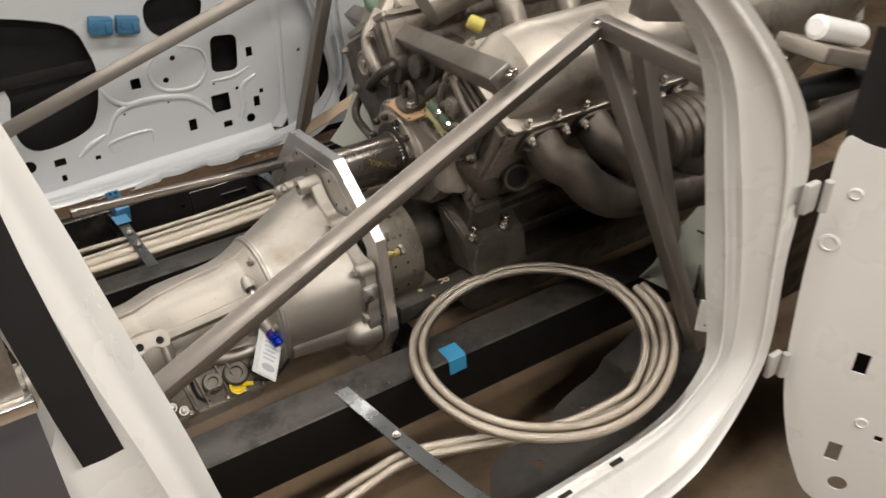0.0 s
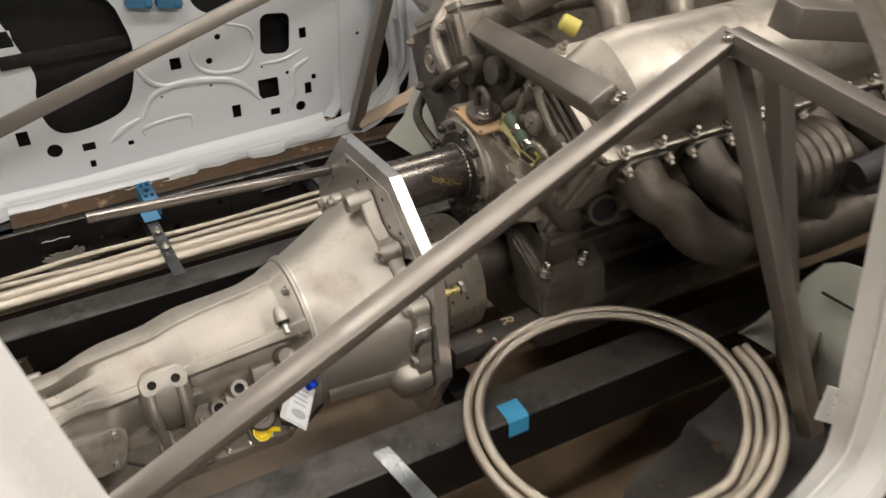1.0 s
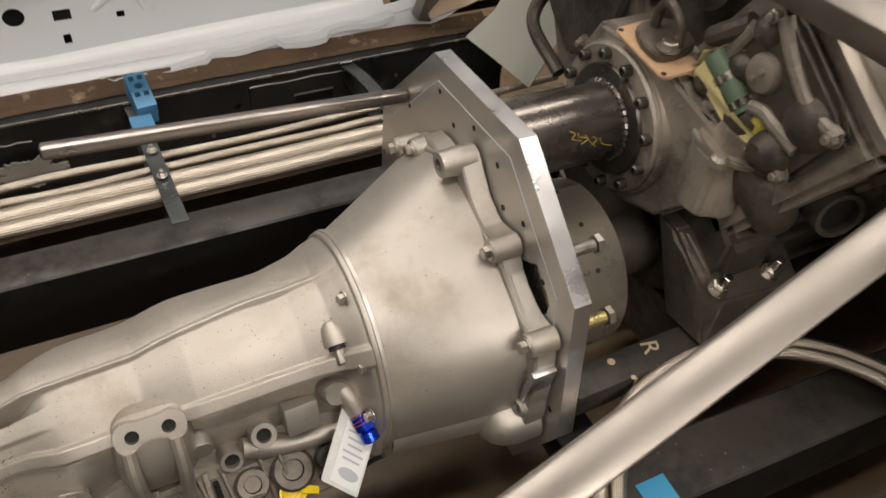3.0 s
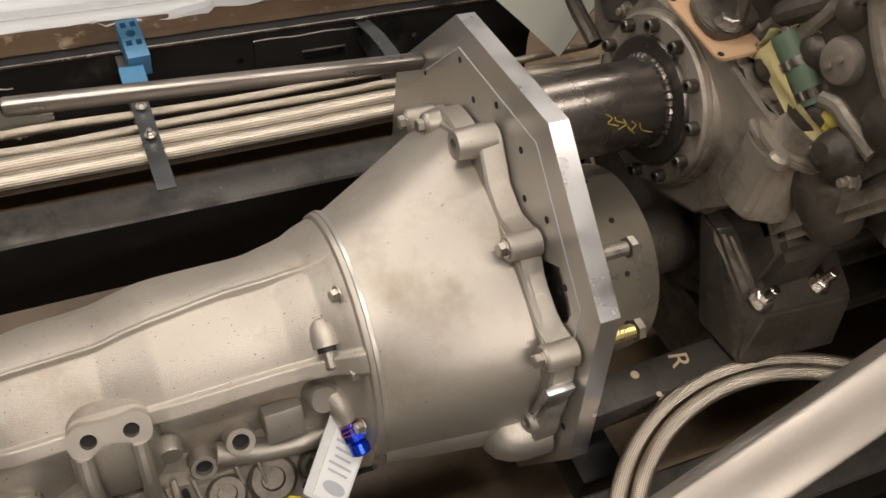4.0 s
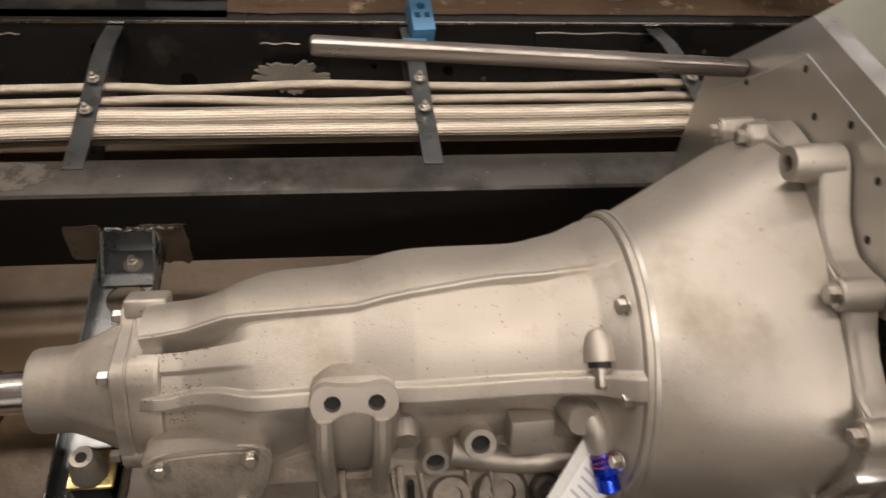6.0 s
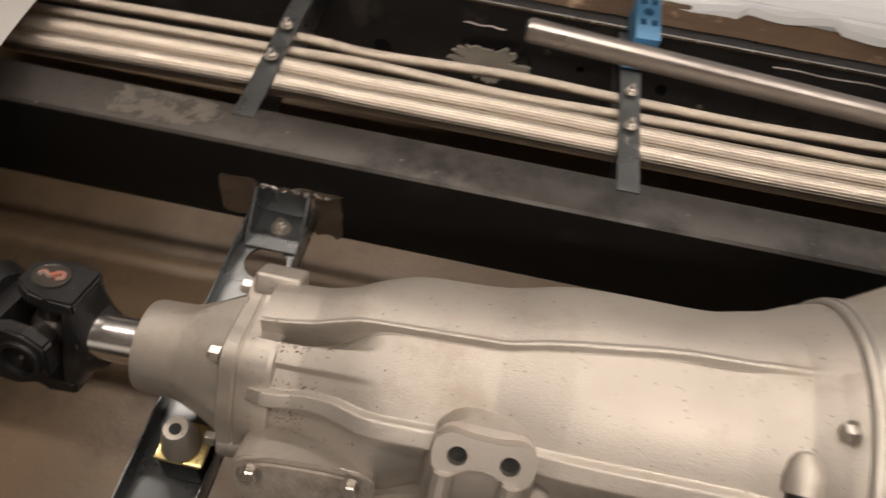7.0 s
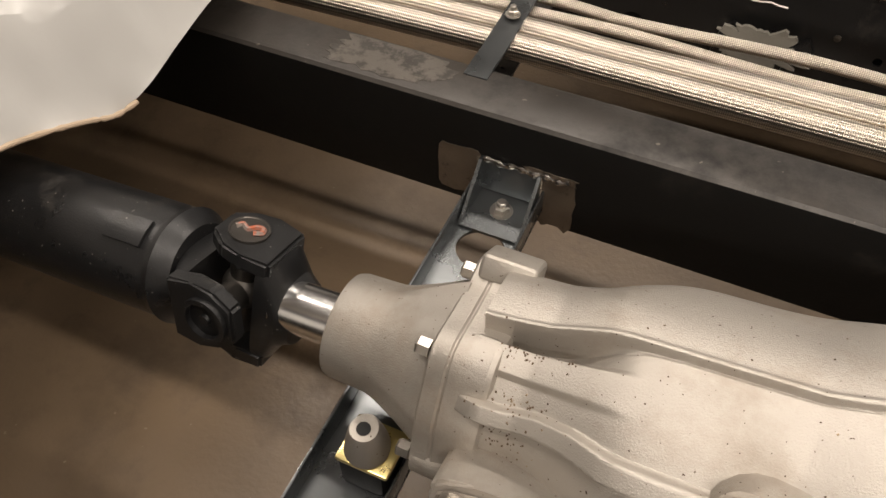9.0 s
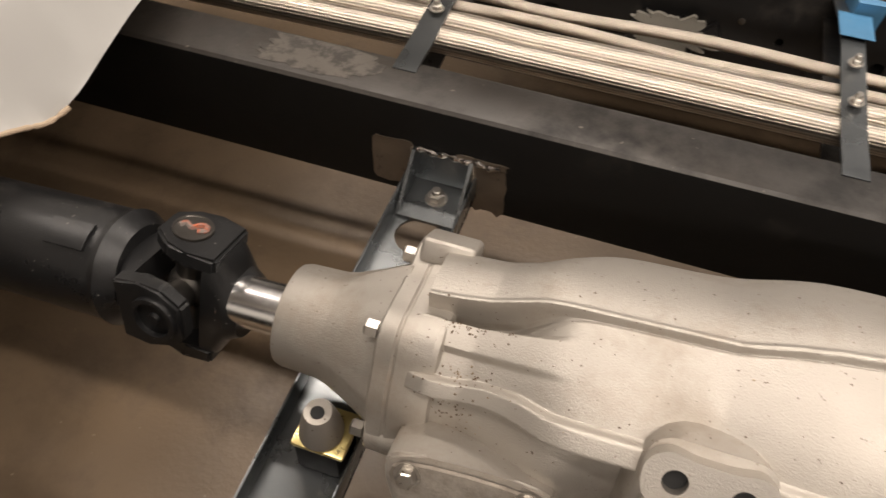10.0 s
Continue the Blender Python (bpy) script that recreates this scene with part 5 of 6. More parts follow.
for b in (-0.008, 0.008):
    lathe(bm, near_at(1.0535, 0.03, -0.085 + b), (-1, 0, 0), [(0, 0.004), (0.004, 0.004), (0.0045, 0.002)], 10)
part("core_plug", bm, M["engine_light"], endc, "small round plug with two pins")
for a, b, r, n in ((-0.045, -0.06, 0.030, 0.020), (-0.055, -0.13, 0.026, 0.030), (0.005, -0.16, 0.034, 0.018), (0.065, -0.17, 0.022, 0.026), (-0.015, -0.215, 0.026, 0.022), (0.07, -0.055, 0.018, 0.018), (0.055, -0.12, 0.020, 0.016)):
    bm = bmesh.new()
    lathe(bm, near_at(1.07, a, b), (-1, 0.15 * math.sin(a * 90), 0.1), [(0, r * 1.25), (n * 0.35, r * 1.05), (n * 0.75, r * 0.8), (n, r * 0.45), (n * 1.05, 0.002)], 20)
    part("casting_boss", bm, M["engine"], endc)
for pts in (((-0.08, -0.03), (-0.03, -0.045), (0.02, -0.04), (0.07, -0.025)), ((-0.07, -0.09), (-0.03, -0.105), (0.0, -0.12), (0.045, -0.20)), ((0.085, -0.07), (0.075, -0.12), (0.04, -0.15), (-0.02, -0.18))):
    bm = bmesh.new()
    pipe(bm, [near_at(1.066, a, b) for a, b in pts], 0.010, 10)
    part("casting_rib", bm, M["engine_light"], endc)
bm = bmesh.new()
pipe(bm, [(1.09, -0.165, 0.735), (1.105, -0.195, 0.70), (1.13, -0.20, 0.66), (1.16, -0.17, 0.63)], lambda t: 0.040 - 0.006 * t, 18)
part("water_elbow", bm, M["engine"], eng)
bm = bmesh.new()
prism(bm, [(-0.205, 0.60), (-0.13, 0.66), (-0.05, 0.60), (-0.09, 0.50), (-0.16, 0.43), (-0.20, 0.50)], lambda a, b, c: (1.085 + c, a, b), 0.1, 0.012)
part("pump_body", bm, M["engine"], eng)
bm = bmesh.new()
prism(bm, loop2([(1.03, -0.155), (1.03, -0.115), (1.06, -0.085), (1.10, -0.10), (1.13, -0.14), (1.12, -0.185), (1.08, -0.20), (1.05, -0.185)], 4), lambda a, b, c: (a, b, 0.742 + 0.05 * (1.08 - a) + c), 0.007, 0.001)
part("outlet_gasket_flange", bm, M["engine_light"], eng)
for k in range(8):
    x = 1.16 + 0.11 * k
    bm = bmesh.new()
    lathe(bm, (x, -0.172, 0.62), (0, -0.9, 0.3), [(0, 0.022), (0.012, 0.02), (0.014, 0.012), (0.02, 0.011)], 16)
    part("crankcase_plug", bm, M["engine"], eng)
for z in (0.46, 0.55):
    bm = bmesh.new()
    bar(bm, (1.12, -0.176 if z > 0.5 else -0.155, z), (2.3, -0.176 if z > 0.5 else -0.155, z), 0.02, 0.014, bevel=0.004)
    part("crankcase_rib", bm, M["engine"], eng)
bm = bmesh.new()
pipe(bm, [(1.09, EY + 0.10, 0.80), (1.06, EY + 0.14, 0.84), (1.07, EY + 0.2, 0.90), (1.12, EY + 0.22, 0.96)], 0.018, 12)
part("coolant_pipe", bm, M["engine_light"], eng)
bm = bmesh.new()
prism(bm, [(-0.10, -0.03), (0.10, -0.03), (0.11, -0.18), (0.05, -0.27), (-0.06, -0.27), (-0.11, -0.16)], lambda a, b, c: far_at(1.084 - c, a, b), 0.018, 0.005)
endf = part("end_cover", bm, M["engine"], eng)
bm = bmesh.new()
lathe(bm, far_at(1.068, 0.0, -0.10), (-1, 0, 0), [(0, 0.036), (0.006, 0.035), (0.010, 0.029), (0.007, 0.025), (0.007, 0.012), (0.011, 0.010)], 28)
part("core_plug", bm, M["engine_light"], endf)
for a, b in ((-0.085, -0.045), (0.085, -0.045), (0.092, -0.16), (-0.09, -0.15), (0.0, -0.25)):
    bolt("nut", endf, far_at(1.066, a, b), (-1, 0, 0), 0.009, 0.009, 0.006, M["engine_light"])

# things in the engine bay ahead of the near pillar
bm = bmesh.new()
lathe(bm, (1.70, -0.60, 1.045), (0.95, -0.02, -0.30), [(0, 0.018), (0.006, 0.027), (0.18, 0.027), (0.186, 0.018)], 28)
tagged(link("canister", bm, M["white"]), "white plastic canister lying in the engine bay", "canister")
bay = thing("inner_wing", "grey-brown inner wing sheet beside the engine", "inner wing", (1.9, -0.62, 0.4))
bm = bmesh.new()
sheet_rows = [[Vector((x, -0.62 - 0.05 * k + 0.01 * math.sin(x * 7 + k), 0.25 + 0.15 * k + 0.02 * math.sin(x * 5))) for x in (1.46, 1.6, 1.75, 1.9, 2.05, 2.2, 2.5)] for k in range(5)]
vs_ = [[bm.verts.new(p) for p in r] for r in sheet_rows]
for a, b in zip(vs_, vs_[1:]):
    for i in range(len(a) - 1):
        bm.faces.new((a[i], a[i + 1], b[i + 1], b[i]))
bmesh.ops.recalc_face_normals(bm, faces=bm.faces)
bmesh.ops.solidify(bm, geom=list(bm.faces), thickness=0.003)
part("panel", bm, M["rail_top"], bay)
bm = bmesh.new()
bar(bm, (1.66, -0.60, 1.009), (1.95, -0.605, 0.917), 0.13, 0.036, bevel=0.006)
part("tray", bm, M["engine_light"], bay, "grey tray under the canister")
for k in range(6):
    bm = bmesh.new()
    bar(bm, (2.10 + 0.03 * k, -0.52, 0.80), (2.14 + 0.03 * k, -0.70, 0.80), 0.012, 0.04, bevel=0.002)
    part("fin", bm, M["engine"], bay, "dark cooling fin")
bm = bmesh.new()
pipe(bm, [(1.55, -0.52, 0.80), (1.75, -0.56, 0.86), (2.0, -0.58, 0.86), (2.4, -0.6, 0.88)], 0.03, 16)
tagged(link("coolant_hose", bm, M["rubber"]), "black rubber hose along the inner wing", "hose")

# ---- roll cage ----
cage = thing("roll_cage", "bare square-tube steel roll cage with welded joints", "roll cage", (0.8, 0, 0.4))
NODE = Vector((1.228, -0.428, 1.098))
S = 0.036


def mirror(p):
    return Vector((p[0], -p[1], p[2]))


def cage_bar(name, a, b, w=S, h=S, up=(0, 0, 1)):
    bm = bmesh.new()
    bar(bm, a, b, w, h, up, 0.0035)
    return part(name, bm, M["steel"], cage)


LOW = Vector((0.10, -0.566, 0.701))
cage_bar("door_bar", NODE, LOW, up=(0, -0.35, 1))
cage_bar("door_bar", (1.12, 0.47, 1.085), (-0.1, 0.52, 0.675), up=(0, 0.35, 1))
cage_bar("dash_bar", (0.988, -0.44, 1.040), (1.273, 0.70, 0.803), 0.05, 0.05, (-0.55, 0, 0.83))
cage_bar("pillar_strut", NODE + Vector((0.01, -0.005, -0.03)), (1.315, -0.745, 0.435), up=(1, 0, 0))
cage_bar("pillar_strut", (1.315, -0.458, 1.065), (1.435, -0.59, 0.42), up=(1, 0, 0))
cage_bar("pillar_strut", (1.255, 0.78, 0.98), (1.092, 0.81, 0.39), up=(1, 0, 0))
cage_bar("pillar_link", NODE, (1.235, -0.79, 1.075))
cage_bar("pillar_link", mirror(NODE), (1.25, 0.80, 1.0))
cage_bar("stub", (1.29, -0.47, 1.135), (1.47, -0.50, 1.105), 0.06, 0.05)
for p in ((1.215, -0.437, 1.108), (0.985, -0.459, 1.062), (1.26, -0.52, 1.068)):
    bm = bmesh.new()
    pipe(bm, [Vector(p) + Vector((0.014 * math.sin(k * 1.1), -0.004 * k + 0.012, 0.001 * math.cos(k))) for k in range(7)], lambda t: 0.0042 + 0.001 * math.sin(30 * t), 8, 6)
    part("weld_bead", bm, M["bright"], cage)


# ---- body shell ----
shell = thing("car_body_shell", "stripped white car body shell with cut-out floor", "car body", (0.6, -0.85, 0.2))


def sheet(bm, rows, thick=0.0015):
    """A skin over rows of points, all of the same count, thickened."""
    vs = [[bm.verts.new(p) for p in r] for r in rows]
    for a, b in zip(vs, vs[1:]):
        for i in range(len(a) - 1):
            bm.faces.new((a[i], a[i + 1], b[i + 1], b[i]))
    bmesh.ops.recalc_face_normals(bm, faces=bm.faces)
    bmesh.ops.solidify(bm, geom=list(bm.faces), thickness=thick)


def frame_ring(side):
    """Sill and front pillar in one sweep: lines from the inner flange to the outer skin."""
    s = -side
    inner = smooth_path([(0.10, 0.81, 0.35), (0.45, 0.81, 0.35), (0.82, 0.81, 0.352), (1.03, 0.81, 0.356), (1.17, 0.81, 0.385), (1.235, 0.81, 0.45), (1.245, 0.81, 0.53), (1.19, 0.81, 0.73), (1.13, 0.81, 0.97), (1.08, 0.80, 1.17), (0.97, 0.77, 1.33)], 6)
    lip = smooth_path([(0.10, 0.845, 0.385), (0.45, 0.845, 0.385), (0.82, 0.845, 0.388), (1.03, 0.845, 0.392), (1.15, 0.845, 0.415), (1.222, 0.845, 0.475), (1.243, 0.845, 0.55), (1.205, 0.845, 0.735), (1.135, 0.845, 0.98), (1.075, 0.835, 1.18), (0.955, 0.80, 1.345)], 6)
    mid = smooth_path([(0.10, 0.87, 0.385), (0.45, 0.87, 0.385), (0.82, 0.87, 0.395), (1.05, 0.87, 0.405), (1.14, 0.87, 0.435), (1.215, 0.87, 0.49), (1.245, 0.87, 0.565), (1.217, 0.87, 0.74), (1.142, 0.87, 0.995), (1.065, 0.86, 1.20), (0.94, 0.82, 1.355)], 6)
    skin = smooth_path([(0.10, 0.94, 0.29), (0.45, 0.94, 0.29), (0.82, 0.94, 0.29), (1.08, 0.935, 0.31), (1.20, 0.925, 0.37), (1.295, 0.91, 0.48), (1.318, 0.905, 0.57), (1.30, 0.90, 0.77), (1.285, 0.90, 0.985), (1.19, 0.89, 1.155), (0.99, 0.85, 1.37)], 6)
    out = [b.lerp(c, 0.55) + Vector((0, 0.012, 0)) for b, c in zip(mid, skin)]
    rows = []
    for a, b, c, d, e in zip(inner, lip, mid, out, skin):
        pts = [a, a.lerp(b, 0.7), b, b.lerp(c, 0.35) + Vector((0, 0.002, 0)), b.lerp(c, 0.75) - Vector((0, 0.004, 0)), c, c.lerp(d, 0.2) - Vector((0, 0.018, 0)), c.lerp(d, 0.75) - Vector((0, 0.014, 0)), d, d.lerp(e, 0.3) - Vector((0, 0.001, 0)), d.lerp(e, 0.42) - Vector((0, 0.018, 0)), d.lerp(e, 0.75) - Vector((0, 0.014, 0)), e, e + Vector((0.006, -0.03, 0))]
        rows.append([Vector((p.x, p.y * s * -1 * -1, p.z)) for p in pts])
    bm = bmesh.new()
    sheet(bm, rows, 0.002)
    for line, dy in ((lip, 0.0), (out, 0.002)):
        pipe(bm, [Vector((p.x, (p.y + dy) * s, p.z)) for p in line[::2]], 0.0035, 6, 3)
    return bm


near_ring = part("door_frame", frame_ring(1), M["white"], shell, "white sill and front pillar", 32)
far_ring = part("door_frame", frame_ring(-1), M["door"], shell, "pale sill and front pillar", 50)
# oblong holes in the sill, and the pillar's details
# the sill's holes are near-black plates in place of shade
for x, y, z in ((0.83, -0.862, 0.393), (0.96, -0.862, 0.400)):
    bm = bmesh.new()
    prism(bm, rrect(x, y, 0.03, 0.010, 0.2, 2), lambda a, b, c, z=z: (a, b, z + c), 0.0025)
    part("sill_hole", bm, M["dark"], near_ring)
bm = bmesh.new()
pipe(bm, [(1.262, -0.885, 0.83), (1.275, -0.894, 0.85), (1.285, -0.893, 0.875), (1.295, -0.892, 0.885)], 0.009, 10)
lathe(bm, (1.262, -0.88, 0.83), (-0.3, -1, 0), [(0, 0.013), (0.014, 0.012)], 14)
part("door_stop", bm, M["white"], near_ring)
bm = bmesh.new()
box(bm, (1.225, -0.80, 1.09), (0.055, 0.035, 0.075), bevel=0.004)
part("pillar_bracket", bm, M["white"], shell)
bm = bmesh.new()
holed(bm, [(-0.022, -0.04), (0.022, -0.04), (0.022, 0.04), (-0.022, 0.04)], [disc2(0, 0.024, 0.004, 10), disc2(0, 0.0, 0.004, 10), disc2(0, -0.024, 0.004, 10)],
      lambda a, b, c: (1.262 + 0.5 * a, -0.785 - 0.6 * a - c, 0.575 + b), 0.003)
part("wiring_bracket", bm, M["white"], shell, "small white bracket with three holes")
# inner cowl side panel, pale and stained
bm = bmesh.new()
rows = []
for k in range(12):
    y = -0.475 - 0.325 * k / 11
    lo = float(np.interp(-y, [0.475, 0.55, 0.62, 0.70, 0.76, 0.80], [0.415, 0.420, 0.424, 0.415, 0.40, 0.40]))
    hi = float(np.interp(-y, [0.475, 0.505, 0.535, 0.555, 0.585, 0.62, 0.70, 0.80], [0.425, 0.48, 0.545, 0.60, 0.68, 0.705, 0.73, 0.73])) + 0.006 * noise.noise((y * 40, 0, 0))
    rows.append([Vector((1.425 + 0.012 * math.sin(5 * m_ / 10 + k * 0.4) - 0.01 * bump(0.55, 0.03, lo + (hi - lo) * m_ / 10), y, lo + (hi - lo) * m_ / 10)) for m_ in range(11)])
sheet(bm, rows, 0.002)
part("toe_board", bm, M["primer"], shell, "pale dented toe board sheet with rust")
bm = bmesh.new()
bar(bm, (1.405, -0.62, 0.645), (1.41, -0.75, 0.655), 0.004, 0.004, bevel=0)
part("panel_seam", bm, M["dark"], shell)
bm = bmesh.new()
lathe(bm, (1.413, -0.607, 0.435), (-1, 0, 0), [(-0.01, 0.03), (0.004, 0.027), (0.006, 0.02)], 20)
part("rusty_weld", bm, M["rust"], shell, "rusty weld at the strut foot")
# near-black plate painted as the shade of a hole in the panel
bm = bmesh.new()
prism(bm, loop2([(1.262, 0.66), (1.285, 0.68), (1.29, 0.71), (1.275, 0.735), (1.262, 0.71)], 3), lambda a, b, c: (a, -0.797 - c, b), 0.003)
part("panel_hole", bm, M["dark"], shell)
# centre pillar
bm = bmesh.new()
rows = []
for z, xf, yf in ((0.37, 0.285, -0.90), (0.55, 0.252, -0.90), (0.72, 0.219, -0.895), (0.86, 0.198, -0.885), (0.95, 0.182, -0.875), (1.05, 0.162, -0.862), (1.16, 0.142, -0.845), (1.31, 0.112, -0.82), (1.45, 0.08, -0.79)):
    w = 0.072 if z > 0.98 else 0.14
    rows.append([Vector(p) for p in ((xf + 0.02, yf + 0.085, z), (xf, yf + 0.05, z), (xf - 0.004, yf + 0.02, z), (xf - 0.016, yf + 0.004, z), (xf - 0.03, yf - 0.004, z), (xf - 0.05, yf + 0.004, z), (xf - 0.062, yf + 0.0, z), (xf - w, yf - 0.006, z), (xf - w - 0.01, yf + 0.03, z))])
sheet(bm, rows, 0.002)
part("centre_pillar", bm, M["white"], shell, "white centre pillar", 50)
bm = bmesh.new()
rows = [[Vector((x, y, z)), Vector((x - 0.02, y - 0.003, z)), Vector((x - 0.042, y - 0.002, z))] for x, y, z in ((0.134, -0.897, 0.995), (0.125, -0.89, 1.06), (0.115, -0.875, 1.144), (0.107, -0.86, 1.22), (0.092, -0.835, 1.42))]
sheet(bm, rows, 0.006)
part("window_seal", bm, M["rubber"], shell, "black rubber window channel")

# far side: black inner sill with slots, rusty ledge and torn floor edge
bm = bmesh.new()
slots = [rrect(x, z, w, h, 0.8, 4) for x, z, w, h in ((0.80, 0.29, 0.085, 0.022), (0.02, 0.24, 0.03, 0.035), (-0.13, 0.30, 0.022, 0.03), (0.5, 0.26, 0.02, 0.02), (0.63, 0.30, 0.016, 0.012), (0.36, 0.27, 0.012, 0.012))]
holed(bm, [(-0.9, 0.13), (1.28, 0.13), (1.28, 0.352), (-0.9, 0.352)], slots, lambda a, b, c: (a, 0.745 + c + (0.352 - b) * -0.18, b), 0.004)
part("inner_sill", bm, M["black"], shell, "black inner sill panel with slots")

def on_sill(a, b, c):
    """A place on the sill's leaning face, c proud of it."""
    return (a, 0.7445 - (0.352 - b) * 0.18 - c, b)


bm = bmesh.new()
holed(bm, [(0.66, 0.215), (0.885, 0.215), (0.885, 0.338), (0.66, 0.338)], [rrect(0.80, 0.29, 0.088, 0.025, 0.8, 4)], lambda a, b, c: on_sill(a, b, c + 0.001), 0.004)
part("doubler_plate", bm, M["black"], shell, "black doubler plate round the slot")
bm = bmesh.new()
pipe(bm, [on_sill(0.755 + 0.009 * k, 0.3045, 0.006) for k in range(11)], 0.0022, 8, 2)
part("slot_lip", bm, M["bar_steel"], shell, "worn bright slot lip")
for x0, x1, z in ((0.66, 0.885, 0.339), (0.155, 0.225, 0.318), (-0.30, -0.25, 0.335)):
    bm = bmesh.new()
    pipe(bm, [on_sill(x0 + (x1 - x0) * k / 6, z + 0.0015 * math.sin(k * 2.0), 0.004) for k in range(7)], 0.0018, 6, 2)
    part("worn_edge", bm, M["bar_steel"], shell, "bare worn metal edge")
for k, (x, z, r) in enumerate(((-0.30, 0.27, 0.006), (-0.03, 0.22, 0.005), (0.10, 0.235, 0.0045), (0.30, 0.29, 0.005), (0.33, 0.24, 0.006), (0.57, 0.245, 0.005), (0.93, 0.26, 0.006), (1.0, 0.30, 0.005))):
    bm = bmesh.new()
    lathe(bm, on_sill(x, z, 0), (0, -1, 0.18), [(0, r), (0.0015, r), (0.002, r * 0.6)], 12)
    part("plug", bm, M["engine"] if k % 2 else M["dark"], shell)
for x in (0.16, 0.262, 1.02):
    bm = bmesh.new()
    prism(bm, [(x - 0.02, 0.225), (x + 0.014, 0.22), (x + 0.018, 0.262), (x + 0.004, 0.285), (x - 0.012, 0.27)], lambda a, b, c: on_sill(a, b, c + 0.0005), 0.014, 0.002)
    part("torn_tab", bm, M["black"], shell, "torn black sheet tab")
# near-black block, the painted shade behind the sill's slots
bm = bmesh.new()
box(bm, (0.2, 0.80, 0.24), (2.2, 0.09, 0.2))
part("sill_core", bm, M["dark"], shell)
random.seed(11)
bm = bmesh.new()
rows = []
for k in range(100):
    x = 0.10 + 1.16 * k / 99
    j = 0.006 * noise.noise((x * 9, 0, 0)) + 0.004 * noise.noise((x * 31, 3, 0))
    rows.append([(x, 0.776 + 0.8 * j, 0.354), (x, 0.782 + 0.6 * j, 0.360), (x, 0.795, 0.362 + j), (x, 0.808, 0.366 - j), (x, 0.822, 0.368 + 0.5 * j)])
sheet(bm, [[Vector(p) for p in r] for r in rows], 0.003)
part("sill_ledge", bm, M["rust"], shell, "rusty ledge with brown sealer")
bm = bmesh.new()
box(bm, (0.19, 0.762, 0.3525), (2.14, 0.042, 0.004))
box(bm, (-0.39, 0.83, 0.3525), (0.98, 0.14, 0.004))
part("sill_flange", bm, M["black"], shell, "black painted sill flange")
bm = bmesh.new()
bar(bm, (-0.88, 0.742, 0.357), (1.25, 0.742, 0.357), 0.004, 0.004, bevel=0)
part("bare_edge", bm, M["bright"], shell, "bare cut steel edge")
bm = bmesh.new()
out = []
for k in range(80):
    a = 2 * math.pi * k / 80
    rr = 1 + 0.4 * noise.noise((2.5 * math.cos(a), 2.5 * math.sin(a), 7)) + 0.45 * noise.noise((7 * math.cos(a), 7 * math.sin(a), 2)) + 0.3 * noise.noise((17 * math.cos(a), 17 * math.sin(a), 5))
    out.append((0.205 + 0.062 * rr * math.cos(a), 0.262 + 0.026 * rr * math.sin(a)))
prism(bm, out, lambda a, b, c: (a, 0.727 - (0.352 - b) * 0.18 - c + 0.004 * noise.noise((a * 60, b * 60, 0)), b), 0.006)
part("torn_insulation", bm, M["insul"], shell, "torn grey insulation scrap")
# far firewall sheet and tan sealer
bm = bmesh.new()
sheet(bm, [[Vector((1.20, 0.60, 0.60)), Vector((1.205, 0.50, 0.63)), Vector((1.21, 0.40, 0.66))], [Vector((1.17, 0.62, 0.50)), Vector((1.175, 0.52, 0.53)), Vector((1.185, 0.40, 0.56))], [Vector((1.13, 0.66, 0.42)), Vector((1.14, 0.55, 0.43)), Vector((1.15, 0.42, 0.44))]], 0.002)
part("firewall_scrap", bm, M["primer"], shell, "pale cut firewall sheet")
bm = bmesh.new()
rows = [[Vector((1.10 + 0.03 * k + 0.004 * noise.noise((k, 0, 0)), 0.80 - 0.028 * k + dy, 0.402 + 0.028 * k + 0.01 * noise.noise((k * 0.9, dy * 50, 0)) + dz)) for dy, dz in ((-0.02, 0), (0.0, 0.012), (0.02, 0.014), (0.035, 0.006))] for k in range(9)]
sheet(bm, rows, 0.004)
part("seam_sealer", bm, M["sealer"], shell, "ragged tan seam sealer")
# far pillar inner with its opening
bm = bmesh.new()
holed(bm, [(1.08, 0.36), (1.42, 0.36), (1.42, 1.1), (1.05, 1.1), (1.10, 0.8)], [loop2([(1.22, 0.42), (1.31, 0.43), (1.32, 0.55), (1.30, 0.66), (1.25, 0.68), (1.21, 0.6)], 4), disc2(1.365, 0.50, 0.012, 12), disc2(1.36, 0.62, 0.006, 8), disc2(1.15, 0.66, 0.006, 8)],
      lambda a, b, c: (a, 0.885 + c, b), 0.004)
part("pillar_inner", bm, M["door"], shell, "pale inner pillar panel with openings")
# near-black sheet that stands for shade behind the pillar's openings
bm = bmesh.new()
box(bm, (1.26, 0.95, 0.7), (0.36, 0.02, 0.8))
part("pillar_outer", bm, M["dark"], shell)
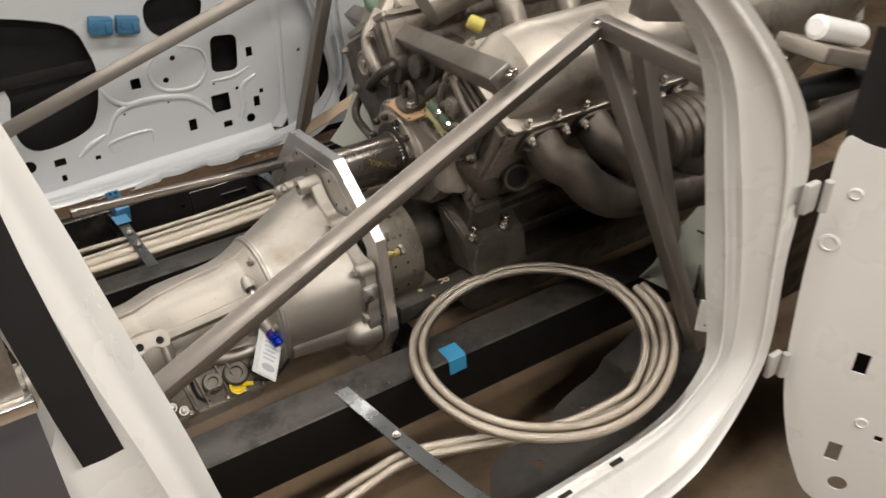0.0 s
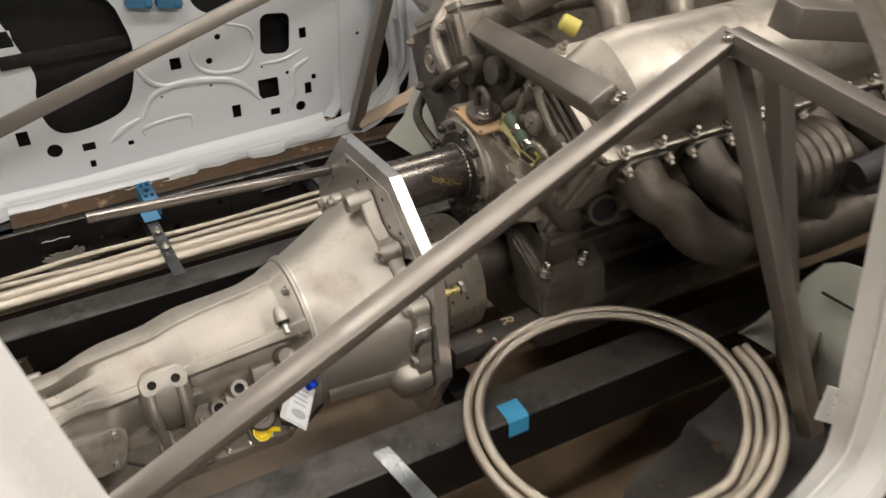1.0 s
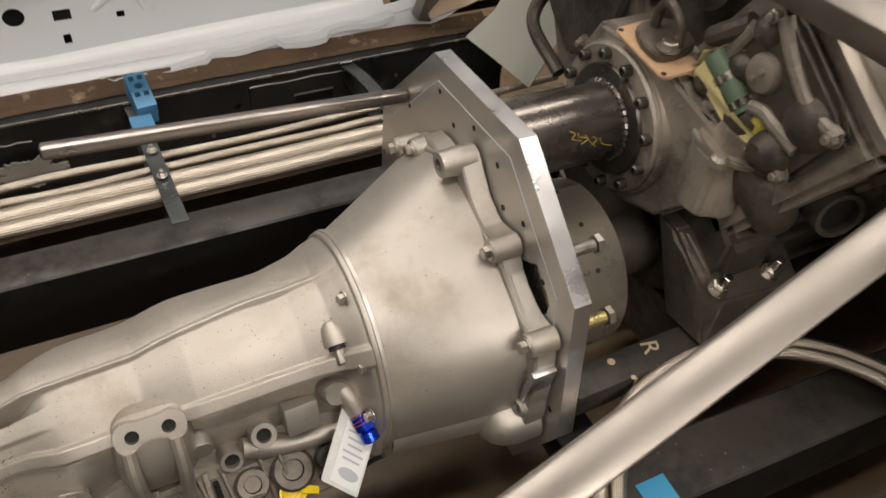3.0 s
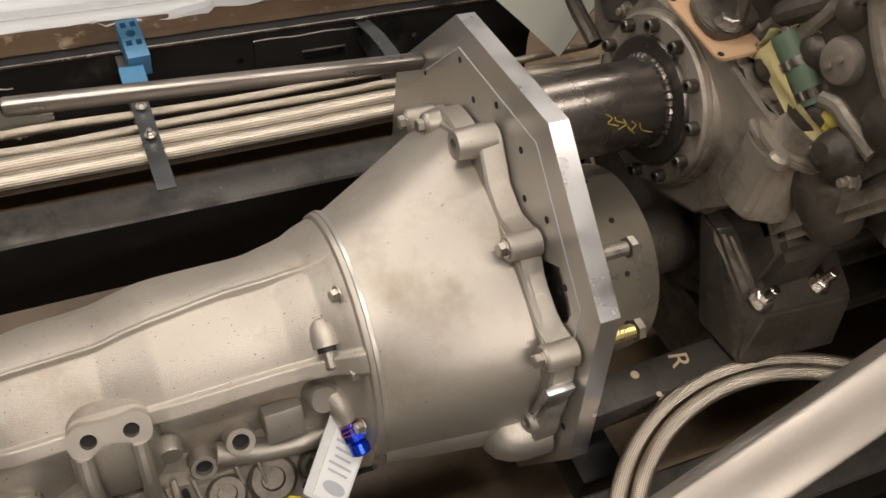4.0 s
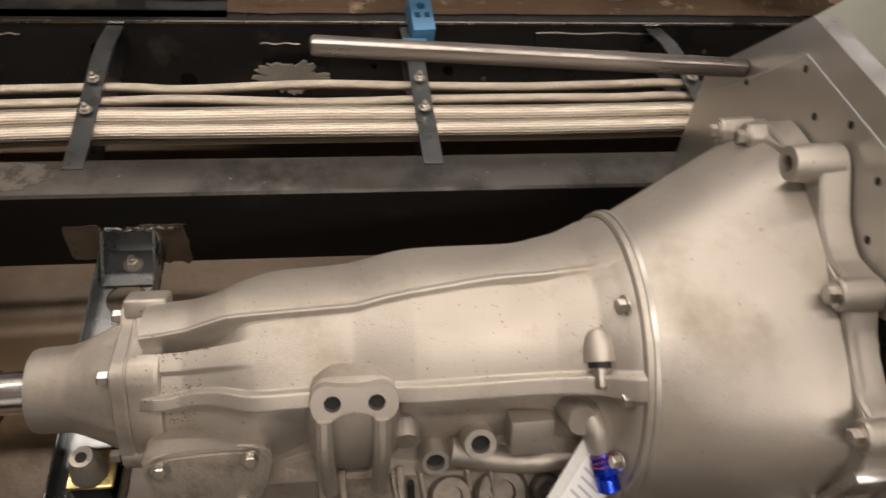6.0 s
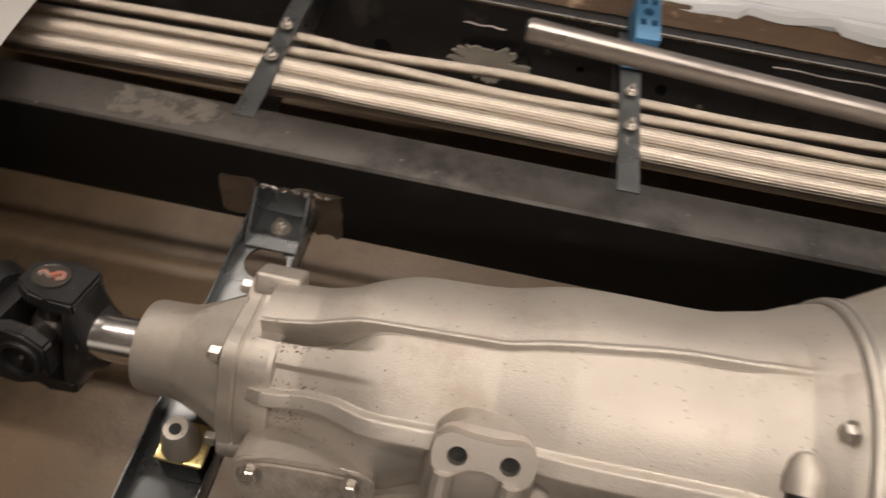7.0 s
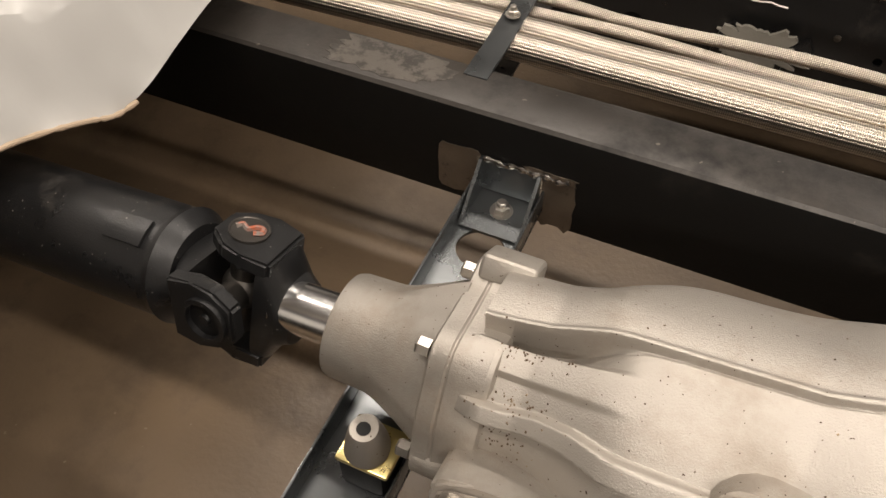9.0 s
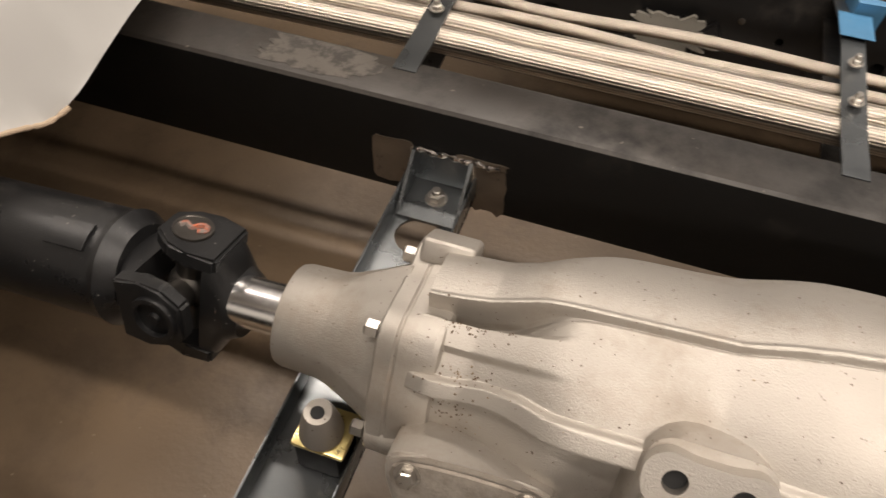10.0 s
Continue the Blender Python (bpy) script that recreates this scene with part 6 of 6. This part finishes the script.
# rear floor hump, white, cut off above the drive shaft
bm = bmesh.new()
rows = []
# first two points are an unseen extension, added to shade the floor below
edge = smooth_path([(-0.60, -0.84, 0.38), (-0.54, -0.58, 0.40), (-0.46, -0.30, 0.42), (-0.43, -0.16, 0.44), (-0.394, -0.02, 0.452), (-0.365, 0.06, 0.437), (-0.349, 0.10, 0.424), (-0.338, 0.14, 0.432), (-0.335, 0.20, 0.45), (-0.34, 0.28, 0.46), (-0.36, 0.42, 0.45), (-0.38, 0.60, 0.43), (-0.40, 0.74, 0.42)], 5)
for p in edge:
    p = p + Vector((-0.030, 0, -0.004))
    n1 = 0.004 * noise.noise((p.y * 30, 0, 0))
    dent = 0.006 * math.exp(-((p.y - 0.19) / 0.012) ** 2) + 0.004 * math.exp(-((p.y - 0.05) / 0.02) ** 2)
    rows.append([p + Vector((0.004, 0, -0.006)), p + Vector((n1, 0, n1)), p + Vector((-0.012 - dent, 0, 0.022)), p + Vector((-0.028 - dent, 0, 0.055)), p + Vector((-0.044 - dent, 0, 0.088)), p + Vector((-0.052 - 0.5 * dent, 0, 0.100)), p + Vector((-0.064, 0, 0.107)), p + Vector((-0.09, 0, 0.111)), p + Vector((-0.3, 0, 0.12)), p + Vector((-1.2, 0, 0.15))])
sheet(bm, rows, 0.003)
# the panel's white is darkened here to carry its shade
part("rear_floor", bm, M["shaded_dirty_white"], shell, "white cut rear floor panel with a rusty lip")
bm = bmesh.new()
pipe(bm, [p + Vector((-0.023, 0, -0.010 + 0.002 * noise.noise((p.y * 60, 1, 0)))) for p in edge[10:34]], lambda t: 0.0028 + 0.0014 * noise.noise((t * 40, 0, 0)), 8, 2)
part("rusty_lip", bm, M["sealer"], shell, "brown rusty cut lip")
for x, y, z in ((-0.413, -0.005, 0.505), (-0.56, 0.12, 0.553)):
    bm = bmesh.new()
    lathe(bm, (x, y, z), (0.5, 0, 1), [(0, 0.006), (0.004, 0.006)], 10)
    part("floor_hole", bm, M["rust"], shell)
# near floor remnant under the coil
bm = bmesh.new()
out = loop2([(0.78, -0.80), (0.80, -0.66), (0.90, -0.60), (1.0, -0.615), (1.08, -0.56), (1.2, -0.53), (1.34, -0.50), (1.44, -0.52), (1.46, -0.78), (1.2, -0.82), (0.95, -0.83)], 3)
out = [(x + 0.015 * noise.noise((x * 25, y * 25, 1)), y + 0.02 * noise.noise((x * 18, y * 18, 6))) for x, y in out]
holed(bm, out, [disc2(0.93, -0.68, 0.012, 12), disc2(1.05, -0.62, 0.010, 12), disc2(1.30, -0.585, 0.013, 12), disc2(1.13, -0.60, 0.007, 10), disc2(0.98, -0.76, 0.008, 10)], lambda a, b, c: (a, b, 0.235 + 0.05 * math.sin(a * 9) * 0.1 + c + max(0, a - 1.3) * 0.5), 0.002)
part("floor_pan", bm, M["rail_top"], shell, "dark torn floor pan")
bm = bmesh.new()
prism(bm, loop2([(1.30, 0.25), (1.50, 0.26), (1.52, 0.55), (1.44, 0.60), (1.30, 0.44), (1.22, 0.36)], 3), lambda a, b, c: (a, -0.70 + c + (a - 1.3) * 0.5, b), 0.004)
part("kick_panel", bm, M["black"], shell, "black kick panel")


# ---- far front door ----
fd = thing("front_door", "closed pale grey car door with bare inner panel and access holes", "car door", (0.5, 0.92, 0.38))
DOOR_HOLES = [rrect(0.614, 0.658, 0.030, 0.034, 0.1, 2), disc2(0.707, 0.648, 0.0095, 14), disc2(0.74, 0.713, 0.009, 14), rrect(0.905, 0.692, 0.088, 0.120, 0.5, 4, -6),
              rrect(0.989, 0.680, 0.022, 0.032, 0.1, 2), rrect(0.868, 0.530, 0.062, 0.062, 0.15, 2), rrect(0.763, 0.479, 0.026, 0.040, 0.1, 2), rrect(0.880, 0.451, 0.030, 0.022, 0.2, 2),
              rrect(0.991, 0.505, 0.022, 0.036, 0.1, 2), rrect(1.012, 0.538, 0.014, 0.016, 0.1, 2), disc2(0.962, 0.451, 0.016, 16), rrect(0.342, 0.469, 0.034, 0.024, 0.1, 2),
              rrect(0.452, 0.453, 0.016, 0.014, 0.1, 2), disc2(0.255, 0.478, 0.020, 18), rrect(0.189, 0.531, 0.030, 0.042, 0.1, 2), rrect(0.218, 0.80, 0.036, 0.042, 0.1, 2),
              rrect(0.341, 0.415, 0.015, 0.022, 0.3, 2), disc2(0.93, 0.567, 0.006, 10), disc2(0.557, 0.60, 0.005, 8), disc2(0.56, 0.57, 0.004, 8), disc2(0.70, 0.575, 0.004, 8), disc2(0.855, 0.60, 0.004, 8),
              loop2([(0.255, 0.93), (0.455, 0.875), (0.502, 0.79), (0.51, 0.70), (0.475, 0.58), (0.41, 0.535), (0.30, 0.52), (0.255, 0.56), (0.25, 0.64), (0.262, 0.70), (0.235, 0.80), (0.215, 0.88)], 4),
              loop2([(0.70, 0.90), (0.80, 0.915), (0.86, 0.88), (0.84, 0.81), (0.78, 0.775), (0.71, 0.79), (0.68, 0.84)], 4)]
bm = bmesh.new()
outer = [(-0.05, 0.365), (0.30, 0.362), (0.62, 0.378), (0.95, 0.388), (1.03, 0.395), (1.075, 0.43), (1.09, 0.5), (1.10, 0.62), (1.085, 0.80), (1.05, 1.02), (0.5, 1.04), (-0.05, 1.04)]
holed(bm, outer, DOOR_HOLES, lambda a, b, c: (a, 0.915 + c, b), 0.003)
panel = part("inner_panel", bm, M["door"], fd, "pale grey pressed inner panel with many holes", 0)
# skin coloured near-black so the panel's holes read as shaded
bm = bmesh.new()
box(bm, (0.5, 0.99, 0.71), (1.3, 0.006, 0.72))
part("outer_skin", bm, M["dark"], fd, "inside of the outer skin, painted near-black for shade")
for pts, r in (([(0.50, 0.52), (0.54, 0.58), (0.62, 0.60), (0.74, 0.585), (0.80, 0.55), (0.84, 0.50)], 0.010), ([(0.50, 0.68), (0.55, 0.61), (0.66, 0.585)], 0.008), ([(0.40, 0.47), (0.44, 0.50), (0.49, 0.52)], 0.009),
               ([(0.70, 0.74), (0.66, 0.70), (0.67, 0.64), (0.72, 0.61), (0.80, 0.61), (0.84, 0.66), (0.83, 0.72), (0.76, 0.75)], 0.007), ([(0.92, 0.44), (0.94, 0.50), (0.95, 0.57), (1.0, 0.60)], 0.010),
               ([(0.50, 0.455), (0.50, 0.49), (0.62, 0.50), (0.63, 0.46)], 0.006), ([(0.85, 0.61), (0.92, 0.61), (0.98, 0.63)], 0.006)):
    bm = bmesh.new()
    path = [(a, 0.916, b) for a, b in pts]
    pipe(bm, path, lambda t, r=r: r * (0.35 + 0.65 * math.sin(math.pi * (0.08 + 0.84 * t))), 12)
    bmesh.ops.scale(bm, vec=(1, 0.9, 1), verts=bm.verts, space=Matrix.Translation((0, -0.916, 0)))
    part("pressed_rib", bm, M["door"], panel)
bm = bmesh.new()
bar(bm, (0.19, 0.905, 0.745), (0.57, 0.935, 0.74), 0.006, 0.035, (0, 0, 1), 0.001)
part("window_guide", bm, M["black"], fd, "black window guide rail")
for x, z in ((0.55, 0.86), (0.625, 0.848)):
    bm = bmesh.new()
    box(bm, (x, 0.895, z), (0.065, 0.035, 0.05), Euler((0, 0.2, 0)).to_matrix().to_4x4(), 0.006)
    box(bm, (x + 0.02, 0.877, z - 0.005), (0.02, 0.01, 0.03), bevel=0.002)
    lathe(bm, (x - 0.015, 0.878, z + 0.008), (0, -1, 0), [(0, 0.010), (0.006, 0.009)], 12)
    part("latch_block", bm, M["blue"], fd, "blue plastic latch bracket")
# folded bottom edge with a wavy flange
bm = bmesh.new()
rows = []
for k in range(70):
    x = -0.05 + 1.08 * k / 69
    w = 0.012 * (1 if (0.40 < x < 0.60 or 0.75 < x < 0.86) else 0) + 0.004 * math.sin(x * 40)
    zb = float(np.interp(x, [p[0] for p in outer[:5]], [p[1] for p in outer[:5]]))
    rows.append([Vector((x, 0.915, zb + 0.02)), Vector((x, 0.905, zb + 0.006)), Vector((x, 0.885, zb - 0.004)), Vector((x, 0.862, zb - 0.002 - 0.3 * w)), Vector((x, 0.822 - w, zb + 0.004 - 0.5 * w)), Vector((x, 0.819 - w, zb - 0.006 - 0.5 * w))])
sheet(bm, rows, 0.002)
part("bottom_flange", bm, M["door"], fd, "pale folded lower edge")
bm = bmesh.new()
rows = []
for k in range(14):
    t = k / 13
    z = 0.40 + 0.66 * t
    x = float(np.interp(z, [0.40, 0.43, 0.5, 0.62, 0.80, 1.06], [1.04, 1.078, 1.092, 1.10, 1.087, 1.05]))
    rows.append([Vector((x - 0.015, 0.913, z)), Vector((x, 0.905, z)), Vector((x + 0.012, 0.89, z)), Vector((x + 0.022, 0.89, z)), Vector((x + 0.026, 0.92, z))])
sheet(bm, rows, 0.002)
part("edge_fold", bm, M["door"], fd)

# ---- near front door, swung open ----
od = thing("front_door", "open white car door with stripped inner panel", "car door", (1.5, -1.2, 0.3))
odm = Matrix.Translation((1.375, -0.935, 0)) @ Euler((0, 0, radians(-62))).to_matrix().to_4x4()
bm = bmesh.new()
holed(bm, loop2([(-0.014, 0.48), (0.014, 0.345), (0.055, 0.23), (0.12, 0.14), (0.3, 0.12), (0.8, 0.14), (1.0, 0.3), (1.0, 0.9), (0.6, 0.985), (0.25, 0.99), (0.03, 0.998), (-0.028, 1.005), (-0.034, 0.9), (-0.034, 0.8), (-0.029, 0.669)], 4),
      [rrect(0.115, 0.545, 0.026, 0.05, 0.1, 2), rrect(0.123, 0.298, 0.028, 0.05, 0.1, 2), disc2(0.152, 0.212, 0.02, 16), rrect(0.192, 0.37, 0.016, 0.014, 0.1, 2), rrect(0.24, 0.45, 0.02, 0.02, 0.1, 2), rrect(0.19, 0.52, 0.012, 0.02, 0.1, 2),
       loop2([(0.25, 0.55), (0.6, 0.5), (0.65, 0.8), (0.3, 0.8)], 4)],
      lambda a, b, c: odm @ Vector((a, c, b)), 0.003)
part("inner_panel", bm, M["white"], od, "", 0)
# this skin is near-black too, as shade behind the open door's panel
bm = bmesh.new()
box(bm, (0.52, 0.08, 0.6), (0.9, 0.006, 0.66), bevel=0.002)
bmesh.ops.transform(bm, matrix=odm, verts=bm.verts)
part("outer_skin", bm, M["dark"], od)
for a, b, r in ((0.013, 0.904, 0.013), (-0.005, 0.795, 0.020), (0.153, 0.398, 0.014)):
    bm = bmesh.new()
    lathe(bm, odm @ Vector((a, 0.0, b)), odm.to_3x3() @ Vector((0, -1, 0)), [(-0.001, r), (0.002, r * 0.9), (0.003, r * 0.7), (0.001, r * 0.6)], 24)
    part("pressed_dimple", bm, M["white"], od)
for z in (0.50, 0.91):
    bm = bmesh.new()
    box(bm, (1.335 - 0.04 * (z > 0.7), -0.912, z), (0.034, 0.014, 0.06), bevel=0.004)
    lathe(bm, (1.352 - 0.03 * (z > 0.7), -0.926, z - 0.03), (0, 0, 1), [(0, 0.008), (0.06, 0.008)], 14)
    part("hinge", bm, M["shaded_dirty_white"], od)
bm = bmesh.new()
rows = [[odm @ Vector((x, 0.006, z)) for x in (-0.03, 0.3, 0.6, 1.0)] for z in (0.985, 1.08, 1.20)]
sheet(bm, rows, 0.004)
part("weather_curtain", bm, M["rubber"], od, "black rubber upper trim")

# ---- near rear door ----
rd = thing("rear_door", "closed rear door with dark tinted glass and bright trim", "car door", (-0.2, -0.95, 0.4))
bm = bmesh.new()
sheet(bm, [[Vector((x, y0, z)) for x in (0.105 + dx, -0.25, -0.9)] for z, y0, dx in ((0.35, -0.945, 0.1), (0.6, -0.952, 0.07), (0.74, -0.948, 0.04), (0.80, -0.935, 0.02))], 0.004)
part("door_skin", bm, M["white"], rd, "white outer door skin")
bm = bmesh.new()
sheet(bm, [[Vector((x, y0 - 0.004, z)) for x in (0.072 + dx, 0.03, -0.1, -0.4, -0.9)] for z, y0, dx in ((0.80, -0.93, 0.012), (0.88, -0.932, 0.006), (0.96, -0.925, 0.0), (1.03, -0.908, 0.0), (1.083, -0.892, 0.0))], 0.004)
part("window_pane", bm, M["gloss"], rd, "dark tinted window glass")
bm = bmesh.new()
bar(bm, (0.075, -0.893, 1.093), (-0.9, -0.893, 1.093), 0.014, 0.016, bevel=0.003)
part("window_trim", bm, M["chrome"], rd, "bright window trim")
bm = bmesh.new()
sheet(bm, [[Vector((x, y0, z)) for x in (0.068 + dx, -0.2, -0.9)] for z, y0, dx in ((1.10, -0.885, 0.0), (1.18, -0.868, 0.0), (1.30, -0.845, -0.015), (1.42, -0.82, -0.03))], 0.004)
part("window_frame", bm, M["cover"], rd, "pale upper window frame")

# ---- hoses ----
def hose(pts, r, label, group=""):
    bm = bmesh.new()
    pipe(bm, pts, r, 14, 14)
    h = link("braided_hose", bm, M["braid"])
    return tagged(h, label, "hose", group)


# y, radius, sway, height
LINES = [(0.552, 0.0075, 0.006, 0.362), (0.518, 0.0075, -0.005, 0.361), (0.478, 0.0172, 0.0015, 0.3605), (0.443, 0.0172, 0.0, 0.3600)]
for y, r, wav, z in LINES:
    pts = [(-0.95, y - 0.03, z), (-0.5, y - 0.014, z), (-0.085, y, z), (0.05, y - wav, z), (0.25, y + wav, z), (0.427, y, z), (0.6, y - wav * 0.5, z), (0.75, y + 0.002, z), (0.88, y + 0.004, z), (1.02, y - 0.03 * (y > 0.5), z), (1.3, y - 0.02, z)]
    hose(pts, r, "braided stainless hose of the bundle beside the chassis rail", "hose bundle")


def hose_bracket(x, x2):
    """Two flat straps that pinch the hoses, bolted, from rail to sill."""
    t = thing("hose_bracket", "flat dark steel strap clamping the hose bundle, held by two bolts", "bracket", (x, 0.55, 0.33), "hose brackets")
    for z, name in ((0.379, "upper_strap"), (0.338, "lower_strap")):
        bm = bmesh.new()
        if name == "upper_strap":
            ys = [(0.345, 0.3815), (0.372, 0.3815), (0.40, 0.3790), (0.60, 0.379), (0.66, 0.372), (0.738, 0.352)]
        else:
            ys = [(0.3705, z - 0.016), (0.40, z - 0.018), (0.72, z - 0.018), (0.738, z - 0.018)]
        rows = [[Vector((x + (x2 - x) * (y - 0.37) / 0.35 + s * 0.0145, y, zz)) for s in (-1, 1)] for y, zz in ys]
        sheet(bm, rows, 0.004)
        part(name, bm, M["channel"] if name == "upper_strap" else M["black"], t)
    for y in (0.470, 0.545):
        bolt("bolt", t, (x + (x2 - x) * (y - 0.37) / 0.35, y, 0.384), (0, 0, 1), 0.0065, 0.006, 0.006)
    return t


hose_bracket(-0.08, -0.088)
hose_bracket(0.428, 0.42)
hose_bracket(0.895, 0.883)
bm = bmesh.new()
sheet(bm, [[Vector((x - 0.017, y, z)), Vector((x + 0.017, y, z))] for x, y, z in ((0.62, -0.36, 0.3815), (0.628, -0.41, 0.382), (0.645, -0.50, 0.379), (0.66, -0.545, 0.365), (0.70, -0.70, 0.35), (0.73, -0.80, 0.345))], 0.004)
ns = thing("hose_bracket", "flat bare steel strap over the loose hoses, from rail to sill", "bracket", (0.66, -0.55, 0.34))
part("upper_strap", bm, M["channel"], ns)
bolt("bolt", ns, (0.656, -0.535, 0.373), (0, 0, 1), 0.006, 0.005)

# coil of doubled hose on the near rail, its tail running back under the strap
CC = Vector((1.041, -0.523, 0.443))


def coil_pt(a, dr=0.0, dz=0.0):
    u, v = (0.2855 + dr) * math.cos(a), (0.2795 + dr) * math.sin(a)
    x, y = CC.x + 0.996 * u - 0.092 * v, CC.y + 0.092 * u + 0.996 * v
    return Vector((x, y, CC.z + 0.081 * (x - CC.x) - 0.228 * (y + 0.55) ** 2 + dz))


coil = thing("hose_coil", "loose coil of braided stainless hose lying over the chassis rail", "hose coil", (1.04, -0.5, 0.40))
for dr, dz in ((0.0, 0.0), (-0.023, 0.003)):
    pts = []
    for k in range(30):
        a = radians(-8 - 15 * k)
        pts.append(coil_pt(a, dr + 0.026 * max(0, 1 - k / 8) - 0.026 * step(20, 29, k), dz - 0.004 * max(0, 1 - k / 8) - 0.022 * step(18, 26, k)))
    pts += [(0.96, -0.752 - dr * 0.8, 0.405), (0.875, -0.712 - 0.8 * dr, 0.392), (0.77, -0.645 - dr, 0.366), (0.665, -0.585 - dr, 0.338), (0.58, -0.585 - dr, 0.335), (0.45, -0.61 - 1.5 * dr, 0.335), (0.30, -0.65 - 1.8 * dr, 0.335), (0.05, -0.70 - 2 * dr, 0.34)]
    bm = bmesh.new()
    pipe(bm, pts, 0.0105, 14, 6)
    part("hose", bm, M["braid"], coil)

# loose steel tube laid from the bracket to the plate
sb = thing("steel_bar", "loose bare steel square tube resting against the adapter plate", "steel bar", (0.53, 0.257, 0.62))
bm = bmesh.new()
bar(bm, (0.262, 0.252, 0.652), (0.797, 0.262, 0.612), 0.020, 0.020, bevel=0.005)
part("tube", bm, M["bar_steel"], sb)
# small near-black block, the painted shade of the tube's opening
bm = bmesh.new()
bar(bm, (0.2612, 0.252, 0.6521), (0.264, 0.252, 0.652), 0.013, 0.013, bevel=0.002)
part("bore", bm, M["dark"], sb, "tube end with its opening painted dark")
# blue spacer on the bracket
clip = thing("plastic_spacer", "blue plastic block with square pockets standing on the strap", "spacer", (0.435, 0.72, 0.36))
cm = Matrix.Translation((0.440, 0.722, 0.403)) @ Euler((radians(14), 0, radians(4))).to_matrix().to_4x4()
bm = bmesh.new()
holed(bm, [(-0.019, -0.052), (0.019, -0.052), (0.019, 0.036), (-0.019, 0.036)], [rrect(-0.008, 0.024, 0.010, 0.012, 0.1, 1), rrect(0.009, 0.024, 0.010, 0.012, 0.1, 1), disc2(0, 0.003, 0.008, 14), rrect(-0.008, -0.018, 0.010, 0.012, 0.1, 1), rrect(0.009, -0.018, 0.010, 0.012, 0.1, 1)], lambda a, b, c: cm @ Vector((a, b, c)), -0.05)
part("block", bm, M["blue"], clip, "", 0)
# near-black sheet gives the pockets their painted shade
bm = bmesh.new()
box(bm, (0, 0, -0.020), (0.034, 0.066, 0.004))
bmesh.ops.transform(bm, matrix=cm, verts=bm.verts)
part("pocket_floor", bm, M["dark"], clip)
bm = bmesh.new()
sheet(bm, [[Vector((0.405, y, z)), Vector((0.447, y, z))] for y, z in ((0.60, 0.3845), (0.64, 0.378), (0.67, 0.3745))], 0.0008)
tagged(link("masking_tape", bm, M["blue"]), "dull blue masking tape round the strap", "tape")
bm = bmesh.new()
sheet(bm, [[Vector((x + s * 0.001, y, z)) for x, s in ((0.868, 0), (0.888, 1), (0.913, 2))] for y, z in ((-0.372, 0.3815), (-0.385, 0.3815), (-0.408, 0.3812), (-0.4185, 0.3765), (-0.4215, 0.355), (-0.423, 0.340))], 0.0008)
tagged(link("masking_tape", bm, M["tape"]), "strip of blue masking tape over the chassis rail's edge", "tape")
